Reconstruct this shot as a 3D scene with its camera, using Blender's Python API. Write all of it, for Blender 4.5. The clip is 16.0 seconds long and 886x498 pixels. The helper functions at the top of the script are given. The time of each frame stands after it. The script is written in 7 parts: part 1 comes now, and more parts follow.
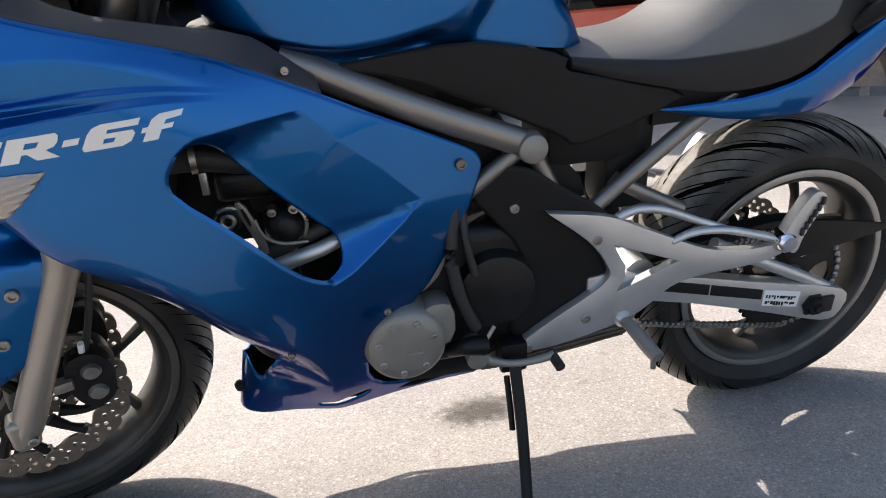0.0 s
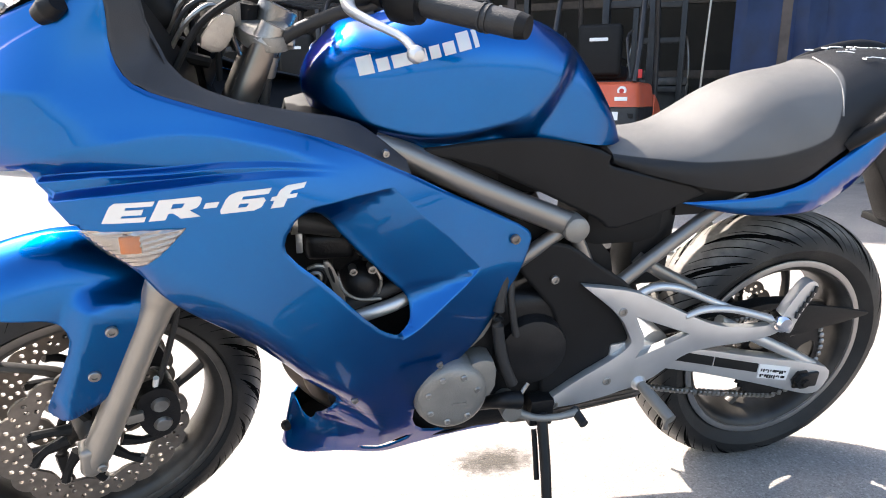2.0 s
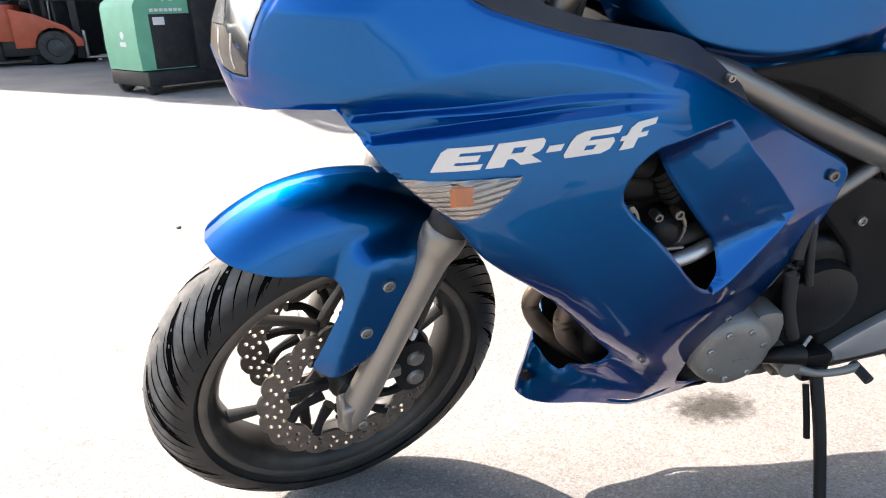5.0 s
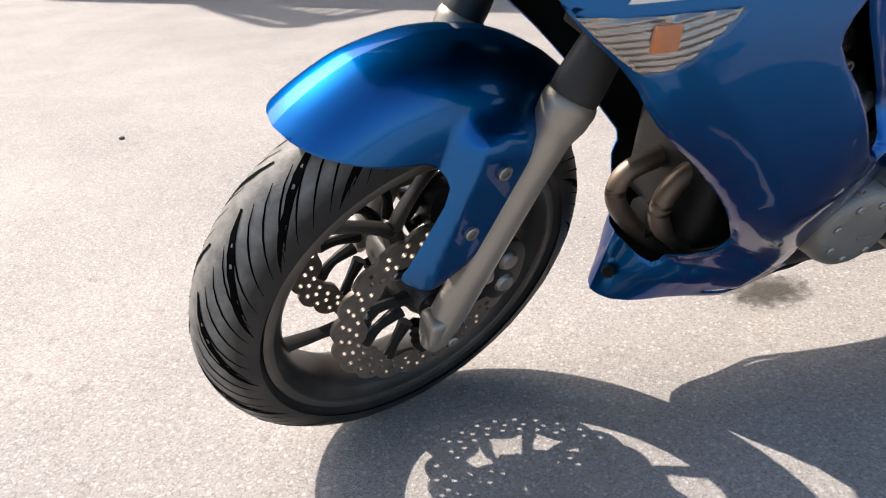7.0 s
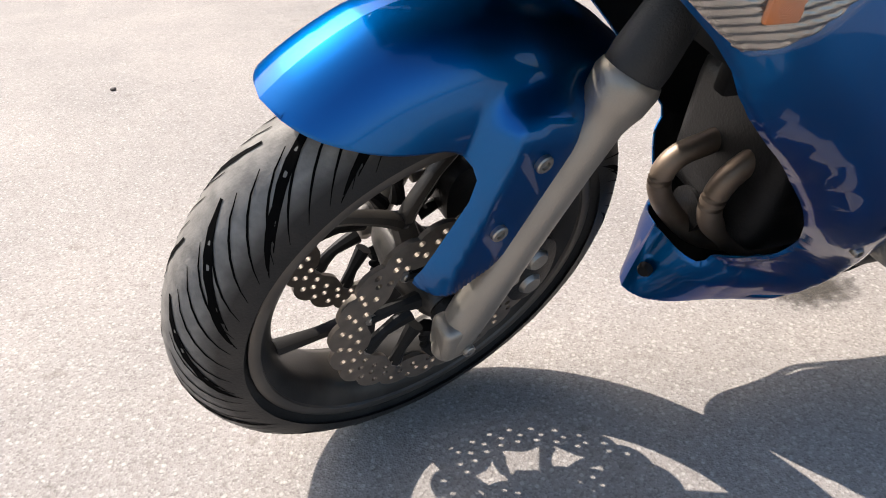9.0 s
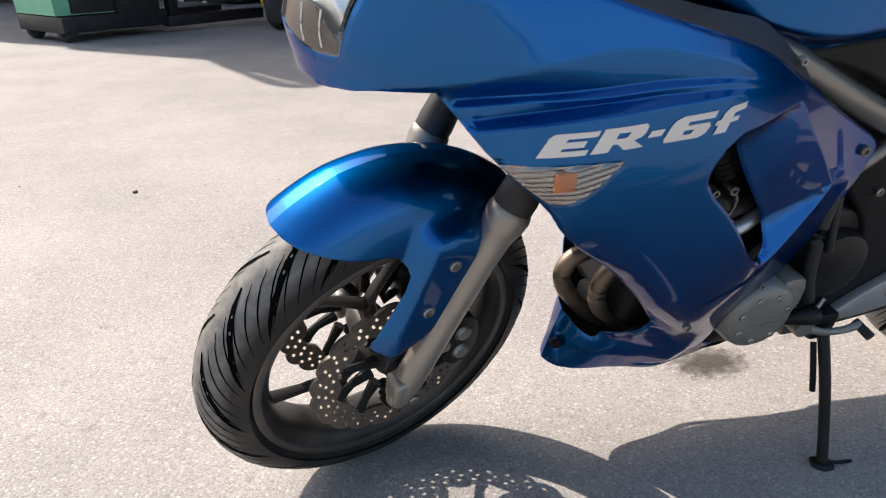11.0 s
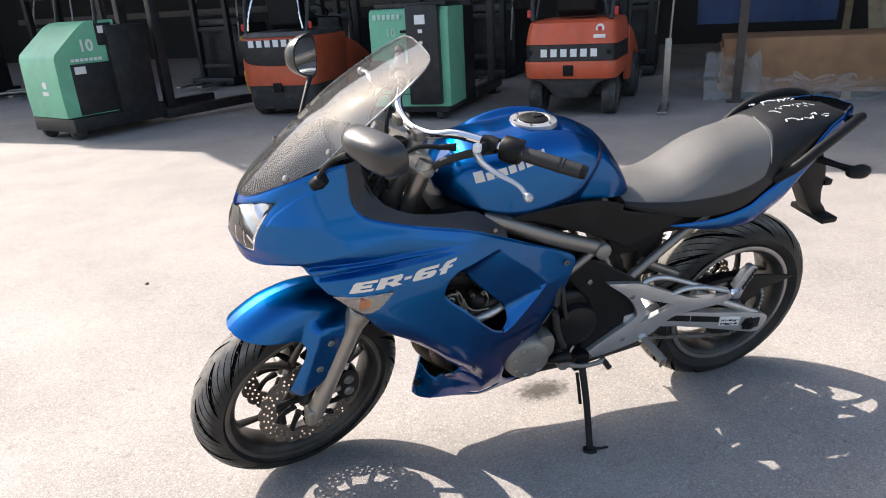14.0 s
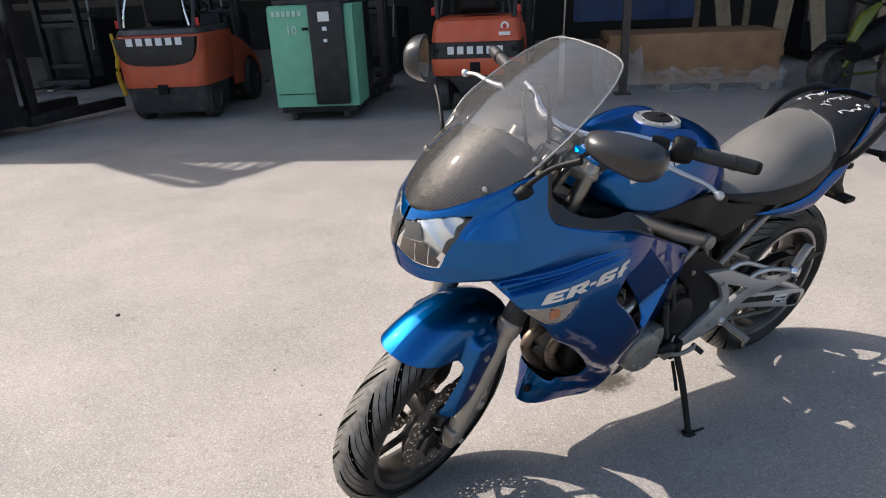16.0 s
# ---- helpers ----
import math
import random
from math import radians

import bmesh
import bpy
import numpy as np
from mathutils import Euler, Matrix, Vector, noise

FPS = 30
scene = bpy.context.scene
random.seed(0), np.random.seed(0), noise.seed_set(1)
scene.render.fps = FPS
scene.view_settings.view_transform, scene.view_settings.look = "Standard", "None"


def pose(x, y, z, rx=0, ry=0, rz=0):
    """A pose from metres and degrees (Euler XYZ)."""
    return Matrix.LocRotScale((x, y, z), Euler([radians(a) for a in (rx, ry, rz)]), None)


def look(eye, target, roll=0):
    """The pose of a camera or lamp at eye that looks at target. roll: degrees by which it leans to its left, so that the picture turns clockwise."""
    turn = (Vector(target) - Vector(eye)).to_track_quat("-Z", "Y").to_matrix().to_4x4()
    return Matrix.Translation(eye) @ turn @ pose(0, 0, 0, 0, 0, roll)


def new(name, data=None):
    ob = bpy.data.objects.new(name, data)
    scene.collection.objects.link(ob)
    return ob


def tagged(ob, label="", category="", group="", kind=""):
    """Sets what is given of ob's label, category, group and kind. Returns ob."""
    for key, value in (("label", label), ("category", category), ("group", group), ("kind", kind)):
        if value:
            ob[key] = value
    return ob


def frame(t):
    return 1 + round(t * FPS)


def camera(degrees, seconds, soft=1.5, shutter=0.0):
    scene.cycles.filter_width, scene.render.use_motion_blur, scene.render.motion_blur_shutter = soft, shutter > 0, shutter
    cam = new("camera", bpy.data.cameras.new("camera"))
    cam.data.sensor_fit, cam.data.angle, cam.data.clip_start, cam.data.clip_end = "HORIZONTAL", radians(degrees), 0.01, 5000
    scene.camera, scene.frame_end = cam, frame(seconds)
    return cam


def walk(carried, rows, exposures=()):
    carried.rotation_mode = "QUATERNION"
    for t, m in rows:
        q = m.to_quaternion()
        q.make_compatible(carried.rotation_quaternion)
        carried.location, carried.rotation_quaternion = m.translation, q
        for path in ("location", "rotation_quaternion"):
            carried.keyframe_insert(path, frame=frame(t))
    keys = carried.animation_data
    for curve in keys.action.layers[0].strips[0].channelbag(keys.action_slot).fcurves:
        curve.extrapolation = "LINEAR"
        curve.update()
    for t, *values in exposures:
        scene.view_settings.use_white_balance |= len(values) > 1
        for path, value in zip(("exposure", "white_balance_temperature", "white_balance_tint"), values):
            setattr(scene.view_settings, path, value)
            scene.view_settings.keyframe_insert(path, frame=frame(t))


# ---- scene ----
from mathutils import geometry

cam = camera(68.0, 16.0, soft=1.0, shutter=0.2)
# seconds, eye x y z, yaw to the left of +y, pitch up, roll
ROWS = [
    (0.0, -0.194, -1.198, 0.782, -11.05, -17.13, -4.44),
    (0.5, -0.260, -1.227, 0.790, -13.49, -16.19, -2.46),
    (1.0, -0.296, -1.251, 0.812, -14.68, -14.89, -1.15),
    (1.5, -0.331, -1.276, 0.828, -14.64, -13.80, -0.60),
    (2.0, -0.365, -1.283, 0.845, -14.46, -12.87, 0.20),
    (2.5, -0.393, -1.284, 0.857, -13.83, -12.47, 0.59),
    (3.0, -0.429, -1.297, 0.878, -12.49, -12.85, 1.24),
    (3.5, -0.486, -1.287, 0.905, -8.71, -13.75, -0.34),
    (4.0, -0.543, -1.230, 0.914, -4.17, -15.99, -0.94),
    (4.2, -0.566, -1.187, 0.900, -4.40, -17.14, -1.07),
    (6.3, -0.865, -0.971, 0.833, -18.10, -24.09, -0.98),
    (6.5, -0.878, -0.950, 0.820, -17.50, -24.94, -1.31),
    (7.0, -0.878, -0.864, 0.776, -16.34, -28.89, -2.20),
    (7.5, -0.863, -0.765, 0.732, -16.32, -31.81, -1.00),
    (8.0, -0.853, -0.699, 0.718, -16.20, -32.66, -0.41),
    (8.2, -0.854, -0.699, 0.712, -15.95, -32.73, -0.40),
    (10.3, -0.869, -0.891, 0.834, -15.73, -28.99, -0.95),
    (10.5, -0.878, -0.923, 0.833, -16.10, -27.21, -0.99),
    (11.0, -0.865, -1.007, 0.895, -16.48, -24.76, 0.11),
    (11.5, -0.800, -1.098, 0.983, -17.32, -25.30, 0.63),
    (12.0, -0.727, -1.271, 1.050, -18.06, -23.36, 0.25),
    (12.5, -0.661, -1.425, 1.148, -20.07, -21.77, -0.41),
    (13.0, -0.665, -1.550, 1.193, -19.21, -20.34, -0.49),
    (13.5, -0.702, -1.699, 1.249, -16.22, -19.29, -2.53),
    (14.0, -0.749, -1.733, 1.293, -16.32, -20.80, -3.26),
    (14.5, -0.861, -1.672, 1.285, -20.40, -22.33, -4.99),
    (15.0, -1.021, -1.600, 1.302, -22.06, -22.48, -2.92),
    (15.5, -1.244, -1.511, 1.325, -26.47, -22.71, -5.28),
    (16.0, -1.388, -1.382, 1.335, -29.89, -21.73, -2.53),
]
# the camera's own exposure drifts as the pale ground fills the picture
STOPS = [(0.0, 1.03), (1.0, 1.4), (2.0, 1.9), (3.0, 2.2), (4.2, 1.92), (6.3, 0.93), (8.2, 0.91), (10.5, 0.8), (11.2, 0.8), (12.0, 1.05), (13.5, 1.1), (14.5, 0.92), (15.5, 0.78), (16.0, 0.56)]
walk(cam, [(t, pose(x, y, z, 90 + pitch, 0, yaw) @ pose(0, 0, 0, 0, 0, roll)) for t, x, y, z, yaw, pitch, roll in ROWS], STOPS)

# ---- daylight: clear sky, sun over the shed's far end ----
SUN_AZ, SUN_EL = radians(124.0), radians(46.0)
world = bpy.data.worlds.new("world")
scene.world = world
world.use_nodes = True
wn = world.node_tree.nodes
wl = world.node_tree.links
wn.clear()
sky = wn.new("ShaderNodeTexSky")
sky.sky_type = "NISHITA"
sky.sun_disc = False
sky.sun_elevation = SUN_EL
sky.sun_rotation = radians(90.0) - SUN_AZ
sky.dust_density = 3.0
sky.air_density = 1.1
sky.ozone_density = 0.8
wbg = wn.new("ShaderNodeBackground")
wbg.inputs["Strength"].default_value = 0.148
wout = wn.new("ShaderNodeOutputWorld")
wl.new(sky.outputs["Color"], wbg.inputs["Color"])
wl.new(wbg.outputs["Background"], wout.inputs["Surface"])
sun_lamp = bpy.data.lights.new("sun", "SUN")
sun_lamp.energy = 4.4
sun_lamp.angle = radians(0.53)
sun_lamp.color = (1.0, 0.915, 0.84)
sun = new("sun", sun_lamp)
sun.matrix_world = look((0, 0, 0), (-math.cos(SUN_AZ) * math.cos(SUN_EL), -math.sin(SUN_AZ) * math.cos(SUN_EL), -math.sin(SUN_EL)))


# ---- materials ----
def ramp(nodes, lo, hi, a=0.3, b=0.7):
    r = nodes.new("ShaderNodeValToRGB")
    r.color_ramp.elements[0].position, r.color_ramp.elements[1].position = a, b
    r.color_ramp.elements[0].color, r.color_ramp.elements[1].color = (*lo, 1), (*hi, 1)
    return r


def mat(name, base, rough=0.5, metal=0.0, vary=0.15, scale=30.0, bump=0.0, bump_scale=200.0, coat=0.0, coat_rough=0.03, dust=0.0, ior=1.45):
    """Base colour broken by two sizes of noise, roughness wear, optional relief, clear coat and dust."""
    m = bpy.data.materials.new(name)
    m.use_nodes = True
    n, l = m.node_tree.nodes, m.node_tree.links
    p = n["Principled BSDF"]
    tc = n.new("ShaderNodeTexCoord")
    big = n.new("ShaderNodeTexNoise")
    big.inputs["Scale"].default_value, big.inputs["Detail"].default_value = scale, 6.0
    l.new(tc.outputs["Object"], big.inputs["Vector"])
    r = ramp(n, [c * (1 - vary) for c in base], [min(1, c * (1 + vary)) for c in base])
    l.new(big.outputs["Fac"], r.inputs["Fac"])
    colour = r.outputs["Color"]
    if dust:
        fine = n.new("ShaderNodeTexNoise")
        fine.inputs["Scale"].default_value, fine.inputs["Detail"].default_value = 9.0, 8.0
        l.new(tc.outputs["Object"], fine.inputs["Vector"])
        dr = ramp(n, (0, 0, 0), (dust, dust, dust), 0.45, 0.75)
        l.new(fine.outputs["Fac"], dr.inputs["Fac"])
        mx = n.new("ShaderNodeMix")
        mx.data_type = "RGBA"
        mx.inputs["B"].default_value = (0.32, 0.28, 0.23, 1)
        l.new(dr.outputs["Color"], mx.inputs["Factor"])
        l.new(colour, mx.inputs["A"])
        colour = mx.outputs["Result"]
    l.new(colour, p.inputs["Base Color"])
    mr = n.new("ShaderNodeMapRange")
    mr.inputs["To Min"].default_value, mr.inputs["To Max"].default_value = max(0.02, rough * 0.8), min(1, rough * 1.2)
    l.new(big.outputs["Fac"], mr.inputs["Value"])
    l.new(mr.outputs["Result"], p.inputs["Roughness"])
    p.inputs["Metallic"].default_value = metal
    p.inputs["IOR"].default_value = ior
    p.inputs["Coat Weight"].default_value = coat
    p.inputs["Coat Roughness"].default_value = coat_rough
    if bump:
        bn = n.new("ShaderNodeTexNoise")
        bn.inputs["Scale"].default_value, bn.inputs["Detail"].default_value = bump_scale, 3.0
        l.new(tc.outputs["Object"], bn.inputs["Vector"])
        b = n.new("ShaderNodeBump")
        b.inputs["Strength"].default_value, b.inputs["Distance"].default_value = bump, 0.002
        l.new(bn.outputs["Fac"], b.inputs["Height"])
        l.new(b.outputs["Normal"], p.inputs["Normal"])
    return m


def paint_blue():
    """Metallic blue with fine flakes under a clear coat and a little dust."""
    m = mat("blue_metallic_paint", (0.0006, 0.098, 0.315), 0.36, 1.0, 0.06, 6.0, 0.0, coat=0.8, coat_rough=0.015)
    n, l = m.node_tree.nodes, m.node_tree.links
    p = n["Principled BSDF"]
    tc = n.new("ShaderNodeTexCoord")
    p.inputs["Specular Tint"].default_value = (0.05, 0.10, 0.25, 1)
    p.inputs["Coat IOR"].default_value = 1.40
    fl = n.new("ShaderNodeTexVoronoi")
    fl.inputs["Scale"].default_value = 900.0
    l.new(tc.outputs["Object"], fl.inputs["Vector"])
    b = n.new("ShaderNodeBump")
    b.inputs["Strength"].default_value, b.inputs["Distance"].default_value = 0.06, 0.0006
    l.new(fl.outputs["Color"], b.inputs["Height"])
    l.new(b.outputs["Normal"], p.inputs["Normal"])
    return m


def asphalt():
    """Worn pale asphalt: fine light stones in a grey binder, old stains, faint wheel tracks."""
    m = bpy.data.materials.new("worn_pale_asphalt")
    m.use_nodes = True
    n, l = m.node_tree.nodes, m.node_tree.links
    p = n["Principled BSDF"]
    tc = n.new("ShaderNodeTexCoord")
    stones = n.new("ShaderNodeTexVoronoi")
    stones.inputs["Scale"].default_value = 300.0
    l.new(tc.outputs["Object"], stones.inputs["Vector"])
    sr = n.new("ShaderNodeValToRGB")
    e = sr.color_ramp.elements
    e[0].position, e[0].color = 0.0, (0.213, 0.193, 0.178, 1)
    e[1].position, e[1].color = 1.0, (0.400, 0.375, 0.350, 1)
    mid = e.new(0.35)
    mid.color = (0.296, 0.272, 0.252, 1)
    mid2 = e.new(0.8)
    mid2.color = (0.320, 0.295, 0.276, 1)
    sep = n.new("ShaderNodeSeparateColor")
    l.new(stones.outputs["Color"], sep.inputs["Color"])
    l.new(sep.outputs["Red"], sr.inputs["Fac"])
    big = n.new("ShaderNodeTexNoise")
    big.inputs["Scale"].default_value, big.inputs["Detail"].default_value, big.inputs["Roughness"].default_value = 1.3, 9.0, 0.65
    l.new(tc.outputs["Object"], big.inputs["Vector"])
    br = ramp(n, (0.80, 0.80, 0.80), (1.06, 1.05, 1.03), 0.35, 0.65)
    l.new(big.outputs["Fac"], br.inputs["Fac"])
    mul = n.new("ShaderNodeMix")
    mul.data_type, mul.blend_type = "RGBA", "MULTIPLY"
    mul.inputs["Factor"].default_value = 1.0
    l.new(sr.outputs["Color"], mul.inputs["A"])
    l.new(br.outputs["Color"], mul.inputs["B"])
    pits = n.new("ShaderNodeTexNoise")
    pits.inputs["Scale"].default_value, pits.inputs["Detail"].default_value = 26.0, 5.0
    l.new(tc.outputs["Object"], pits.inputs["Vector"])
    pr = ramp(n, (0.80, 0.785, 0.77), (1, 1, 1), 0.28, 0.40)
    l.new(pits.outputs["Fac"], pr.inputs["Fac"])
    mul2 = n.new("ShaderNodeMix")
    mul2.data_type, mul2.blend_type = "RGBA", "MULTIPLY"
    mul2.inputs["Factor"].default_value = 1.0
    l.new(mul.outputs["Result"], mul2.inputs["A"])
    l.new(pr.outputs["Color"], mul2.inputs["B"])
    chips = n.new("ShaderNodeTexVoronoi")
    chips.inputs["Scale"].default_value = 105.0
    l.new(tc.outputs["Object"], chips.inputs["Vector"])
    csep = n.new("ShaderNodeSeparateColor")
    l.new(chips.outputs["Color"], csep.inputs["Color"])
    pick = n.new("ShaderNodeMath")
    pick.operation = "GREATER_THAN"
    pick.inputs[1].default_value = 0.74
    l.new(csep.outputs["Green"], pick.inputs[0])
    near = n.new("ShaderNodeMapRange")
    near.inputs["From Min"].default_value, near.inputs["From Max"].default_value = 0.26, 0.42
    near.inputs["To Min"].default_value, near.inputs["To Max"].default_value = 0.62, 0.0
    l.new(chips.outputs["Distance"], near.inputs["Value"])
    chip = n.new("ShaderNodeMath")
    chip.operation = "MULTIPLY"
    l.new(pick.outputs[0], chip.inputs[0])
    l.new(near.outputs["Result"], chip.inputs[1])
    pale = n.new("ShaderNodeMix")
    pale.data_type = "RGBA"
    pale.inputs["B"].default_value = (0.46, 0.43, 0.395, 1)
    l.new(chip.outputs[0], pale.inputs["Factor"])
    l.new(mul2.outputs["Result"], pale.inputs["A"])
    l.new(pale.outputs["Result"], p.inputs["Base Color"])
    p.inputs["Roughness"].default_value = 0.85
    b = n.new("ShaderNodeBump")
    b.inputs["Strength"].default_value, b.inputs["Distance"].default_value = 0.45, 0.002
    l.new(stones.outputs["Distance"], b.inputs["Height"])
    l.new(b.outputs["Normal"], p.inputs["Normal"])
    return m


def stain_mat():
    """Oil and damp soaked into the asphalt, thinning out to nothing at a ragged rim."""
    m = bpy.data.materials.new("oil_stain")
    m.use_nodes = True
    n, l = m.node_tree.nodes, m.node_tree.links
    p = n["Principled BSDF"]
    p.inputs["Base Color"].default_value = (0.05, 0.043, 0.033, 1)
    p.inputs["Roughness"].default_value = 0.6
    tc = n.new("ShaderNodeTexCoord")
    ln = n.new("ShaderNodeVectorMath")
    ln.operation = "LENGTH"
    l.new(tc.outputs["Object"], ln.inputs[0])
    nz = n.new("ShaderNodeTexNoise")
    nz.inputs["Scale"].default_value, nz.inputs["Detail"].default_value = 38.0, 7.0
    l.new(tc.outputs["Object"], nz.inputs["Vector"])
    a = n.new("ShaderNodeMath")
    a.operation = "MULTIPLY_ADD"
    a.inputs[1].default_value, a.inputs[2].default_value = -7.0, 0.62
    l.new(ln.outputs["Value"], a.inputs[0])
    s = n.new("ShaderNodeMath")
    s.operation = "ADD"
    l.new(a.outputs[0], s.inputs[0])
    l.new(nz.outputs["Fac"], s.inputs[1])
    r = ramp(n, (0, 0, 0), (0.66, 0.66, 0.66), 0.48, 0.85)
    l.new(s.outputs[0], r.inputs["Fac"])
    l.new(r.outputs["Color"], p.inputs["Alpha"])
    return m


def glass_mat(name, tint, rough=0.02, alpha=0.35):
    m = bpy.data.materials.new(name)
    m.use_nodes = True
    p = m.node_tree.nodes["Principled BSDF"]
    p.inputs["Base Color"].default_value = (*tint, 1)
    p.inputs["Roughness"].default_value = rough
    p.inputs["Alpha"].default_value = alpha
    p.inputs["IOR"].default_value = 1.5
    p.inputs["Specular IOR Level"].default_value = 0.8
    return m


def worn_tread():
    """Black rubber with a scrubbed, dusty running band."""
    m = mat("scrubbed_tyre", (0.013, 0.0127, 0.0124), 0.55, 0, 0.2, 12, 0.25, 350, dust=0.08, ior=1.35)
    n, l = m.node_tree.nodes, m.node_tree.links
    p = n["Principled BSDF"]
    at = n.new("ShaderNodeAttribute")
    at.attribute_name = "band"
    tc = n.new("ShaderNodeTexCoord")
    nz = n.new("ShaderNodeTexNoise")
    nz.inputs["Scale"].default_value, nz.inputs["Detail"].default_value = 60.0, 6.0
    l.new(tc.outputs["Object"], nz.inputs["Vector"])
    r = ramp(n, (0.115, 0.108, 0.098), (0.20, 0.187, 0.168))
    l.new(nz.outputs["Fac"], r.inputs["Fac"])
    mx = n.new("ShaderNodeMix")
    mx.data_type = "RGBA"
    l.new(at.outputs["Fac"], mx.inputs["Factor"])
    l.new(p.inputs["Base Color"].links[0].from_socket, mx.inputs["A"])
    l.new(r.outputs["Color"], mx.inputs["B"])
    l.new(mx.outputs["Result"], p.inputs["Base Color"])
    return m


BLUE = paint_blue()
BLACK_PLASTIC = mat("matte_black_plastic", (0.0055, 0.0055, 0.0057), 0.5, 0, 0.2, 25, 0.25, 700, ior=1.3)
TRIM_BLACK = mat("grained_black_trim", (0.034, 0.033, 0.034), 0.48, 0, 0.15, 20, 0.3, 900)
DARK = mat("sooty_black", (0.007, 0.007, 0.007), 0.6, 0.0, 0.3, 15, 0.1, 300, ior=1.3)
ENGINE_BLACK = mat("engine_black_enamel", (0.0055, 0.0055, 0.006), 0.42, 0.1, 0.3, 18, 0.3, 250, dust=0.03, ior=1.35)
RUBBER = mat("tyre_rubber", (0.034, 0.033, 0.032), 0.6, 0, 0.2, 12, 0.25, 350, dust=0.2)
TREAD = worn_tread()
TREAD_CUT = mat("tread_groove", (0.0025, 0.0025, 0.0025), 0.9, 0, 0.2, 40, ior=1.1)
RUBBER_WORN = mat("grip_rubber", (0.018, 0.018, 0.018), 0.55, 0, 0.2, 30, 0.3, 500)
SILVER = mat("silver_painted_alloy", (0.52, 0.52, 0.51), 0.38, 0.75, 0.08, 14, 0.15, 500, dust=0.06)
FRAME_SILVER = mat("silver_frame_paint", (0.205, 0.19, 0.172), 0.33, 0.7, 0.08, 10, 0.1, 600, coat=0.3)
FORK_GREY = mat("fork_leg_grey", (0.30, 0.275, 0.24), 0.42, 0.7, 0.12, 9, 0.15, 400, dust=0.2)
ALLOY_RAW = mat("cast_alloy_cover", (0.25, 0.237, 0.212), 0.5, 0.6, 0.12, 16, 0.4, 350, dust=0.15)
CHROME = mat("polished_chrome", (0.75, 0.75, 0.75), 0.12, 1.0, 0.06, 20)
STEEL = mat("worn_steel", (0.33, 0.31, 0.28), 0.38, 0.9, 0.2, 40, 0.2, 400, dust=0.15)
DISC_STEEL = mat("brake_disc_steel", (0.19, 0.165, 0.14), 0.42, 0.8, 0.2, 60, 0.1, 600, dust=0.25)
WHEEL_GREY = mat("wheel_dark_paint", (0.024, 0.0225, 0.021), 0.42, 0.3, 0.2, 18, 0.1, 300, dust=0.16)
RIM_EDGE = mat("bare_rim_lip", (0.30, 0.29, 0.28), 0.35, 0.8, 0.12, 30, dust=0.15)
RIM_FRONT = mat("dusty_rim_lip", (0.10, 0.09, 0.08), 0.45, 0.6, 0.12, 30, dust=0.2)
PIPE = mat("heat_tinted_exhaust", (0.19, 0.145, 0.11), 0.48, 0.75, 0.4, 12, 0.1, 200, dust=0.2)
SEAT_GREY = mat("seam_thread", (0.19, 0.185, 0.175), 0.62, 0, 0.12, 25)
GRAPHIC = mat("silver_decal", (0.62, 0.60, 0.56), 0.4, 0.3, 0.04, 20)
WHITE = mat("white_sticker", (0.75, 0.75, 0.73), 0.5, 0, 0.05, 20)
MIRROR_BACK = mat("mirror_housing_plastic", (0.016, 0.0157, 0.0155), 0.34, 0.1, 0.15, 16, 0.15, 800, coat=0.45, coat_rough=0.24)
MIRROR_GLASS = mat("mirror_glass", (0.82, 0.84, 0.85), 0.02, 1.0, 0.01, 5)
REFLECTOR = mat("lamp_reflector", (0.88, 0.88, 0.87), 0.33, 1.0, 0.05, 30)
AMBER = mat("amber_bulb", (0.48, 0.15, 0.045), 0.25, 0, 0.1, 40)
LENS_CLEAR = glass_mat("clear_lens", (0.30, 0.30, 0.30), 0.03, 0.10)
STANCHION = mat("oiled_stanchion", (0.22, 0.195, 0.17), 0.3, 0.85, 0.15, 20)
LENS_RIBBED = glass_mat("ribbed_lens", (0.4, 0.39, 0.37), 0.05, 0.07)
SMOKED = mat("smoked_lamp_mask", (0.085, 0.062, 0.047), 0.35, 0.0, 0.15, 30)
LAMP_WEB = mat("dark_lamp_web", (0.05, 0.046, 0.043), 0.4, 0.0, 0.15, 30)
SIGNAL_BACK = mat("signal_reflector", (0.34, 0.31, 0.28), 0.20, 1.0, 0.1, 60)
ASPHALT = asphalt()
STAIN = stain_mat()
TRUCK_ORANGE = mat("orange_truck_paint", (0.56, 0.10, 0.042), 0.4, 0, 0.12, 5, 0.1, 60, dust=0.12)
TRUCK_GREEN = mat("green_truck_paint", (0.17, 0.47, 0.30), 0.4, 0, 0.1, 5, 0.1, 60, dust=0.10)
TRUCK_DARK = mat("dark_grey_truck_paint", (0.016, 0.016, 0.018), 0.42, 0.1, 0.2, 6, 0.1, 60, dust=0.06)
TRUCK_GREY = mat("grey_counterweight", (0.055, 0.054, 0.055), 0.5, 0.1, 0.15, 6, 0.2, 60, dust=0.2)
RUST_POST = mat("painted_steel_post", (0.07, 0.055, 0.047), 0.6, 0.2, 0.3, 9, 0.2, 60)
SHED_WALL = mat("dark_cladding", (0.022, 0.020, 0.019), 0.8, 0, 0.35, 2.0, 0.2, 30)
SHED_ROOF = mat("shed_roof_sheet", (0.30, 0.29, 0.28), 0.7, 0.1, 0.3, 2.0)
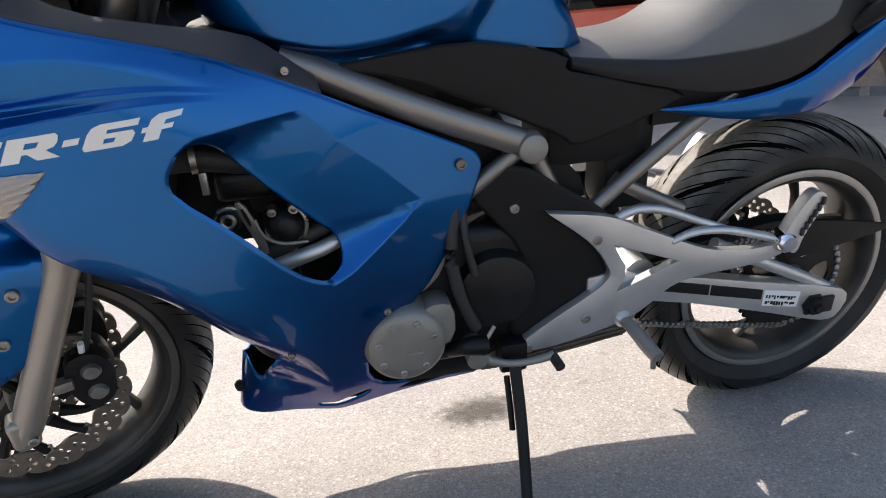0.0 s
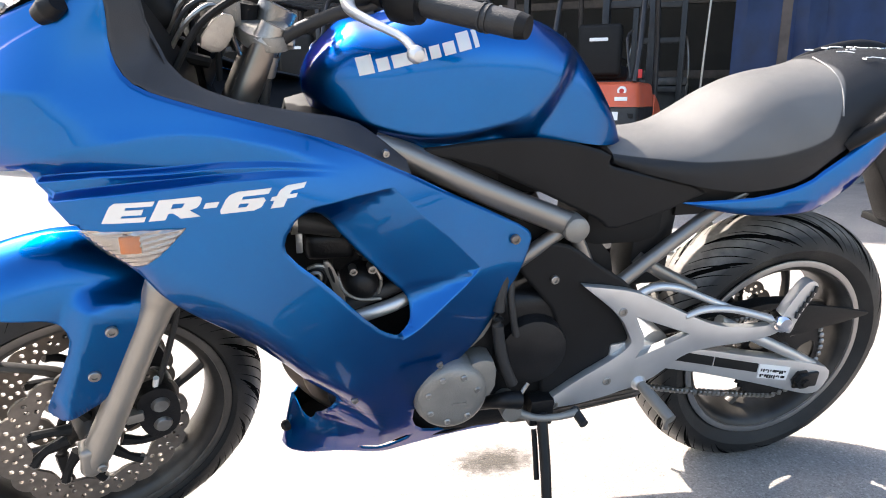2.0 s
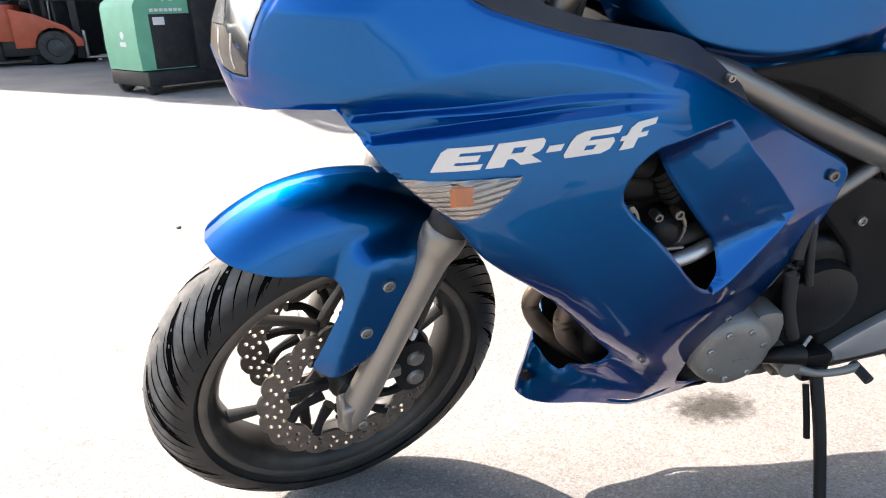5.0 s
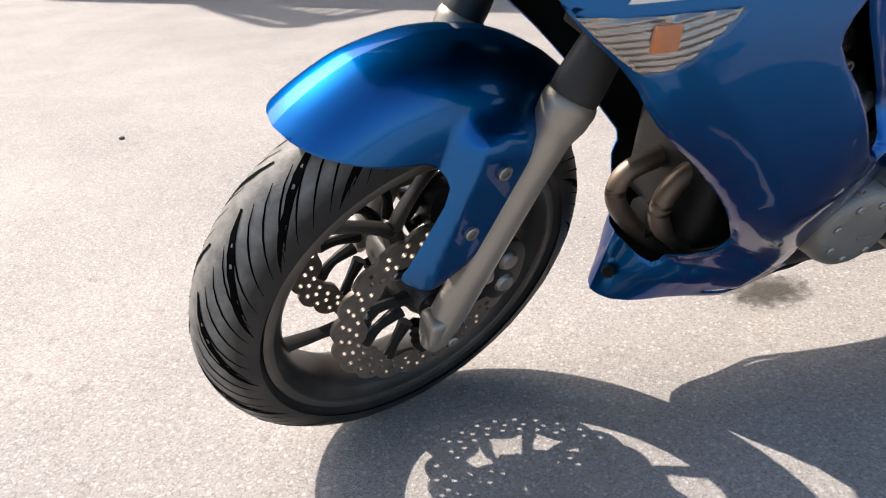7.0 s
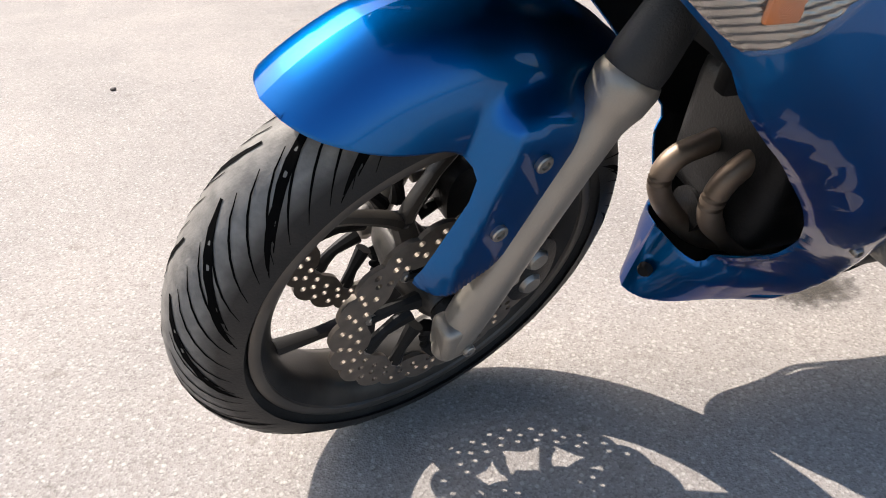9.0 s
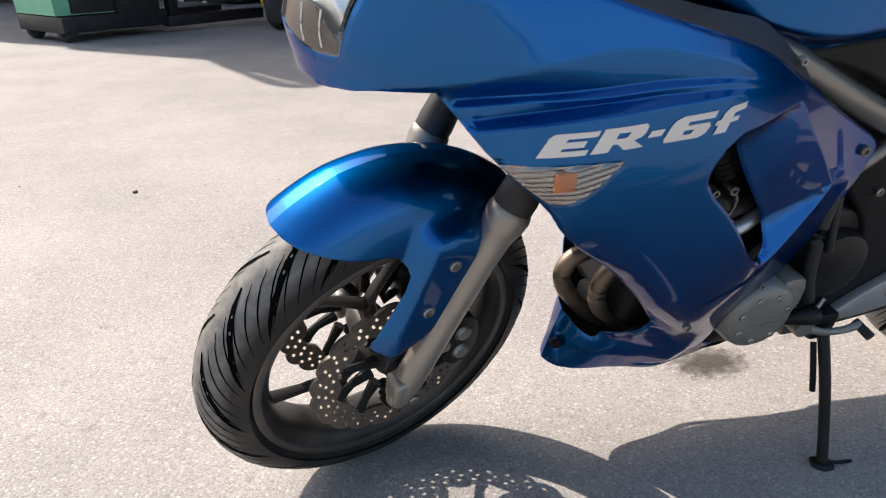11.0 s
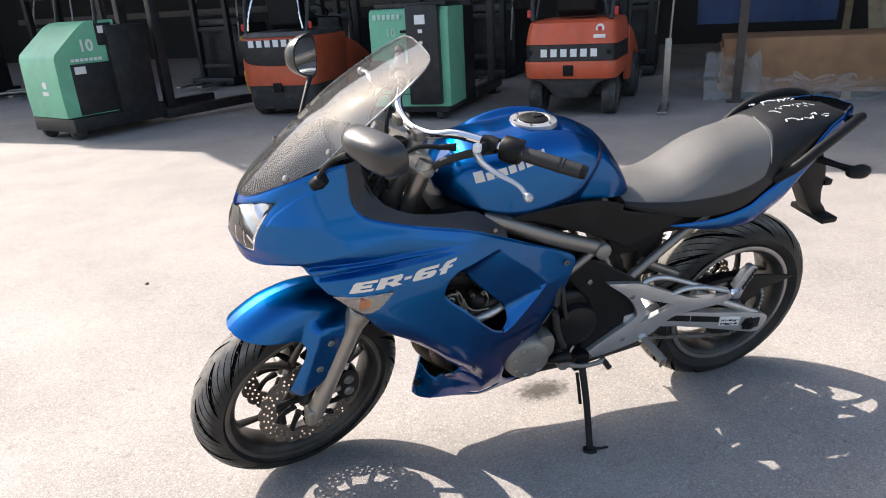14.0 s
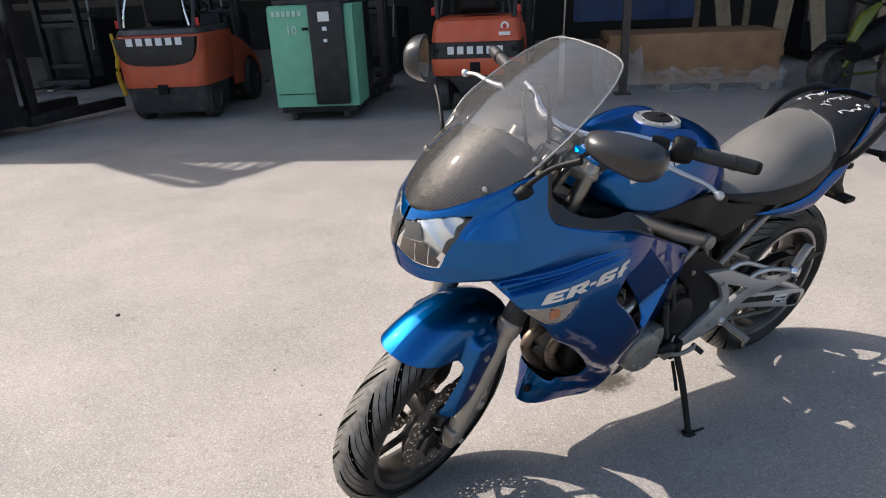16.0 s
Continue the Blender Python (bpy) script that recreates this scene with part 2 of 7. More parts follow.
PLYWOOD = mat("plywood_sheet", (0.27, 0.145, 0.072), 0.7, 0, 0.2, 4, 0.2, 40)
TIMBER = mat("rough_timber", (0.30, 0.22, 0.14), 0.8, 0, 0.25, 8, 0.3, 40)
FOIL = glass_mat("plastic_foil", (0.75, 0.75, 0.73), 0.2, 0.24)
TARP = mat("blue_tarpaulin", (0.009, 0.025, 0.085), 0.5, 0, 0.25, 3, 0.3, 20)
YELLOW = mat("yellow_paint", (0.60, 0.38, 0.03), 0.5, 0, 0.1, 10)
LIME = mat("lime_plastic", (0.10, 0.12, 0.015), 0.4, 0, 0.1, 10)


# ---- building helpers ----
def part(name, bm, material, parent=None, label="", smooth=True, at=None):
    """Links a bmesh as one mesh object under a thing or a part."""
    if at is not None:
        bm.transform(at)
    bmesh.ops.recalc_face_normals(bm, faces=bm.faces)
    layer = bm.verts.layers.float_vector.get("skin_normal")
    skin_normals = None
    if layer:
        turn = at.to_3x3() if at is not None else Matrix.Identity(3)
        bm.verts.index_update()
        skin_normals = [(turn @ Vector(v[layer])).normalized() for v in bm.verts]
    me = bpy.data.meshes.new(name)
    for f in bm.faces:
        f.smooth = smooth
    bm.to_mesh(me)
    bm.free()
    me.materials.append(material)
    if skin_normals:
        me.materials.append(DARK)
        me.normals_split_custom_set_from_vertices(skin_normals)
    elif smooth:
        me.set_sharp_from_angle(angle=radians(38))
    ob = new(name, me)
    if parent is not None:
        ob.parent = parent
    if label:
        tagged(ob, label)
    return ob


def thing(name, label, category, m=None, group="", kind=""):
    ob = new(name)
    ob.empty_display_size = 0.1
    if m is not None:
        ob.matrix_basis = m
    return tagged(ob, label, category, group, kind)


def catmull(points, steps=6, closed=False):
    """A smooth run through the points."""
    pts = [Vector(p) for p in points]
    n = len(pts)
    out = []
    for i in range(n if closed else n - 1):
        if closed:
            a, b, c, d = (pts[(i + k) % n] for k in (-1, 0, 1, 2))
        else:
            a, b, c, d = pts[max(i - 1, 0)], pts[i], pts[i + 1], pts[min(i + 2, n - 1)]
        for k in range(steps):
            t = k / steps
            out.append(0.5 * (2 * b + (c - a) * t + (2 * a - 5 * b + 4 * c - d) * t * t + (3 * b - a - 3 * c + d) * t ** 3))
    if not closed:
        out.append(pts[-1])
    return out


def tube(points, radius, sides=12, steps=6, bm=None, squash=1.0, caps=True):
    """A round bar along a smooth run; radius may be a list, one for each point given."""
    bm = bm or bmesh.new()
    run = catmull(points, steps) if len(points) > 2 and steps > 1 else [Vector(p) for p in points]
    n = len(run)
    radii = [radius] * n if not isinstance(radius, (list, tuple)) else [float(np.interp(i / (n - 1) * (len(radius) - 1), range(len(radius)), radius)) for i in range(n)]
    rings = []
    up = Vector((0, 0, 1))
    for i, p in enumerate(run):
        d = (run[min(i + 1, n - 1)] - run[max(i - 1, 0)]).normalized()
        side = d.cross(up)
        if side.length < 0.1:
            side = d.cross(Vector((0, 1, 0)))
        side.normalize()
        top = side.cross(d).normalized()
        rings.append([bm.verts.new(p + radii[i] * (math.cos(a) * side + squash * math.sin(a) * top)) for a in (2 * math.pi * k / sides for k in range(sides))])
    for a, b in zip(rings, rings[1:]):
        for k in range(sides):
            bm.faces.new((a[k], a[(k + 1) % sides], b[(k + 1) % sides], b[k]))
    if caps:
        bm.faces.new(rings[0][::-1])
        bm.faces.new(rings[-1])
    return bm


def lathe(profile, sides=48, centre=(0, 0, 0), closed=False, bm=None):
    """Turns a profile of (radius, y) about the y axis through the centre."""
    bm = bm or bmesh.new()
    c = Vector(centre)
    rings = []
    for r, y in profile:
        if r < 1e-6:
            rings.append([bm.verts.new(c + Vector((0, y, 0)))])
        else:
            rings.append([bm.verts.new(c + Vector((r * math.cos(a), y, r * math.sin(a)))) for a in (2 * math.pi * k / sides for k in range(sides))])
    pairs = list(zip(rings, rings[1:])) + ([(rings[-1], rings[0])] if closed else [])
    for a, b in pairs:
        for k in range(sides):
            j = (k + 1) % sides
            q = [a[k % len(a)], a[j % len(a)], b[j % len(b)], b[k % len(b)]]
            q = list(dict.fromkeys(q))
            if len(q) > 2:
                bm.faces.new(q)
    return bm


def box(size, centre=(0, 0, 0), bevel=0.005, segments=2, bm=None):
    bm = bm or bmesh.new()
    made = bmesh.ops.create_cube(bm, size=1.0, matrix=Matrix.Translation(centre) @ Matrix.Diagonal((*size, 1)))
    if bevel:
        edges = list({e for v in made["verts"] for e in v.link_edges})
        bmesh.ops.bevel(bm, geom=edges, offset=bevel, segments=segments, affect="EDGES", profile=0.6)
    return bm


def rounded(points, times=2, keep=()):
    """Cuts the corners of a closed outline, but for those kept."""
    pts = [(tuple(p), i in keep) for i, p in enumerate(points)]
    for _ in range(times):
        out = []
        for i, (p, k) in enumerate(pts):
            if k:
                out.append((p, True))
                continue
            a, b = pts[i - 1][0], pts[(i + 1) % len(pts)][0]
            out.append(((p[0] * 0.75 + a[0] * 0.25, p[1] * 0.75 + a[1] * 0.25), False))
            out.append(((p[0] * 0.75 + b[0] * 0.25, p[1] * 0.75 + b[1] * 0.25), False))
        pts = out
    return [p for p, _ in pts]


def slab(outline, y0, y1, bevel=0.003, holes=(), shape=None, bm=None):
    """A plate cut to an outline in x and z between two y, with softened rims; shape(x, z) shifts it in y."""
    bm = bm or bmesh.new()
    loops = [list(outline), *[list(h) for h in holes]]
    verts, edges = [], []
    for loop in loops:
        s = len(verts)
        verts += [Vector(p) for p in loop]
        edges += [(s + i, s + (i + 1) % len(loop)) for i in range(len(loop))]
    co, ed, fa, *_ = geometry.delaunay_2d_cdt(verts, edges, [], 0, 1e-6)
    keep = [f for f in fa if inside(sum((co[i] for i in f), Vector((0, 0))) / 3, loops[0]) and not any(inside(sum((co[i] for i in f), Vector((0, 0))) / 3, h) for h in loops[1:])]
    off = shape or (lambda x, z: 0.0)
    front = [bm.verts.new((c.x, y0 + off(c.x, c.y), c.y)) for c in co]
    faces = []
    for f in keep:
        faces.append(bm.faces.new([front[i] for i in f]))
    back = bmesh.ops.extrude_face_region(bm, geom=faces)
    moved = [v for v in back["geom"] if isinstance(v, bmesh.types.BMVert)]
    bmesh.ops.translate(bm, verts=moved, vec=(0, y1 - y0, 0))
    loose = [v for v in front if v.is_valid and not v.link_faces]
    bmesh.ops.delete(bm, geom=loose, context="VERTS")
    bmesh.ops.recalc_face_normals(bm, faces=bm.faces)
    if bevel:
        sharp = [e for e in bm.edges if len(e.link_faces) == 2 and e.calc_face_angle(0) > 1.0]
        bmesh.ops.bevel(bm, geom=sharp, offset=bevel, segments=2, affect="EDGES", profile=0.6, clamp_overlap=True)
    return bm


def inside(p, loop):
    x, y = p[0], p[1]
    hit = False
    for i in range(len(loop)):
        (x1, y1), (x2, y2) = loop[i - 1], loop[i]
        if (y1 > y) != (y2 > y) and x < (x2 - x1) * (y - y1) / (y2 - y1) + x1:
            hit = not hit
    return hit


def rim_distance(p, loops):
    """How far a point lies from the nearest of some polylines (arrays of segments)."""
    a, b = loops
    d = b - a
    t = np.clip(((p - a) * d).sum(1) / np.maximum((d * d).sum(1), 1e-12), 0, 1)
    return float(np.sqrt((((a + d * t[:, None]) - p) ** 2).sum(1)).min())


def segments(*loops):
    a = np.concatenate([np.array([loop[i - 1] for i in range(len(loop))]) for loop in loops])
    b = np.concatenate([np.array(loop) for loop in loops])
    return a, b


def resample(loop, step):
    out = []
    for i in range(len(loop)):
        a, b = np.array(loop[i]), np.array(loop[(i + 1) % len(loop)])
        n = max(1, int(math.ceil(np.linalg.norm(b - a) / step)))
        out += [tuple(a + (b - a) * k / n) for k in range(n)]
    return out


def shell(outline, skin, holes=(), step=0.014, thick=0.004, roll=0.006, ridges=(), open_rim=None, warp=None, unwarp=None, lined=True):
    """A moulded panel: the outline in x and z laid on skin(x, z) -> y, with rolled rims and a thickness towards +y (the bike's middle).
    ridges: polylines along which the skin folds. open_rim(x, z): where the rim is not rolled. warp and unwarp: a map of x and z in which the mesh is even."""
    warp = warp or (lambda x, z: (x, z))
    unwarp = unwarp or (lambda u, z: (u, z))
    loops = [resample(outline, step * 0.6), *[resample(h, step * 0.6) for h in holes]]
    segs = segments(*loops)
    flat = [[Vector(warp(*p)) for p in loop] for loop in loops]
    verts, edges = [], []
    for loop in flat:
        s = len(verts)
        verts += loop
        edges += [(s + i, s + (i + 1) % len(loop)) for i in range(len(loop))]
    for line in ridges:
        pts = []
        for a, b in zip(line, line[1:]):
            n = max(1, int(math.dist(a, b) / step))
            pts += [(a[0] + (b[0] - a[0]) * k / n, a[1] + (b[1] - a[1]) * k / n) for k in range(n)]
        pts = [p for p in pts + [line[-1]] if inside(p, loops[0]) and rim_distance(np.array(p), segs) > step * 0.3]
        s = len(verts)
        verts += [Vector(warp(*p)) for p in pts]
        edges += [(s + i, s + i + 1) for i in range(len(pts) - 1)]
    rings = []
    for loop in loops:
        for i, p in enumerate(loop):
            a, b = np.array(loop[i - 1]), np.array(loop[(i + 1) % len(loop)])
            t = b - a
            ln = np.linalg.norm(t)
            if ln < 1e-9:
                continue
            nrm = np.array([-t[1], t[0]]) / ln
            for r in (0.35 * roll, roll):
                for sgn in (1, -1):
                    q = np.array(p) + sgn * r * nrm
                    if inside(q, loops[0]) and not any(inside(q, h) for h in loops[1:]) and rim_distance(q, segs) > r * 0.9:
                        rings.append(tuple(q))
    verts += [Vector(warp(*p)) for p in rings]
    us, zs = [v.x for v in flat[0]], [v.y for v in flat[0]]
    nu, nz = int((max(us) - min(us)) / step) + 1, int((max(zs) - min(zs)) / step) + 1
    for i in range(nu):
        for j in range(nz):
            u, z = min(us) + (i + 0.5 * (j % 2)) * step, min(zs) + j * step
            p = unwarp(u, z)
            if inside(p, loops[0]) and not any(inside(p, h) for h in loops[1:]) and rim_distance(np.array(p), segs) > roll * 1.4:
                verts.append(Vector((u, z)))
    co, ed, fa, *_ = geometry.delaunay_2d_cdt(verts, edges, [], 0, 1e-6)
    bm = bmesh.new()
    layer = bm.verts.layers.float_vector.new("skin_normal")
    outer, inner = [], []

    def place(u, v):
        x, z = unwarp(u, v)
        d = rim_distance(np.array((x, z)), segs)
        y = skin(x, z)
        if d < roll and not (open_rim and open_rim(x, z)):
            k = 1 - d / roll
            y += roll * 0.8 * (1 - math.sqrt(max(0, 1 - k * k)))
        return Vector((x, y, z))

    for c in co:
        outer.append(bm.verts.new(place(c.x, c.y)))
    pos = [v.co.copy() for v in outer]
    used = set()
    tris = []
    for f in fa:
        c = unwarp(*(sum((co[i] for i in f), Vector((0, 0))) / 3))
        if len(f) == 3 and inside(c, loops[0]) and not any(inside(c, h) for h in loops[1:]):
            n = (pos[f[1]] - pos[f[0]]).cross(pos[f[2]] - pos[f[0]])
            tris.append(f if n.y < 0 else f[::-1])
            used.update(f)
    for f in tris:
        bm.faces.new([outer[i] for i in f])
    bm.normal_update()
    back = {i: bm.verts.new(outer[i].co - outer[i].normal * thick) for i in used}
    e = 0.0008
    for i in used:
        u, v = co[i].x, co[i].y
        n = (place(u + e, v) - place(u - e, v)).cross(place(u, v + e) - place(u, v - e))
        face_n = outer[i].normal
        n = n.normalized() if n.length > 1e-12 else face_n.copy()
        if n.dot(face_n) < 0:
            n = -n
        if n.dot(face_n) < 0.75:
            n = (n + 2 * face_n).normalized()
        outer[i][layer] = n
        back[i][layer] = -n
    count = {}
    for f in tris:
        for k in range(3):
            e = (f[k], f[(k + 1) % 3])
            count[tuple(sorted(e))] = count.get(tuple(sorted(e)), []) + [e]
    for f in tris:
        bm.faces.new([back[i] for i in f[::-1]]).material_index = 1 if lined else 0
    for es in count.values():
        if len(es) == 1:
            a, b = es[0]
            bm.faces.new((outer[b], outer[a], back[a], back[b]))
    bmesh.ops.delete(bm, geom=[v for v in bm.verts if not v.link_faces], context="VERTS")
    return bm


def mirror_y(bm):
    bm.transform(Matrix.Diagonal((1, -1, 1, 1)))
    layer = bm.verts.layers.float_vector.get("skin_normal")
    if layer:
        for v in bm.verts:
            v[layer] = Vector((v[layer][0], -v[layer][1], v[layer][2]))
    bmesh.ops.reverse_faces(bm, faces=bm.faces)
    return bm


def words(text, size, depth=0.001, spacing=1.0, shear=0.0):
    """Lettering in the built-in font as a mesh in the x z plane, facing -y, its left lower end at the origin."""
    cu = bpy.data.curves.new("lettering", "FONT")
    cu.body, cu.size, cu.extrude, cu.space_character, cu.shear, cu.offset = text, size, depth, spacing, shear, size * 0.018
    cu.resolution_u = 3
    ob = bpy.data.objects.new("lettering", cu)
    scene.collection.objects.link(ob)
    me = ob.evaluated_get(bpy.context.evaluated_depsgraph_get()).to_mesh()
    bm = bmesh.new()
    bm.from_mesh(me)
    bpy.data.objects.remove(ob)
    bm.transform(Matrix.Rotation(radians(90), 4, "X"))
    return bm


def sign_blocks(t, count, width, height, gap, material, at):
    """A maker's name reduced to a row of plain blocks on a thing, facing -y."""
    pitch = width / count
    for k in range(count):
        part("sign_block", box((pitch * (1 - gap), 0.004, height), (-width / 2 + pitch * (k + 0.5), 0, height / 2), 0), material, t, smooth=False, at=at)


def bolt(centre, r=0.008, h=0.004, bm=None):
    """A socket-head screw with its well, its head towards -y."""
    return lathe([(0.0, -h * 0.4), (r * 0.45, -h * 0.4), (r * 0.5, -h), (r * 0.85, -h), (r, -h * 0.7), (r, h)], 14, centre, bm=bm)

# ---- the yard ----
def ground():
    bm = bmesh.new()
    n = 40
    ring = [0.0, 2.0, 4.0, 8.0, 16.0, 40.0, 150.0, 1500.0]
    rows = [[bm.verts.new((r * math.cos(2 * math.pi * k / n), r * math.sin(2 * math.pi * k / n), 0)) for k in range(n)] for r in ring[1:]]
    c = bm.verts.new((0, 0, 0))
    for k in range(n):
        bm.faces.new((c, rows[0][k], rows[0][(k + 1) % n]))
        for a, b in zip(rows, rows[1:]):
            bm.faces.new((a[k], b[k], b[(k + 1) % n], a[(k + 1) % n]))
    ob = part("ground", bm, ASPHALT, None)
    return tagged(ob, "sunlit worn pale grey asphalt yard", "ground", kind="structure")


ground()
# shed axes: u along its front, v inwards; turned against the bike's axes
SHED = pose(0, 0, 0, 0, 0, -37.7)


def at_shed(u, v, z=0.0, turn=0.0):
    return SHED @ pose(u, v, z, 0, 0, turn)


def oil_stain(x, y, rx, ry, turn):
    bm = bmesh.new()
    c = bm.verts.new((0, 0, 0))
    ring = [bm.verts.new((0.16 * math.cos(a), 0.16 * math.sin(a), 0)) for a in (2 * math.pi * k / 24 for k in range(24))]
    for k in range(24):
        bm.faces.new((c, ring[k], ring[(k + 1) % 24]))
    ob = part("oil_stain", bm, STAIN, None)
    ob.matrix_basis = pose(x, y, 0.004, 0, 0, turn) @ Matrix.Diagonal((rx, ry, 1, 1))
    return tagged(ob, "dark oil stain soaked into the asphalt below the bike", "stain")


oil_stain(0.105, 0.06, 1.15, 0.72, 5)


def pebble(x, y, r, seed, material, label):
    bm = bmesh.new()
    bmesh.ops.create_icosphere(bm, subdivisions=2, radius=r)
    for v in bm.verts:
        v.co *= 1 + 0.35 * noise.noise(v.co / r * 0.9 + Vector((seed, 0, 0)))
        v.co.z *= 0.55
    ob = part("pebble", bm, material, None)
    ob.matrix_basis = pose(x, y, r * 0.42, 0, 0, seed * 40)
    return tagged(ob, label, "pebble", "loose stones")


pebble(-1.34, 1.71, 0.011, 1, RUST_POST, "small dark lump lying on the asphalt")
random.seed(11)
for k in range(26):
    pebble(random.uniform(-2.6, 1.2), random.uniform(-0.9, 2.2), random.uniform(0.003, 0.006), k + 2, SHED_ROOF, "tiny loose grey stone on the asphalt")


def shed():
    roof = part("shed_roof", box((32.2, 14, 0.22), (4.9, 7.0 + 5.21, 6.0), 0.02), SHED_ROOF)
    roof.matrix_basis = SHED
    tagged(roof, "wide low shed roof shading the trucks", "roof", kind="structure")
    far = part("roof_far", box((13.8, 13.86, 0.22), (-18.1, 6.93 + 5.35, 6.0), 0.02), SHED_ROOF)
    far.matrix_basis = SHED
    tagged(far, "far bay of the shed roof", "roof", kind="structure")
    # an unseen slotted sheet, added only to cast the striped shadow past the roof's edge
    slots = []
    for k in range(7):
        u, low = -9.055 + 0.152 * k, (4.885, 4.82, 4.75, 4.69, 4.63, 4.57, 4.68)[k]
        w = 0.035 if k in (0, 6) else 0.052
        run = 0.26 * (4.91 - low)
        slots.append([(u - w - run, low), (u + w - run, low), (u + w, 4.91), (u - w, 4.91)])
    slots.append([(-9.10, 4.485), (-8.80, 4.335), (-8.51, 4.185), (-8.49, 4.205), (-8.78, 4.355), (-9.05, 4.485)])
    bm = slab([(-9.85, 5.6), (-9.80, 4.86), (-9.45, 4.60), (-9.15, 4.42), (-8.80, 4.19), (-8.62, 4.09), (-8.46, 4.07), (-8.32, 4.14), (-8.29, 4.31), (-8.22, 4.36), (-8.04, 4.74), (-7.97, 4.90), (-7.95, 5.6)], -0.015, 0.015, 0, slots)
    sheet = part("shadow_caster", bm, SHED_ROOF, at=Matrix.Translation((0.12, 0.366, 6.127)) @ Matrix.Rotation(-math.pi / 2, 4, "X"))
    sheet.matrix_basis = SHED
    tagged(sheet, "unseen slotted sheet added at the roof's edge to cast the striped shadow", "sheet")
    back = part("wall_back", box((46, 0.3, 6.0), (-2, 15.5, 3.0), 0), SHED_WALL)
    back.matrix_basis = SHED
    tagged(back, "dark back wall of the shed", "wall", kind="structure")
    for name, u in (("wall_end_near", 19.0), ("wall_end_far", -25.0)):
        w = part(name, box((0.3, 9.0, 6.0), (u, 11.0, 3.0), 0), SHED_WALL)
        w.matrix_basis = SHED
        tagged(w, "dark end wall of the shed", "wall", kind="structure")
    # columns of rolled section that carry the roof
    for u, v in ((0.92, 6.6), (-2.25, 7.4), (3.4, 6.35), (-5.6, 7.4), (-9.2, 7.4), (7.2, 7.4)):
        post = thing("shed_post", "brown painted steel post carrying the shed roof", "post", at_shed(u, v), "shed posts")
        bm = box((0.09, 0.012, 5.88), (0, -0.045, 2.95), 0)
        box((0.09, 0.012, 5.88), (0, 0.045, 2.95), 0, bm=bm)
        box((0.012, 0.078, 5.88), (0, 0, 2.95), 0, bm=bm)
        part("post_section", bm, RUST_POST, post)
        part("base_plate", box((0.2, 0.2, 0.015), (0, 0, 0.0085), 0.002), RUST_POST, post)
    # cross rails and leaning boards in the gloom behind the trucks
    for v, z in ((12.0, 2.6), (12.0, 1.3)):
        rail = part("cross_rail", box((30, 0.08, 0.14), (-2, v, z), 0.005), RUST_POST)
        rail.matrix_basis = SHED
        tagged(rail, "dark cross rail along the shed's inside", "rail", kind="structure")


shed()


def truck_wheel(name, parent, x, y, r, w):
    wh = part(name, lathe([(r * 0.55, -w / 2), (r * 0.93, -w / 2), (r, -w * 0.36), (r, w * 0.36), (r * 0.93, w / 2), (r * 0.55, w / 2)], 28, (0, 0, 0), True), RUBBER, parent)
    wh.matrix_basis = pose(x, y, r, 0, 0, 90)
    part("rim", lathe([(0, -w * 0.40), (r * 0.2, -w * 0.42), (r * 0.5, -w * 0.34), (r * 0.56, -w * 0.48), (r * 0.56, w * 0.48), (r * 0.5, w * 0.34), (0, w * 0.4)], 24), TRUCK_GREY, wh)
    return wh


mat_red = mat("red_lamp_plastic", (0.45, 0.02, 0.02), 0.3, 0, 0.1, 30)


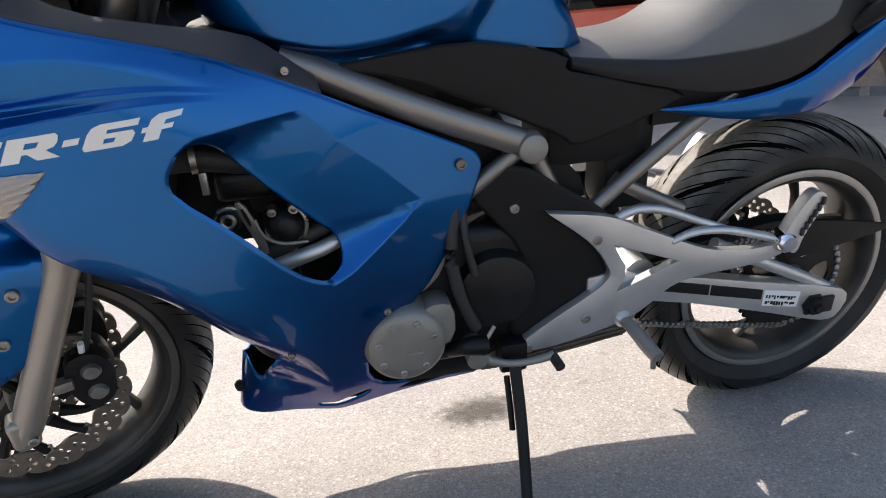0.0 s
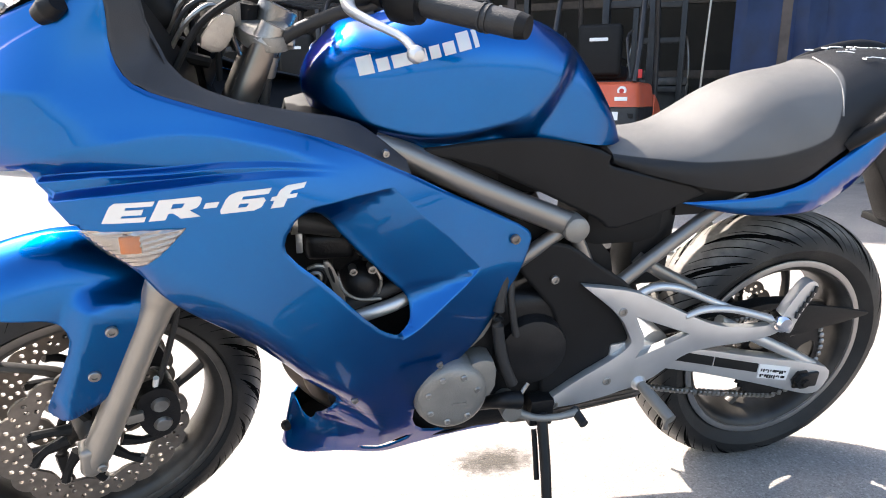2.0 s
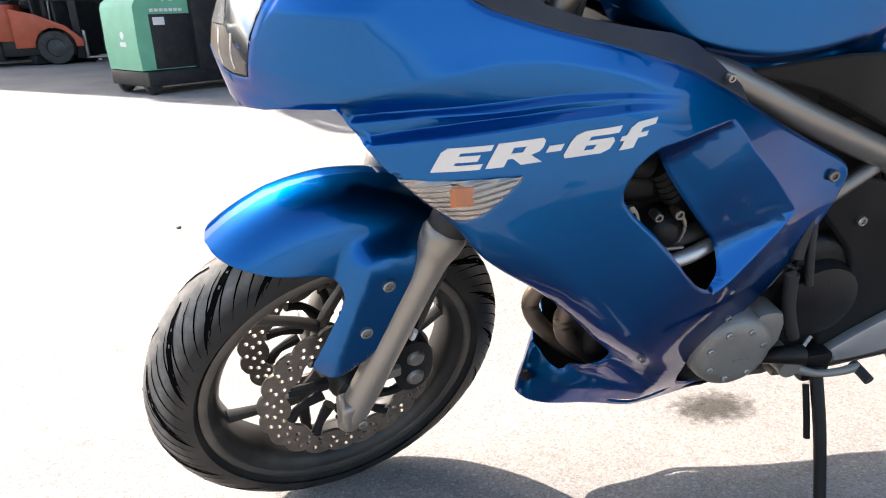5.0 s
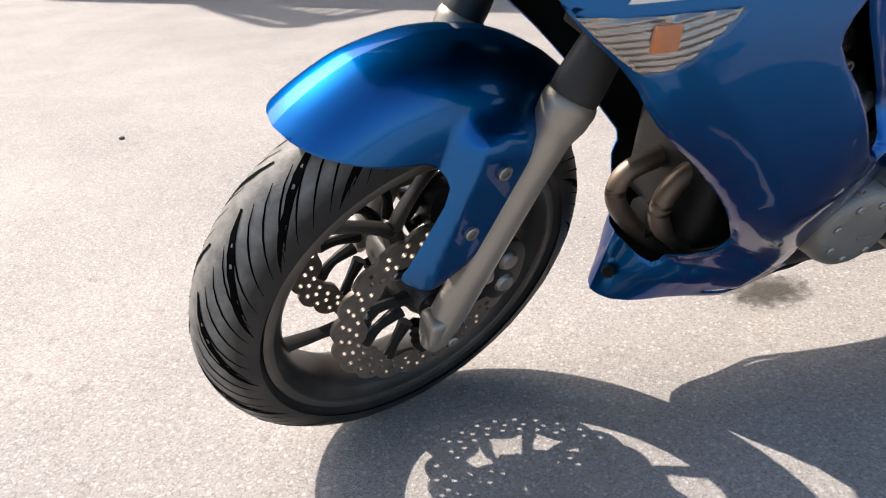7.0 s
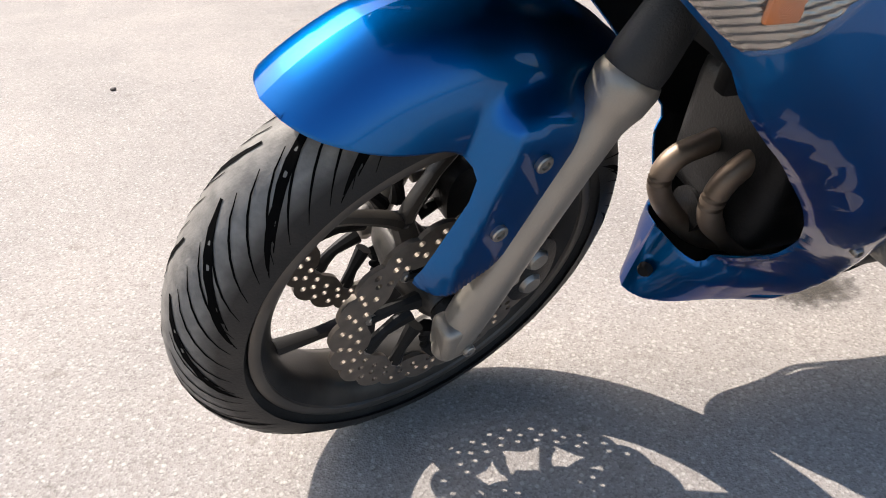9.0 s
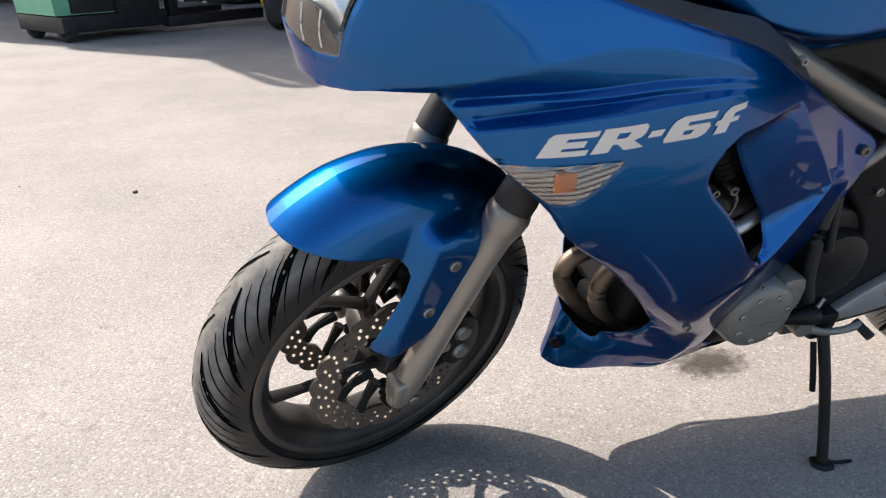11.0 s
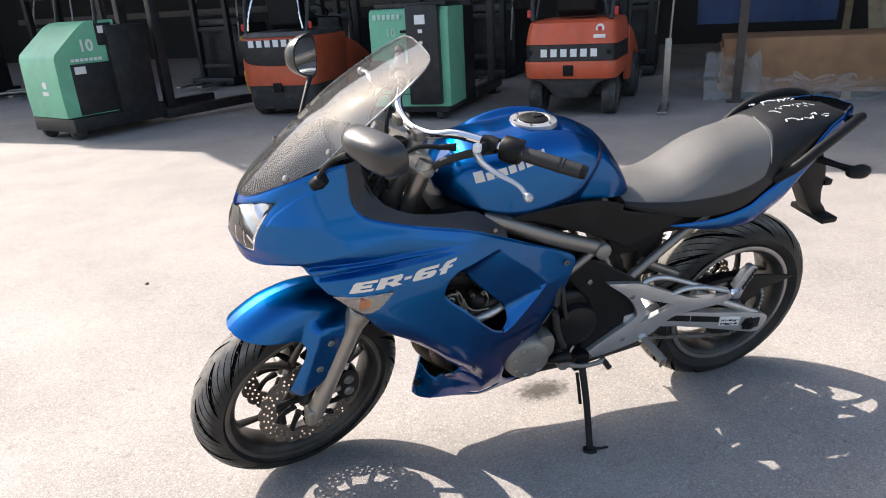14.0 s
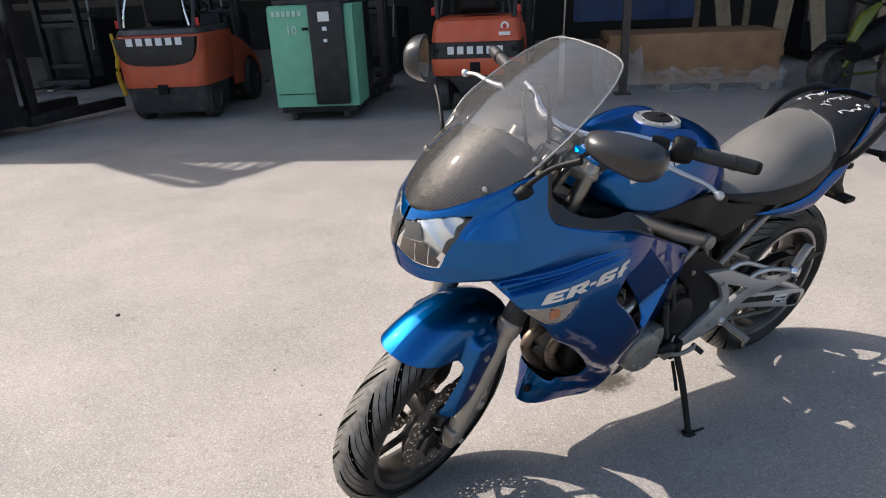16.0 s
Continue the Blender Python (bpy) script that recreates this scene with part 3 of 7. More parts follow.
def forklift(m, label, low=False):
    """A counterbalance lift truck, its rear towards -y, 1.08 m wide."""
    t = thing("forklift", label, "forklift", m, "parked lift trucks")
    w = 1.06

    def hull(levels, mat_, name, cut=0.0):
        bm = bmesh.new()
        rings = []
        for z, y0, y1, hw, r in levels:
            pts = []
            for sx, sy in ((-1, -1), (1, -1), (1, 1), (-1, 1)):
                cx, cy = sx * (hw - r), (y0 + r if sy < 0 else y1 - r)
                base = {(-1, -1): 180, (1, -1): 270, (1, 1): 0, (-1, 1): 90}[(sx, sy)]
                for k in range(5):
                    a = radians(base + 22.5 * k)
                    pts.append((cx + r * math.cos(a), cy + r * math.sin(a), z))
            rings.append([bm.verts.new(p) for p in pts])
        for a, b in zip(rings, rings[1:]):
            for k in range(len(a)):
                j = (k + 1) % len(a)
                bm.faces.new((a[k], a[j], b[j], b[k]))
        bm.faces.new(rings[0][::-1])
        bm.faces.new(rings[-1])
        return part(name, bm, mat_, t)

    if low:
        hull([(0.22, 0.10, 0.9, 0.20, 0.05), (0.30, 0.05, 0.9, 0.24, 0.06), (0.40, 0.02, 0.9, 0.34, 0.08), (0.44, 0.0, 0.9, 0.50, 0.10)], TRUCK_GREY, "lower_weight")
        hull([(0.445, 0.0, 1.2, 0.52, 0.13), (0.50, -0.03, 1.2, 0.53, 0.14), (0.62, -0.035, 1.2, 0.535, 0.14), (0.64, -0.03, 1.2, 0.53, 0.14)], TRUCK_ORANGE, "lower_hull")
        hull([(0.645, -0.02, 1.15, 0.52, 0.13), (0.82, -0.01, 1.15, 0.52, 0.13)], TRUCK_DARK, "name_band")
        hull([(0.825, -0.02, 1.15, 0.525, 0.14), (0.95, 0.0, 1.15, 0.51, 0.14), (1.05, 0.04, 1.15, 0.49, 0.13), (1.08, 0.10, 1.15, 0.46, 0.10)], TRUCK_ORANGE, "hood")
        sign_blocks(t, 6, 0.68, 0.085, 0.36, WHITE, Matrix.Translation((0, -0.022, 0.69)))
        for s in (-1, 1):
            part("band_vent", box((0.13, 0.01, 0.05), (s * 0.41, -0.004, 0.735), 0.003), DARK, t)
    else:
        hull([(0.10, 0.12, 0.9, 0.44, 0.06), (0.16, 0.06, 0.9, 0.48, 0.08), (0.38, 0.02, 0.9, 0.51, 0.12), (0.42, 0.0, 0.9, 0.52, 0.13)], TRUCK_GREY, "lower_weight")
        hull([(0.425, -0.02, 1.2, 0.52, 0.16), (0.50, -0.03, 1.2, 0.53, 0.17), (0.80, -0.02, 1.2, 0.545, 0.17), (0.98, 0.0, 1.2, 0.54, 0.16), (1.03, 0.02, 1.2, 0.53, 0.15)], TRUCK_ORANGE, "hood")
        inset = slab(rounded([(-0.50, 1.0), (-0.47, 0.80), (-0.36, 0.68), (0.36, 0.68), (0.47, 0.80), (0.50, 1.0)], 2, keep=(0, 5)), -0.04, 0.05, 0.006)
        part("rear_grille", inset, TRUCK_DARK, t)
        hull([(1.035, 0.0, 1.15, 0.52, 0.15), (1.09, 0.03, 1.15, 0.50, 0.14)], TRUCK_GREY, "hood_top")
        sign_blocks(t, 6, 0.72, 0.085, 0.36, WHITE, Matrix.Translation((0, -0.044, 0.915)))
    part("tow_socket", box((0.12, 0.05, 0.12), (0, -0.018, 0.54 if low else 0.40), 0.01), DARK, t)
    if low:
        part("warning_disc", lathe([(0, -0.006), (0.045, -0.006), (0.05, 0.02)], 20, (0.34, 0.012, 0.985)), WHITE, t, "round white safety sticker")
        part("disc_mark", lathe([(0, -0.008), (0.025, -0.008), (0.026, 0.0)], 16, (0.34, 0.012, 0.985)), mat_red, t)
        part("sticker", box((0.13, 0.012, 0.04), (0.34, -0.012, 0.905), 0.002), WHITE, t)
    part("seat_back", box((0.48, 0.12, 0.55), (0, 0.42, 1.42), 0.05, 3), DARK, t)
    part("seat_cushion", box((0.48, 0.48, 0.16), (0, 0.66, 1.19), 0.05, 3), DARK, t)
    part("seat_label", box((0.2, 0.01, 0.035), (0, 0.355, 1.53), 0.003), WHITE, t)
    for s in (-1, 1):
        part("guard_pillar", tube([(s * 0.44, 0.12, 1.08), (s * 0.46, 0.2, 1.4), (s * 0.45, 0.42, 2.0), (s * 0.44, 0.6, 2.12)], 0.03, 10, 5), TRUCK_DARK, t)
        part("front_pillar", tube([(s * 0.46, 1.5, 0.6), (s * 0.46, 1.45, 1.4), (s * 0.45, 1.3, 2.12)], 0.032, 10, 4), TRUCK_DARK, t)
        part("guard_side", box((0.06, 0.95, 0.06), (s * 0.44, 0.95, 2.13), 0.015), TRUCK_DARK, t)
        part("grab_handle", tube([(s * 0.40, 0.10, 1.12), (s * 0.37, 0.12, 1.3), (s * 0.33, 0.2, 1.52), (s * 0.36, 0.3, 1.6)], 0.014, 8, 5), CHROME if not low else TRUCK_DARK, t)
        truck_wheel("rear_wheel", t, s * 0.43, 0.36, 0.23, 0.16)
        truck_wheel("drive_wheel", t, s * 0.46, 1.75, 0.29, 0.19)
        part("mast_rail", box((0.09, 0.13, 2.1), (s * 0.30, 2.1, 1.13), 0.01), TRUCK_DARK, t)
        part("fork", box((0.11, 1.0, 0.04), (s * 0.25, 2.7, 0.09), 0.008), STEEL, t)
        part("fork_shank", box((0.11, 0.05, 0.5), (s * 0.25, 2.2, 0.32), 0.008), STEEL, t)
        part("tail_lamp", box((0.05, 0.03, 0.09), (s * 0.49, 0.14, 1.16), 0.008), mat_red, t)
    for k in range(6):
        part("guard_bar", box((0.86, 0.035, 0.03), (0, 0.58 + 0.15 * k, 2.14), 0.006), TRUCK_DARK, t)
    for z in (0.3, 1.2, 2.1):
        part("mast_cross", box((0.6, 0.06, 0.09), (0, 2.1, z), 0.008), TRUCK_DARK, t)
    # front wings that slope down over the drive wheels
    for s in (-1, 1):
        arch = [(1.75 + 0.33 * math.cos(radians(a)), 0.30 + 0.33 * math.sin(radians(a))) for a in range(0, 181, 20)]
        wing = slab([(1.12, 0.30), *arch[::-1], (2.20, 0.30), (2.20, 0.42), (1.95, 0.66), (1.50, 0.86), (1.12, 0.96)], -0.03, 0.03, 0.008)
        wing.transform(Matrix.Translation((s * 0.49, 0, 0)) @ Matrix.Rotation(math.pi / 2, 4, "Z"))
        part("front_wing", wing, TRUCK_ORANGE, t)
    part("chassis", box((0.84, 1.4, 0.40), (0, 1.35, 0.36), 0.03), TRUCK_DARK, t)
    part("floor_plate", box((0.9, 0.6, 0.05), (0, 1.25, 0.6), 0.01), TRUCK_DARK, t)
    part("dash", box((0.5, 0.16, 0.5), (0, 1.6, 0.98), 0.05, 3), TRUCK_DARK, t)
    part("steering_wheel", lathe([(0.15 + 0.014 * math.cos(a), 0.014 * math.sin(a)) for a in (2 * math.pi * k / 8 for k in range(8))], 24, closed=True, bm=None), DARK, t, at=pose(0, 1.38, 1.32, 55, 0, 0))
    return t


SMALL = Matrix.Diagonal((0.94, 0.94, 0.94, 1))
forklift(at_shed(-4.38, 5.28, 0, 4) @ SMALL, "orange counterbalance forklift with grey counterweight in the shade")
forklift(at_shed(-0.82, 5.45, 0, -2) @ SMALL, "orange and grey electric forklift parked below the shed roof", True)
forklift(at_shed(-13.3, 5.45, 0, -42), "orange forklift with black overhead guard parked at the shed")


def reach_truck(m, label, flat=False):
    """A stand-on electric reach truck, its rounded green rear towards -y."""
    t = thing("reach_truck", label, "reach truck", m, "parked lift trucks")
    hw, top = (0.46 if flat else 0.37), (1.28 if not flat else 1.22)
    bm = bmesh.new()
    prof = [(0.0, 0.26), (-0.01, 0.5), (0.0, 0.90), (0.02, 0.95), (0.20, 1.10), (0.36, 1.23), (0.44, 1.27), (0.52, top), (0.78, top)] if not flat else [(0.0, 0.16), (-0.005, 0.6), (0.0, 1.1), (0.02, 1.19), (0.06, top), (0.62, top)]
    low = 0.16 if flat else 0.26
    ring = []
    for sx in (-1, 1):
        ring.append([bm.verts.new((sx * hw, y, z)) for y, z in prof] + [bm.verts.new((sx * hw, 0.62 if flat else 0.78, low))])
    n = len(ring[0])
    for i in range(n):
        j = (i + 1) % n
        bm.faces.new((ring[0][i], ring[0][j], ring[1][j], ring[1][i]))
    bm.faces.new(ring[0][::-1])
    bm.faces.new(ring[1])
    bmesh.ops.bevel(bm, geom=[e for e in bm.edges if len(e.link_faces) == 2 and e.calc_face_angle(0) > 0.9], offset=0.035, segments=3, affect="EDGES", profile=0.6)
    part("rear_hull", bm, TRUCK_GREEN, t)
    if not flat:
        part("black_panel", box((0.012, 0.60, 0.56), (hw + 0.004, 0.46, 0.55), 0.004), TRUCK_DARK, t)
        part("label_plate", box((0.006, 0.13, 0.08), (hw + 0.013, 0.26, 0.76), 0.002), WHITE, t)
        part("display", box((0.012, 0.2, 0.24), (hw + 0.004, 0.64, 1.13), 0.01), TRUCK_DARK, t)
        part("display_plate", box((0.006, 0.11, 0.08), (hw + 0.013, 0.62, 1.18), 0.002), WHITE, t)
        bm = words("10", 0.18, 0.002)
        bm.transform(pose(hw + 0.004, 0.30, 0.96, 0, 0, 90))
        part("numeral", bm, WHITE, t, "pale painted numeral", smooth=False)
        for k in range(7):
            part("script_bar", box((0.004, 0.04, 0.032), (hw + 0.003, 0.2 + 0.055 * k, 0.87), 0.001), WHITE, t)
        part("warning_disc", lathe([(0, -0.005), (0.04, -0.005), (0.045, 0.02)], 18, (0.05, -0.004, 0.62)), WHITE, t, "round white safety sticker")
        part("sticker", box((0.13, 0.01, 0.045), (0.06, -0.010, 0.53), 0.002), WHITE, t)
    else:
        part("black_column", box((0.37, 0.14, 1.06), (0.185, -0.02, 0.72), 0.02), TRUCK_DARK, t)
        part("door_seam", box((0.40, 0.006, 0.008), (-0.23, -0.006, 0.30), 0.001), DARK, t)
        part("door_latch", box((0.07, 0.012, 0.03), (-0.06, -0.008, 0.98), 0.004), DARK, t)
        for z, s in ((1.10, 0.12), (0.98, 0.05), (0.86, 0.04)):
            part("label_plate", box((s, 0.006, s * 0.8), (0.17, -0.094, z), 0.002), WHITE, t)
        sign_blocks(t, 6, 0.34, 0.055, 0.3, mat_pale, Matrix.Translation((-0.25, -0.008, 1.11)))
        bm = words("10", 0.12, 0.002)
        bm.transform(Matrix.Translation((-0.27, -0.012, 0.93)))
        part("numeral", bm, mat_pale, t, smooth=False)
        part("top_deck", box((0.84, 0.5, 0.05), (0, 0.33, top + 0.03), 0.015), TRUCK_DARK, t)
    part("base", box((0.86, 1.2, 0.16), (0, 0.62, 0.17), 0.02), TRUCK_DARK, t)
    part("operator_bay", box((0.88, 0.5, 1.0), (0, 0.88, 0.72), 0.02), TRUCK_DARK, t)
    for s in (-1, 1):
        truck_wheel("castor", t, s * 0.30, 0.12, 0.09, 0.07)
        part("mast_rail", box((0.09, 0.12, 2.3), (s * 0.33, 1.35, 1.25), 0.01), TRUCK_DARK, t)
        part("outrigger", box((0.13, 1.4, 0.12), (s * 0.4, 1.9, 0.12), 0.015), TRUCK_DARK, t)
        part("guard_post", tube([(s * 0.4, 0.55, 1.25), (s * 0.38, 0.62, 1.7), (s * 0.36, 0.75, 2.15)], 0.02, 8, 4), TRUCK_DARK, t)
    for k in range(5):
        part("guard_bar", box((0.78, 0.03, 0.03), (0, 0.75 + 0.14 * k, 2.16), 0.005), TRUCK_DARK, t)
    return t


mat_pale = mat("pale_green_print", (0.45, 0.62, 0.52), 0.5, 0, 0.05, 20)
reach_truck(at_shed(-6.45, 3.72, 0, -12), "green electric reach truck with rounded rear and black side panel")
reach_truck(at_shed(-2.55, 5.2, 0, 3), "green upright reach truck with a black mast column", True)


def hanging_cable(m, length, drop):
    ob = part("cable", tube([(0, 0, 0), (length * 0.3, 0, -drop), (length * 0.7, 0, -drop * 0.8), (length, 0, 0)], 0.012, 6, 6), DARK)
    ob.matrix_basis = m
    return tagged(ob, "black cable slung below the shed roof", "cable")


def stacked_mast(m, label, h=2.4):
    """A parked order picker seen as mast rails, cross bars and a dark cabin."""
    t = thing("order_picker", label, "lift truck", m, "dark machines at the back")
    for s in (-1, 1):
        part("mast_rail", box((0.08, 0.12, h), (s * 0.34, 0, h / 2 + 0.05), 0.008), TRUCK_DARK, t)
        part("fork", box((0.1, 0.9, 0.035), (s * 0.22, -0.5, 0.08), 0.006), STEEL, t)
        part("handrail", tube([(s * 0.42, 0.15, 0.6), (s * 0.45, 0.18, 1.2), (s * 0.40, 0.3, 1.7), (s * 0.3, 0.5, 1.9)], 0.017, 8, 5), STEEL, t)
    for z in (0.35, 1.0, 1.7, h):
        part("mast_cross", box((0.76, 0.05, 0.08), (0, 0, z), 0.006), TRUCK_DARK, t)
    part("cabin", box((0.95, 0.9, 1.0), (0, 0.65, 0.58), 0.06, 3), TRUCK_DARK, t)
    part("deck", box((0.9, 0.5, 0.12), (0, 0.4, 1.12), 0.03), TRUCK_GREY, t)
    part("base", box((0.9, 1.5, 0.14), (0, 0.5, 0.09), 0.02), TRUCK_DARK, t)
    return t


for k, (u, v, a) in enumerate(((-5.4, 8.2, 0), (-7.9, 8.6, 3), (-2.9, 9.2, -4), (-0.6, 9.4, 2), (-10.8, 7.6, 5), (-12.4, 6.4, -3), (4.6, 9.6, 0), (-14.5, 6.2, 8))):
    stacked_mast(at_shed(u, v, 0, a), "dark lift truck with black mast parked deep in the shed", 2.2 + 0.25 * (k % 3))
jacket = part("hi_vis_cover", tube([(0, 0, 0.95), (0.02, 0.01, 0.7), (-0.01, 0, 0.45), (0.03, 0.01, 0.2)], [0.02, 0.028, 0.032, 0.03], 10, 5, squash=1.0), YELLOW)
jacket.matrix_basis = at_shed(-5.32, 5.95, 0.02)
tagged(jacket, "yellow protective sleeve on a machine's rail", "cover")


def sheet_stack():
    t = thing("board_stack", "stack of plywood boards wrapped in torn clear foil, lying on timbers", "boards", at_shed(0.66, 6.75))
    for k in range(4):
        part("bearer", box((0.09, 1.0, 0.09), (0.2 + 0.6 * k, 0.5, 0.046), 0.006), TIMBER, t)
    part("side_board", box((2.0, 0.02, 0.60), (1.10, -0.012, 0.392), 0.003), PLYWOOD, t)
    for k in range(6):
        part("board", box((2.1 - 0.02 * (k % 3), 1.0, 0.098), (1.10 + 0.012 * (k % 2), 0.506 + 0.004 * (k % 3), 0.143 + 0.1 * k), 0.003), PLYWOOD, t)
    bm = bmesh.new()
    nx, nz = 44, 10
    grid = [[bm.verts.new((-0.10 + 2.3 * i / nx + 0.05 * noise.noise(Vector((i * 0.5, j * 0.7, 3))), -0.04 - 0.09 * (1 - j / nz) ** 2 * (1 + noise.noise(Vector((i * 0.35, j * 0.2, 7)))) + 0.13 * noise.noise(Vector((i * 0.9, j * 1.3, 0))), 0.012 + (0.52 + 0.12 * noise.noise(Vector((i * 0.6, 0, 5))) if i < 12 else 0.26 + 0.10 * noise.noise(Vector((i * 0.3, 0, 1)))) * j / nz)) for j in range(nz + 1)] for i in range(nx + 1)]
    for i in range(nx):
        for j in range(nz):
            bm.faces.new((grid[i][j], grid[i + 1][j], grid[i + 1][j + 1], grid[i][j + 1]))
    part("torn_foil", bm, FOIL, t, "crumpled torn clear plastic foil")
    return t


sheet_stack()
tarp_bm = bmesh.new()
rows_ = [[tarp_bm.verts.new((1.75 * i / 24, 0.5 * (j / 12) ** 2 + 0.10 * noise.noise(Vector((i * 0.45, j * 0.25, 2))), 0.76 + 2.46 * j / 12)) for j in range(13)] for i in range(25)]
for i in range(24):
    for j in range(12):
        tarp_bm.faces.new((rows_[i][j], rows_[i + 1][j], rows_[i + 1][j + 1], rows_[i][j + 1]))
for u in (0.1, 1.65):
    cord = part("cord", tube([(u, 0.5, 3.2), (u, 0.5, 4.6), (u, 0.5, 5.9)], 0.006, 6, 1), DARK)
    cord.matrix_basis = at_shed(0.42, 8.7)
    tagged(cord, "dark cord that holds up the tarpaulin", "cord")
tarp = part("tarpaulin", tarp_bm, TARP)
tarp.matrix_basis = at_shed(0.42, 8.7)
tagged(tarp, "dark blue tarpaulin hung from the shed roof", "tarpaulin")
for k, (u, a, b) in enumerate(((3.6, 0.18, 2.6), (4.3, 0.26, 2.2), (5.1, 0.14, 2.8), (2.9, 0.30, 2.0))):
    bd = part("leaning_board", box((0.22, 0.03, b), (0, 0, b / 2), 0.004), TIMBER)
    bd.matrix_basis = at_shed(u, 9.4, 0.02) @ pose(0, 0, 0, -8, 8 * (-1) ** k, 0)
    tagged(bd, "grey weathered board leaning in the shed", "board", "leaning boards")
for name, u, z, w, h, turn in (("timber_stud", 2.55, 1.6, 0.10, 3.2, 0), ("timber_stud", 3.35, 1.6, 0.10, 3.2, 0), ("timber_stud", 4.5, 1.6, 0.10, 3.2, 0), ("timber_rail", 3.6, 1.05, 3.0, 0.09, 0), ("timber_rail", 3.6, 2.1, 3.0, 0.11, 0), ("timber_brace", 3.1, 1.62, 1.9, 0.10, -24)):
    st = part(name, box((w, 0.06 if turn == 0 else 0.05, h), (0, 0, 0), 0.004), TIMBER)
    st.matrix_basis = at_shed(u, 10.2 + (0.062 if name == "timber_rail" else -0.06 if turn else 0.0), z) @ pose(0, 0, 0, 0, turn, 0)
    tagged(st, "rough timber framing inside the shed", "timber", "timber framing", "structure")
part_fork = thing("loose_fork", "spare steel lift fork standing upright on the asphalt", "fork", at_shed(0.15, 6.3))
part("shank", box((0.07, 0.035, 0.75), (0, 0, 0.375), 0.006), STEEL, part_fork)
part("blade", box((0.10, 0.62, 0.03), (0.0, -0.32, 0.018), 0.005), STEEL, part_fork)
part("tie_rod", tube([(0.01, 0.02, 0.7), (0.05, 0.05, 1.8), (0.10, 0.10, 2.6)], 0.012, 8, 4), STEEL, part_fork)


def quad_bike():
    q = thing("quad_bike", "dark off-road quad with lime yellow bodywork parked in the shed", "quad", at_shed(3.9, 6.2, 0, 30))
    for x in (-0.6, 0.6):
        for s in (-1, 1):
            truck_wheel("wheel", q, x, s * 0.42, 0.26, 0.22).matrix_basis = pose(x, s * 0.42, 0.26)
    part("body", tube([(-0.85, 0, 0.52), (-0.4, 0, 0.66), (0.1, 0, 0.72), (0.7, 0, 0.6)], [0.12, 0.2, 0.2, 0.16], 12, 5), DARK, q)
    for s in (-1, 1):
        part("front_mudguard", tube([(-0.9, s * 0.42, 0.48), (-0.65, s * 0.42, 0.58), (-0.35, s * 0.40, 0.52)], [0.03, 0.07, 0.04], 10, 5, squash=0.35), DARK, q)
        part("side_rail", tube([(-0.5, s * 0.32, 0.22), (0.0, s * 0.36, 0.2), (0.5, s * 0.32, 0.24)], 0.02, 8, 4), LIME, q)
        part("spring", tube([(-0.6, s * 0.25, 0.32), (-0.5, s * 0.12, 0.62)], 0.03, 8, 2), LIME, q)
    part("seat", tube([(-0.1, 0, 0.86), (0.3, 0, 0.84), (0.75, 0, 0.9)], [0.1, 0.14, 0.1], 10, 5, squash=0.6), DARK, q)
    part("handlebar", tube([(-0.42, -0.4, 1.02), (-0.5, -0.15, 0.98), (-0.5, 0.15, 0.98), (-0.42, 0.4, 1.02)], 0.016, 8, 5), DARK, q)
    part("screen_fairing", tube([(-0.9, 0, 0.62), (-0.75, 0, 0.85), (-0.55, 0, 0.98)], [0.05, 0.08, 0.03], 10, 4, squash=0.8), LIME, q)


quad_bike()

# ---- the motorcycle: x to its tail, y to its right side, z up; leaning on its side stand ----
LEAN, STEER, WB = 10.35, 17.7, 1.405
BIKE = thing("motorcycle", "blue faired sport motorcycle leaning on its side stand on asphalt", "motorcycle", pose(0, 0, 0.001, LEAN))
RAKE = radians(25)
PIVOT = Vector((-WB / 2 - 0.104, 0, 0))
STEERED = Matrix.Translation(PIVOT) @ Matrix.Rotation(radians(STEER), 4, Vector((math.sin(RAKE), 0, math.cos(RAKE)))) @ Matrix.Translation(-PIVOT)
FRONT, REAR = Vector((-WB / 2 - 0.002, 0, 0.302)), Vector((WB / 2, 0, 0.312))


def curve(v, *pts):
    return float(np.interp(v, [p[0] for p in pts], [p[1] for p in pts]))


def bend(v, *pts):
    """Like curve, but smooth through the points."""
    n = len(pts)
    if v <= pts[0][0]:
        return pts[0][1]
    if v >= pts[-1][0]:
        return pts[-1][1]
    i = max(k for k in range(n - 1) if pts[k][0] <= v)

    def slope(k):
        a, b = pts[max(k - 1, 0)], pts[min(k + 1, n - 1)]
        return (b[1] - a[1]) / (b[0] - a[0])

    (x0, y0), (x1, y1) = pts[i], pts[i + 1]
    h = x1 - x0
    t = (v - x0) / h
    return (2 * t ** 3 - 3 * t * t + 1) * y0 + (t ** 3 - 2 * t * t + t) * h * slope(i) + (3 * t * t - 2 * t ** 3) * y1 + (t ** 3 - t * t) * h * slope(i + 1)


def ease(t):
    t = min(max(t, 0.0), 1.0)
    return t * t * (3 - 2 * t)


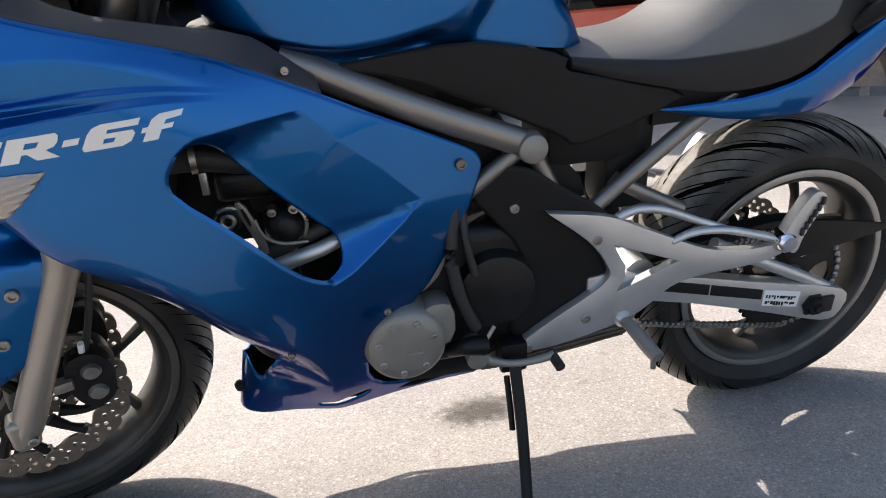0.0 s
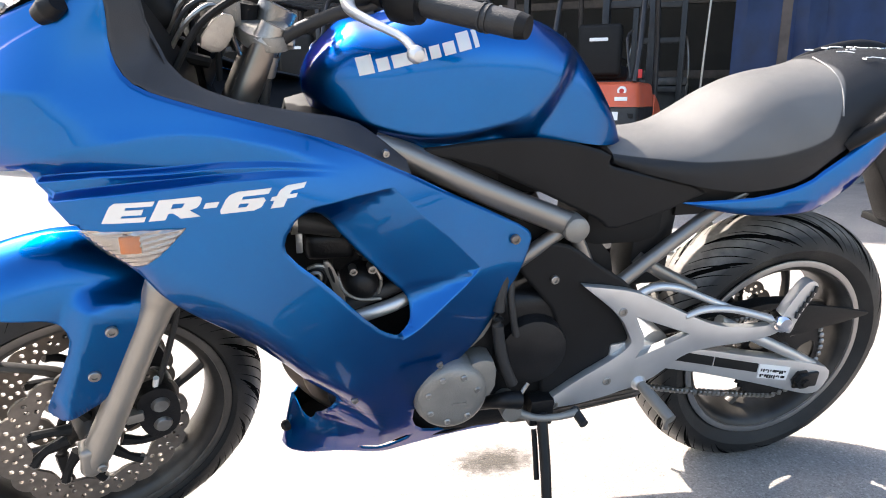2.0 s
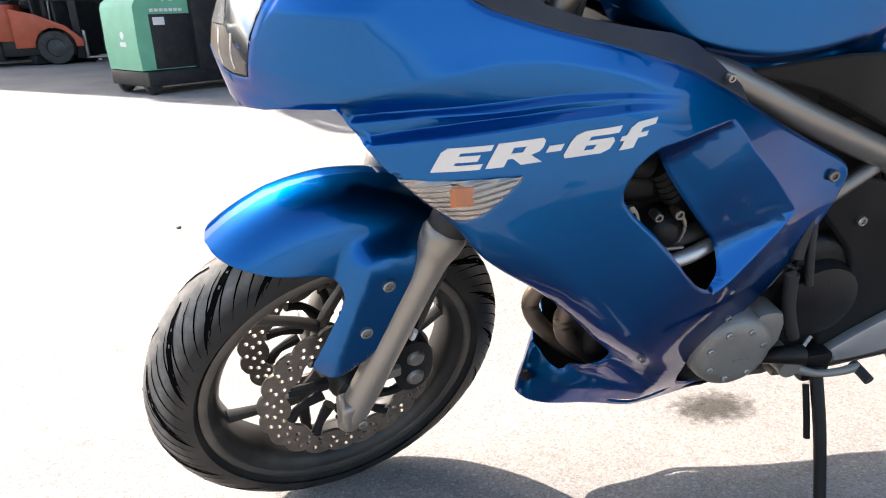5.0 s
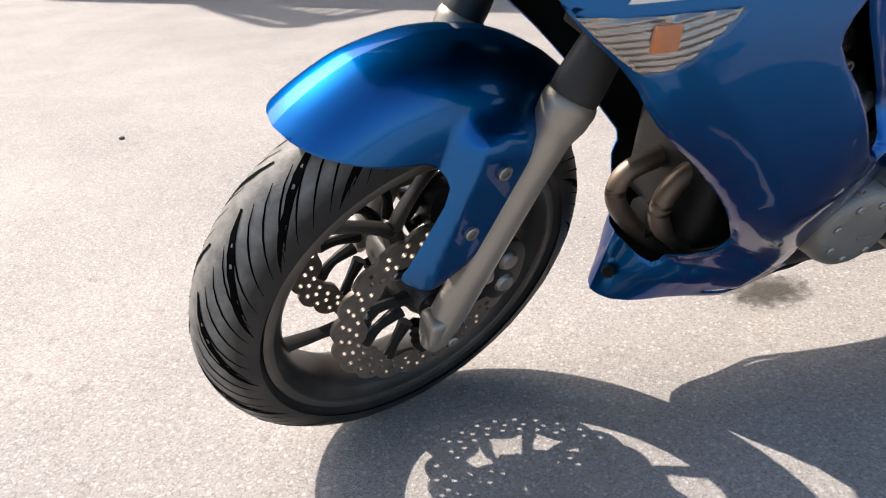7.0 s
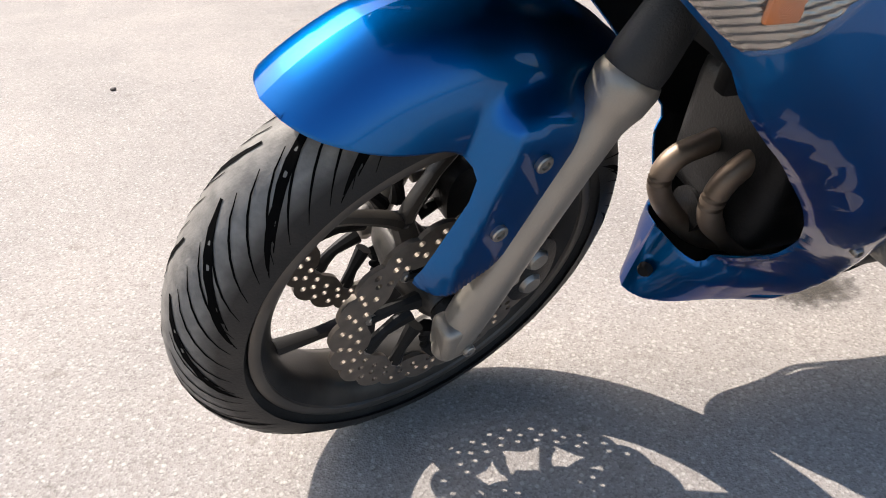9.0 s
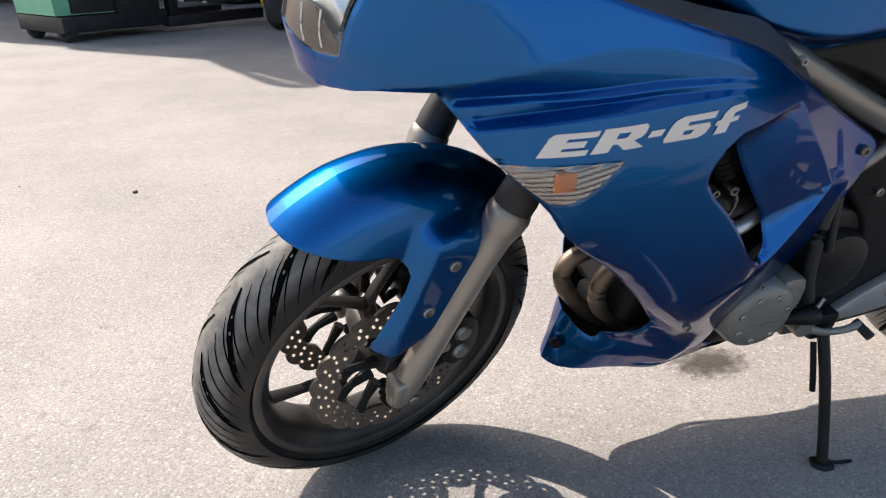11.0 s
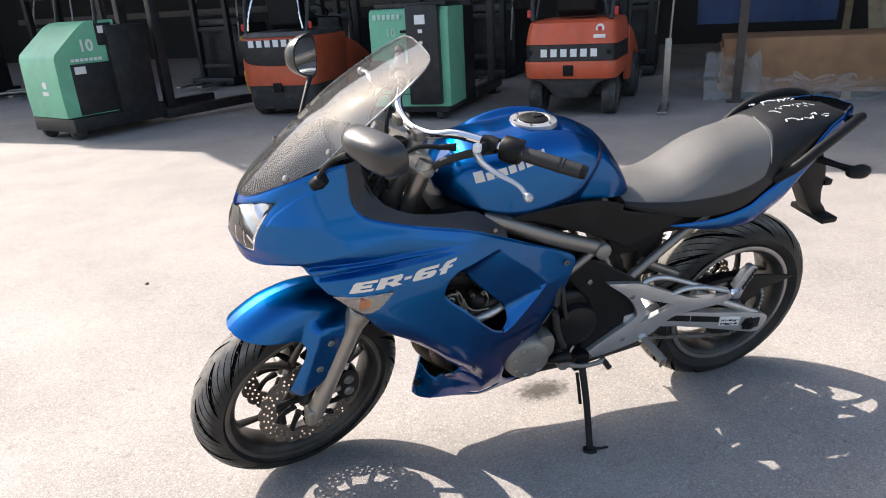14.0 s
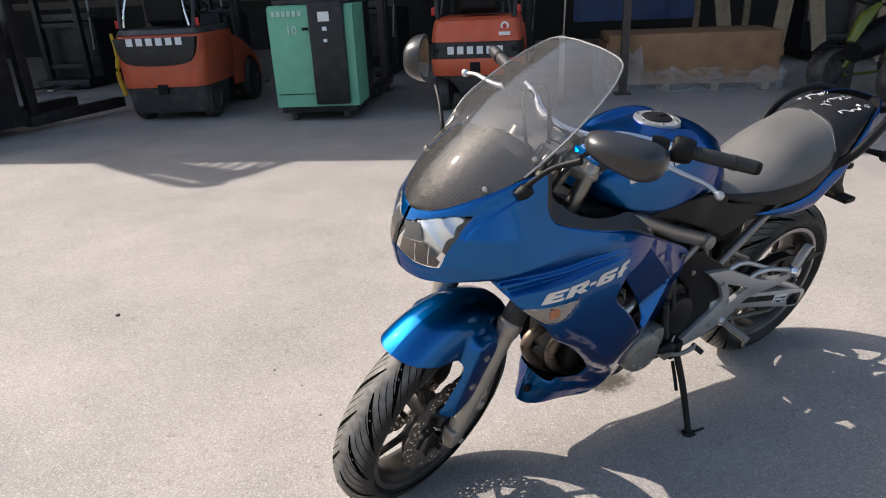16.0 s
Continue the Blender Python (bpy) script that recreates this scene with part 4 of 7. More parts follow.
# --- wheels ---
def tyre(name, centre, r, rim_r, half, crown, parent, at=None):
    prof = []
    inner = [(rim_r - 0.012, -half * 0.62), (rim_r, -half * 0.70), (rim_r + 0.02, -half * 0.90)]
    for k in range(17):
        a = radians(-84 + 168 * k / 16)
        y = half * math.sin(a) / math.sin(radians(84))
        prof.append((r - crown * (1 - math.cos(a) ** 0.9 if math.cos(a) > 0 else 1), y))
    outer = [(rr, -yy) for rr, yy in inner[::-1]]
    bm = lathe(inner + prof + outer, 96, centre)
    band = bm.verts.layers.float.new("band")
    for v in bm.verts:
        v[band] = 1 - ease((abs(v.co.y) / half - 0.72) / 0.14) if math.hypot(v.co.x - centre[0], v.co.z - centre[2]) > r - crown * 0.8 else 0.0
    return part(name, bm, TREAD, parent, at=at)


def grooves(centre, r, half, crown, count, sweep, at, parent):
    """Tread: long swept main grooves and fine cross sipes, laid as dark cuts on the rubber."""
    bm = bmesh.new()

    def cut(base, s, a0, a1, turn, width, n=7):
        left, right = [], []
        for j in range(n):
            f = j / (n - 1)
            a = radians(s * (a0 + (a1 - a0) * f))
            rad = r - crown * (1 - max(0.0, math.cos(a)) ** 0.9) + 0.0006
            th = base + turn * (f ** 0.85)
            p = Vector((centre[0] + rad * math.cos(th), half * math.sin(a) / math.sin(radians(84)), centre[2] + rad * math.sin(th)))
            tang = Vector((-math.sin(th), 0, math.cos(th))) * (turn * rad) + Vector((0, s * (a1 - a0) / 90 * half, 0))
            nrm = Vector((math.cos(th) * math.cos(a), math.sin(a), math.sin(th) * math.cos(a)))
            side = tang.cross(nrm).normalized()
            w = width * (1 - 0.8 * abs(2 * f - 0.9) ** 2) if width > 0.001 else width
            left.append(bm.verts.new(p + side * max(w, 0.0003)))
            right.append(bm.verts.new(p - side * max(w, 0.0003)))
        for j in range(n - 1):
            bm.faces.new((left[j], left[j + 1], right[j + 1], right[j]))

    for k in range(count):
        for s in (-1, 1):
            base = 2 * math.pi * (k + (0.5 if s > 0 else 0)) / count
            cut(base, s, 6, 68, sweep, 0.0050)
            cut(base + sweep * 0.45, s, 34, 78, sweep * 0.8, 0.0036)
            for j in range(4):
                cut(base + 2 * math.pi / count * (j + 0.5) / 4, s, 14, 74, sweep * 0.75, 0.0013)
    return tagged(part("tread", bm, TREAD_CUT, parent, at=at), "dark swept tread cuts", kind="stuff")


def rim(name, centre, r, half, parent, lip, at=None):
    w = half
    prof = [(r, -w), (r + 0.001, -w + 0.004), (r - 0.008, -w + 0.008), (r - 0.02, -w + 0.014), (r - 0.026, -w * 0.5), (r - 0.03, 0), (r - 0.026, w * 0.5), (r - 0.02, w - 0.014), (r + 0.001, w - 0.004), (r, w), (r - 0.010, w - 0.001), (r - 0.024, w - 0.012), (r - 0.032, w * 0.5), (r - 0.034, 0), (r - 0.032, -w * 0.5), (r - 0.024, -w + 0.012), (r - 0.010, -w + 0.001)]
    ob = part(name, lathe(prof, 96, centre, True), WHEEL_GREY, parent, at=at)
    for s in (-1, 1):
        part("rim_lip", lathe([(r + 0.003, s * (w + 0.001)), (r - 0.002, s * (w + 0.003)), (r - 0.010, s * (w + 0.0015)), (r - 0.012, s * (w - 0.004)), (r + 0.003, s * (w - 0.003))], 96, centre, True), lip, ob, at=at)
    return ob


def spokes(centre, r_out, count, parent, at, start=0.0, material=None):
    """Cast Y-shaped spokes: a stem from the hub that forks into two flat-sided arms at the rim."""
    def pt(r, a):
        return Vector((centre[0] + r * math.cos(a), 0, centre[2] + r * math.sin(a)))

    for k in range(count):
        a0 = start + 2 * math.pi * k / count
        bm = tube([pt(0.030, a0), pt(0.060, a0), pt(0.094, a0)], [0.021, 0.016, 0.015], 8, 3)
        stem = part("spoke", bm, material or WHEEL_GREY, parent, at=at)
        for s in (-1, 1):
            bm = tube([pt(0.082, a0), pt(0.108, a0 + s * 0.14), pt(0.150, a0 + s * 0.35), pt(r_out, a0 + s * 0.50)], [0.013, 0.0115, 0.0095, 0.0125], 8, 4, squash=0.8)
            part("spoke_arm", bm, material or WHEEL_GREY, stem, at=at)


def disc(name, centre, y, r, parent, at, lobes=10, inner=0.103):
    """A petal brake disc: waved rims, drilled holes, floating on a black carrier with buttons."""
    outline, hole = [], []
    for k in range(180):
        a = 2 * math.pi * k / 180
        w = 0.0075 * abs(math.sin(lobes * a)) ** 0.7
        outline.append(((r - 0.0065 + w) * math.cos(a), (r - 0.0065 + w) * math.sin(a)))
    for k in range(96):
        a = 2 * math.pi * k / 96
        w = 0.005 * math.cos(lobes * a + math.pi)
        hole.append(((inner + w) * math.cos(a), (inner + w) * math.sin(a)))
    holes = [hole]
    for k in range(lobes * 3):
        for i, (rr, da) in enumerate(((r - 0.013, 0.0), (r - 0.024, 0.07), (r - 0.035, 0.0))):
            a = 2 * math.pi * k / (lobes * 3) + da
            holes.append([(rr * math.cos(a) + 0.0044 * math.cos(b), rr * math.sin(a) + 0.0044 * math.sin(b)) for b in (2 * math.pi * q / 8 for q in range(8))])
    bm = slab(outline, y - 0.003, y + 0.003, 0, holes)
    bm.transform(Matrix.Translation((centre[0], 0, centre[2])))
    d = part(name, bm, DISC_STEEL, parent, at=at)
    for k in range(5):
        a = 2 * math.pi * k / 5 + 0.3
        bm = tube([(centre[0] + 0.045 * math.cos(a - 0.25), y + 0.003, centre[2] + 0.045 * math.sin(a - 0.25)), (centre[0] + 0.08 * math.cos(a - 0.1), y, centre[2] + 0.08 * math.sin(a - 0.1)), (centre[0] + (inner + 0.002) * math.cos(a), y, centre[2] + (inner + 0.002) * math.sin(a))], [0.011, 0.007, 0.009], 8, 3)
        tube([(centre[0] + 0.045 * math.cos(a + 0.25), y + 0.003, centre[2] + 0.045 * math.sin(a + 0.25)), (centre[0] + 0.08 * math.cos(a + 0.4), y, centre[2] + 0.08 * math.sin(a + 0.4)), (centre[0] + (inner + 0.002) * math.cos(a + 0.6), y, centre[2] + (inner + 0.002) * math.sin(a + 0.6))], [0.011, 0.007, 0.009], 8, 3, bm)
        part("carrier_arm", bm, DARK, d, at=at)
        for da in (0.0, 0.6):
            part("button", lathe([(0, -0.006), (0.004, -0.006), (0.005, -0.0045), (0.0085, -0.0045), (0.0085, 0.004)], 14, (centre[0] + inner * math.cos(a + da), y, centre[2] + inner * math.sin(a + da))), STEEL, d, at=at)
    return d


def wheels():
    fw = part("front_wheel", lathe([(0, -0.075), (0.022, -0.075), (0.03, -0.06), (0.036, -0.03), (0.04, 0.0), (0.036, 0.03), (0.03, 0.06), (0.022, 0.075), (0, 0.075)], 28, FRONT), WHEEL_GREY, BIKE, "dark cast front wheel with worn black tyre", at=STEERED)
    tyre("front_tyre", FRONT, 0.302, 0.226, 0.060, 0.070, fw, STEERED)
    grooves(FRONT, 0.302, 0.060, 0.070, 16, 0.42, STEERED, fw)
    rim("front_rim", FRONT, 0.230, 0.050, fw, RIM_FRONT, STEERED)
    spokes(FRONT, 0.199, 3, fw, STEERED, 1.83)
    for s in (-1, 1):
        disc("front_disc", FRONT, s * 0.068, 0.150, fw, STEERED)
    rw = part("rear_wheel", lathe([(0, -0.09), (0.024, -0.09), (0.045, -0.07), (0.05, -0.03), (0.045, 0.0), (0.04, 0.06), (0.02, 0.09), (0, 0.09)], 28, REAR), WHEEL_GREY, BIKE, "dark cast rear wheel with bare rim lip and dusty tyre")
    tyre("rear_tyre", REAR, 0.312, 0.214, 0.080, 0.072, rw)
    grooves(REAR, 0.312, 0.080, 0.072, 14, -0.5, None, rw)
    rim("rear_rim", REAR, 0.218, 0.068, rw, RIM_EDGE)
    spokes(REAR, 0.185, 3, rw, None, 0.9)
    disc("rear_disc", REAR, 0.085, 0.110, rw, None, 8, 0.07)
    # sprocket with teeth and cut-outs, and the chain
    teeth = []
    for k in range(92):
        a = 2 * math.pi * k / 92
        rr = 0.114 if k % 2 else 0.106
        teeth.append((rr * math.cos(a), rr * math.sin(a)))
    cut = []
    for k in range(5):
        a = 2 * math.pi * k / 5
        cut.append(rounded([(0.05 * math.cos(a - 0.3), 0.05 * math.sin(a - 0.3)), (0.092 * math.cos(a - 0.35), 0.092 * math.sin(a - 0.35)), (0.095 * math.cos(a), 0.095 * math.sin(a)), (0.092 * math.cos(a + 0.35), 0.092 * math.sin(a + 0.35)), (0.05 * math.cos(a + 0.3), 0.05 * math.sin(a + 0.3))], 1))
    bm = slab(teeth, -0.083, -0.077, 0, cut)
    bm.transform(Matrix.Translation((REAR.x, 0, REAR.z)))
    part("rear_sprocket", bm, ENGINE_BLACK, rw)
    front_s, rf, rr = Vector((0.205, 0, 0.35)), 0.036, 0.110
    link = lathe([(0, -0.009), (0.0055, -0.009), (0.0062, -0.004), (0.0045, 0.0), (0.0062, 0.004), (0.0055, 0.009), (0, 0.009)], 8)
    bm = bmesh.new()
    for z0, z1 in ((front_s.z + rf, REAR.z + rr), (front_s.z - rf, REAR.z - rr)):
        n = 42
        for k in range(n):
            f = k / (n - 1)
            x = front_s.x + (REAR.x - front_s.x) * f
            z = z0 + (z1 - z0) * f - 0.012 * math.sin(math.pi * f) * (1 if z0 < front_s.z else 0.3)
            box((0.0125, 0.013, 0.011), (x, -0.080, z), 0.003, 1, bm)
            box((0.006, 0.019, 0.006), (x + 0.006, -0.080, z), 0.0, 1, bm)
    for k in range(22):
        a = radians(-90 + 180 * k / 21)
        box((0.012, 0.016, 0.012), (REAR.x + rr * math.cos(a), -0.080, REAR.z + rr * math.sin(a)), 0.003, 1, bm)
    chain = part("drive_chain", bm, STEEL, BIKE, "dusty oiled steel drive chain", smooth=False)
    link.free()


wheels()


# --- fairing skin: half width of the bodywork at x and height z ---
def nose_x(z):
    return curve(z, (0.15, -0.3819), (0.29, -0.3535), (0.33, -0.40), (0.42, -0.60), (0.55, -0.74), (0.70, -0.760), (0.74, -0.770), (0.78, -0.803), (0.81, -0.811), (0.84, -0.8175), (0.87, -0.811), (0.90, -0.797), (0.93, -0.7823), (0.98, -0.7528), (1.05, -0.70), (1.15, -0.62))


def nose_mid(z):
    """The front cowl sits a little towards the left of the wheels' plane."""
    return 0.031 * ease((z - 0.5) / 0.2)


def mirror_cowl(bm):
    mirror_y(bm)
    for v in bm.verts:
        v.co.y -= 2 * nose_mid(v.co.z) * ease((-0.25 - v.co.x) / 0.2)
    return bm


# the scoop round the opening: its upper, rear and lower folds
SCOOP_TOP = [(-0.345, 0.742), (-0.329, 0.7535), (-0.317, 0.759), (-0.250, 0.7655), (-0.196, 0.768)]
SCOOP_REAR = [(-0.196, 0.768), (-0.155, 0.724), (-0.097, 0.672), (-0.040, 0.612)]
SCOOP_LOW = [(-0.040, 0.612), (-0.066, 0.588), (-0.108, 0.560), (-0.150, 0.532), (-0.180, 0.520)]
HOLE = [(-0.357, 0.715), (-0.353, 0.692), (-0.294, 0.637), (-0.228, 0.558), (-0.200, 0.535), (-0.182, 0.529), (-0.166, 0.540), (-0.163, 0.560), (-0.170, 0.582), (-0.205, 0.620), (-0.268, 0.692), (-0.300, 0.738), (-0.316, 0.750), (-0.338, 0.746)]
SCOOP_LOOP = SCOOP_TOP + SCOOP_REAR[1:] + SCOOP_LOW[1:] + [(-0.24, 0.585), (-0.30, 0.66), (-0.335, 0.715)]
SCOOP_FRONT = [(-0.180, 0.520), (-0.24, 0.585), (-0.30, 0.66), (-0.335, 0.715), (-0.345, 0.742)]
SCOOP_SEGS = [(np.array(p[:-1]), np.array(p[1:])) for p in (SCOOP_TOP, SCOOP_REAR, SCOOP_LOW, SCOOP_FRONT)]


def fine(points):
    """A smooth run through points of a line in x and z, as sorted pairs."""
    return [(p.x, p.y) for p in catmull([(x, z, 0) for x, z in points], 5)]


# the swage along the side: brow, upper ledge, lower ledge
BROW = fine([(-0.800, 0.740), (-0.770, 0.772), (-0.734, 0.797), (-0.695, 0.811), (-0.659, 0.821), (-0.598, 0.839), (-0.540, 0.851), (-0.497, 0.857), (-0.453, 0.857), (-0.395, 0.849), (-0.349, 0.838), (-0.283, 0.814), (-0.255, 0.803)])
LEDGE = fine([(-0.720, 0.780), (-0.665, 0.792), (-0.600, 0.804), (-0.542, 0.810), (-0.484, 0.815), (-0.425, 0.820), (-0.357, 0.820), (-0.290, 0.810), (-0.255, 0.801)])
FOOT = fine([(-0.720, 0.750), (-0.660, 0.770), (-0.601, 0.784), (-0.543, 0.793), (-0.484, 0.800), (-0.425, 0.806), (-0.358, 0.809), (-0.309, 0.805), (-0.255, 0.796)])


def half_width(x, z):
    a = bend(z, (0.12, 0.06), (0.165, 0.085), (0.2, 0.112), (0.28, 0.165), (0.35, 0.195), (0.5, 0.25), (0.7, 0.270), (0.8, 0.262), (0.87, 0.235), (0.95, 0.208), (1.05, 0.195), (1.2, 0.185))
    d = x - nose_x(z)
    if d < 0.0002:
        return nose_mid(z)
    a *= 1 - 0.30 * ease((0.27 - z) / 0.11) * ease((-0.17 - x) / 0.12)
    d /= curve(z, (0.24, 0.12), (0.34, 0.17), (0.42, 0.25), (0.72, 0.25), (0.80, 0.35), (0.90, 0.18), (1.0, 0.18))
    n = 1.0 if d >= 1 else max(1 - (1 - d) ** 2, 0) ** (0.5 + 0.085 * ease((z - 0.70) / 0.08))
    t = 1 - 0.5 * ease((x + 0.30 + 0.5 * max(0.0, z - 0.6)) / 0.4)
    return a * n * t + nose_mid(z) * (1 - n)


def fairing_y(x, z):
    w = half_width(x, z)
    # swage: under the brow the skin turns in, steps out over a ledge, turns in again and meets a second ledge
    if -0.79 < x < -0.255:
        brow, ledge, foot = curve(x, *BROW), curve(x, *LEDGE), curve(x, *FOOT)
        fade = ease((-0.255 - x) / 0.28)
        if foot - 0.007 < z < brow:
            if z > ledge:
                dip = 0.020 * ((brow - z) / (brow - ledge)) ** 1.35
            else:
                dip = curve(z, (foot - 0.007, 0.0), (foot, 0.017), (ledge - 0.006, 0.011), (ledge, 0.020))
            w -= fade * dip * ease((brow - foot) / 0.03)
    # a sharp crease from the lamp's corner up to the mirror
    if -0.744 < x < -0.586:
        over = z - curve(x, *CREASE)
        if 0 < over < 0.05:
            w -= 0.0035 * ease(over / 0.006) * (1 - ease((over - 0.012) / 0.03)) * ease((x + 0.744) / 0.02) * ease((-0.586 - x) / 0.05)
    # the scoop behind the opening
    if -0.36 < x < -0.03 and 0.51 < z < 0.78 and inside((x, z), SCOOP_LOOP):
        p = np.array((x, z))
        top, rear, low, front = (rim_distance(p, q) for q in SCOOP_SEGS)
        parts_ = (1.0 * top, 0.40 * rear, 1.0 * low, 1.0 * front)
        w -= min(0.066, max(0.0, sum(q ** -6 for q in (max(v, 1e-5) for v in parts_)) ** (-1 / 6)))
    # the lower front rim rolls in towards the radiator, and the pan's mouth below it narrows
    if x < -0.20 and z < 0.74:
        rim_z = curve(x, (-0.60, 0.72), (-0.549, 0.674), (-0.521, 0.632), (-0.482, 0.595), (-0.440, 0.560), (-0.403, 0.524), (-0.362, 0.481), (-0.332, 0.442), (-0.30, 0.402), (-0.276, 0.371), (-0.20, 0.30))
        amount = curve(x, (-0.60, 0.018), (-0.5, 0.020), (-0.403, 0.040), (-0.332, 0.036), (-0.276, 0.045), (-0.24, 0.030), (-0.20, 0.0))
        k = (z - rim_z) / 0.085
        if k < 1:
            w -= min(amount, 0.9 * w) * (1 - max(k, 0.0)) ** 2 * ease((z - 0.16) / 0.12)
    return -w


def nose_warp(x, z):
    return (math.sqrt(max(x - nose_x(z), 0.0)), z)


def nose_unwarp(u, z):
    return (nose_x(z) + u * u, z)


NOSE_TOP = [(-0.7835, 0.927), (-0.775, 0.931), (-0.76, 0.94), (-0.735, 0.955), (-0.688, 0.982), (-0.637, 1.005), (-0.594, 1.022), (-0.556, 1.03)]
NOSE_LOW = [(-0.652, 0.775), (-0.673, 0.799), (-0.7197, 0.794), (-0.75, 0.787), (-0.775, 0.781), (-0.7945, 0.77), (-0.804, 0.785), (-0.808, 0.8), (-0.8118, 0.815), (-0.815, 0.83), (-0.8171, 0.8395), (-0.814, 0.8325), (-0.803, 0.8215), (-0.787, 0.8185), (-0.7665, 0.8225), (-0.7645, 0.84), (-0.7585, 0.865), (-0.7465, 0.893), (-0.7265, 0.922), (-0.705, 0.9445), (-0.741, 0.938), (-0.77, 0.9225), (-0.786, 0.912), (-0.796, 0.9015)]
FAIRING = NOSE_TOP + [(-0.552, 0.998), (-0.553, 0.958), (-0.544, 0.929), (-0.524, 0.909), (-0.467, 0.891), (-0.394, 0.872), (-0.315, 0.849), (-0.26, 0.828), (-0.204, 0.799), (-0.161, 0.777), (-0.105, 0.745), (-0.003, 0.692), (0.05, 0.664), (0.062, 0.648), (0.06, 0.628), (0.046, 0.588), (0.028, 0.55), (0.003, 0.507), (-0.04, 0.44), (-0.104, 0.396), (-0.14, 0.337), (-0.14, 0.28), (-0.105, 0.236), (-0.038, 0.218), (0.045, 0.214), (0.075, 0.19), (0.06, 0.186), (-0.011, 0.19), (-0.136, 0.196), (-0.28, 0.186), (-0.35, 0.17), (-0.3777, 0.172), (-0.3545, 0.286), (-0.346, 0.281), (-0.335, 0.272), (-0.318, 0.270), (-0.309, 0.300), (-0.296, 0.340), (-0.276, 0.371), (-0.30, 0.402), (-0.332, 0.442), (-0.362, 0.481), (-0.403, 0.524), (-0.440, 0.560), (-0.482, 0.595), (-0.521, 0.632), (-0.549, 0.674), (-0.611, 0.728)] + NOSE_LOW
SHARP = (NOSE_TOP[0], NOSE_TOP[-1], (-0.3777, 0.172), (-0.3545, 0.286), NOSE_LOW[1], *NOSE_LOW[5:11], NOSE_LOW[14], NOSE_LOW[19], NOSE_LOW[-1])
CREASE = fine([(-0.744, 0.878), (-0.737, 0.889), (-0.716, 0.916), (-0.692, 0.936), (-0.659, 0.958), (-0.620, 0.979), (-0.586, 0.996)])
MOUTH = [(-0.349, 0.272), (-0.337, 0.263), (-0.314, 0.262), (-0.301, 0.297), (-0.288, 0.335), (-0.266, 0.367), (-0.272, 0.385), (-0.293, 0.409), (-0.325, 0.449), (-0.355, 0.488), (-0.397, 0.532)]
FOLDS = [MOUTH, [(x + 0.007, z - 0.004) for x, z in MOUTH[1:]], CREASE, [(x - 0.001, z + 0.002) for x, z in CREASE], [(x - 0.002, z + 0.005) for x, z in CREASE], SCOOP_TOP, SCOOP_REAR, SCOOP_LOW, BROW, [(x, z + 0.004) for x, z in BROW], [(x, z - 0.006) for x, z in BROW if x > -0.74]]
FOLDS += [[(x + dx, z + dz) for x, z in line] for line in (SCOOP_TOP, SCOOP_REAR, SCOOP_LOW) for dx, dz in ((-0.0013, 0.0018), (0.0018, 0.0013), (-0.0018, -0.0013), (0.0013, -0.0018)) if (line is SCOOP_TOP) == (dx * dz < 0 and abs(dz) > abs(dx)) or (line is SCOOP_REAR and dx * dz > 0) or (line is SCOOP_LOW and dx * dz < 0)]
FOLDS += [[(x, z + down + d) for x, z in line] for line, down in ((LEDGE, 0.0), (LEDGE, -0.006), (FOOT, 0.0), (FOOT, -0.007)) for d in (-0.0016, 0.0, 0.0016)]
SLOT = [(-0.245, 0.206), (-0.165, 0.222), (-0.135, 0.236), (-0.15, 0.243), (-0.19, 0.232)]
for side in (-1, 1):
    bm = shell(rounded(FAIRING, 1, keep=[FAIRING.index(p) for p in SHARP]), fairing_y, [rounded(HOLE, 1), rounded(SLOT, 1)], 0.011, 0.004, 0.006, FOLDS, lambda x, z: x - nose_x(z) < 0.004, nose_warp, nose_unwarp)
    if side > 0:
        mirror_cowl(bm)
    FAIR = part("fairing", bm, BLUE, BIKE, "glossy metallic blue side fairing with a large opening")
    if side < 0:
        LEFT_FAIR = FAIR


# --- inner cowl trim, screws, lettering blocks ---
TRIM_LOW = [(-0.556, 1.028), (-0.552, 0.998), (-0.553, 0.958), (-0.544, 0.929), (-0.524, 0.909), (-0.467, 0.891), (-0.394, 0.872), (-0.315, 0.849), (-0.26, 0.828), (-0.204, 0.799), (-0.165, 0.779)]
TRIM_HIGH = [(-0.170, 0.797), (-0.213, 0.832), (-0.252, 0.858), (-0.345, 0.878), (-0.43, 0.898), (-0.486, 0.925), (-0.512, 0.975), (-0.518, 1.022)]
TRIM_SEG = (np.array(TRIM_LOW[:-1]), np.array(TRIM_LOW[1:]))


def trim_y(x, z):
    return fairing_y(x, z) + 0.003 + 0.95 * rim_distance(np.array((x, z)), TRIM_SEG)


for side in (-1, 1):
    bm = shell(rounded(TRIM_LOW + TRIM_HIGH, 1, keep=(0, 10, 11, 18)), trim_y, (), 0.014, 0.006, 0.004)
    if side > 0:
        mirror_cowl(bm)
    part("cowl_trim", bm, TRIM_BLACK, BIKE, "grained matte black cockpit trim")
    run = [(x, trim_y(x, z), z) for x, z in TRIM_HIGH[1:]]
    bm = bmesh.new()
    strips = [[bm.verts.new((x + 0.012 * k, side * -y * (1 - 0.17 * k), z - 0.006 - 0.026 * k)) for k in range(5)] for x, y, z in run]
    for a, b in zip(strips, strips[1:]):
        for k in range(4):
            bm.faces.new((a[k], b[k], b[k + 1], a[k + 1]))
    part("cockpit_liner", bm, DARK, BIKE, "black inner cockpit liner")
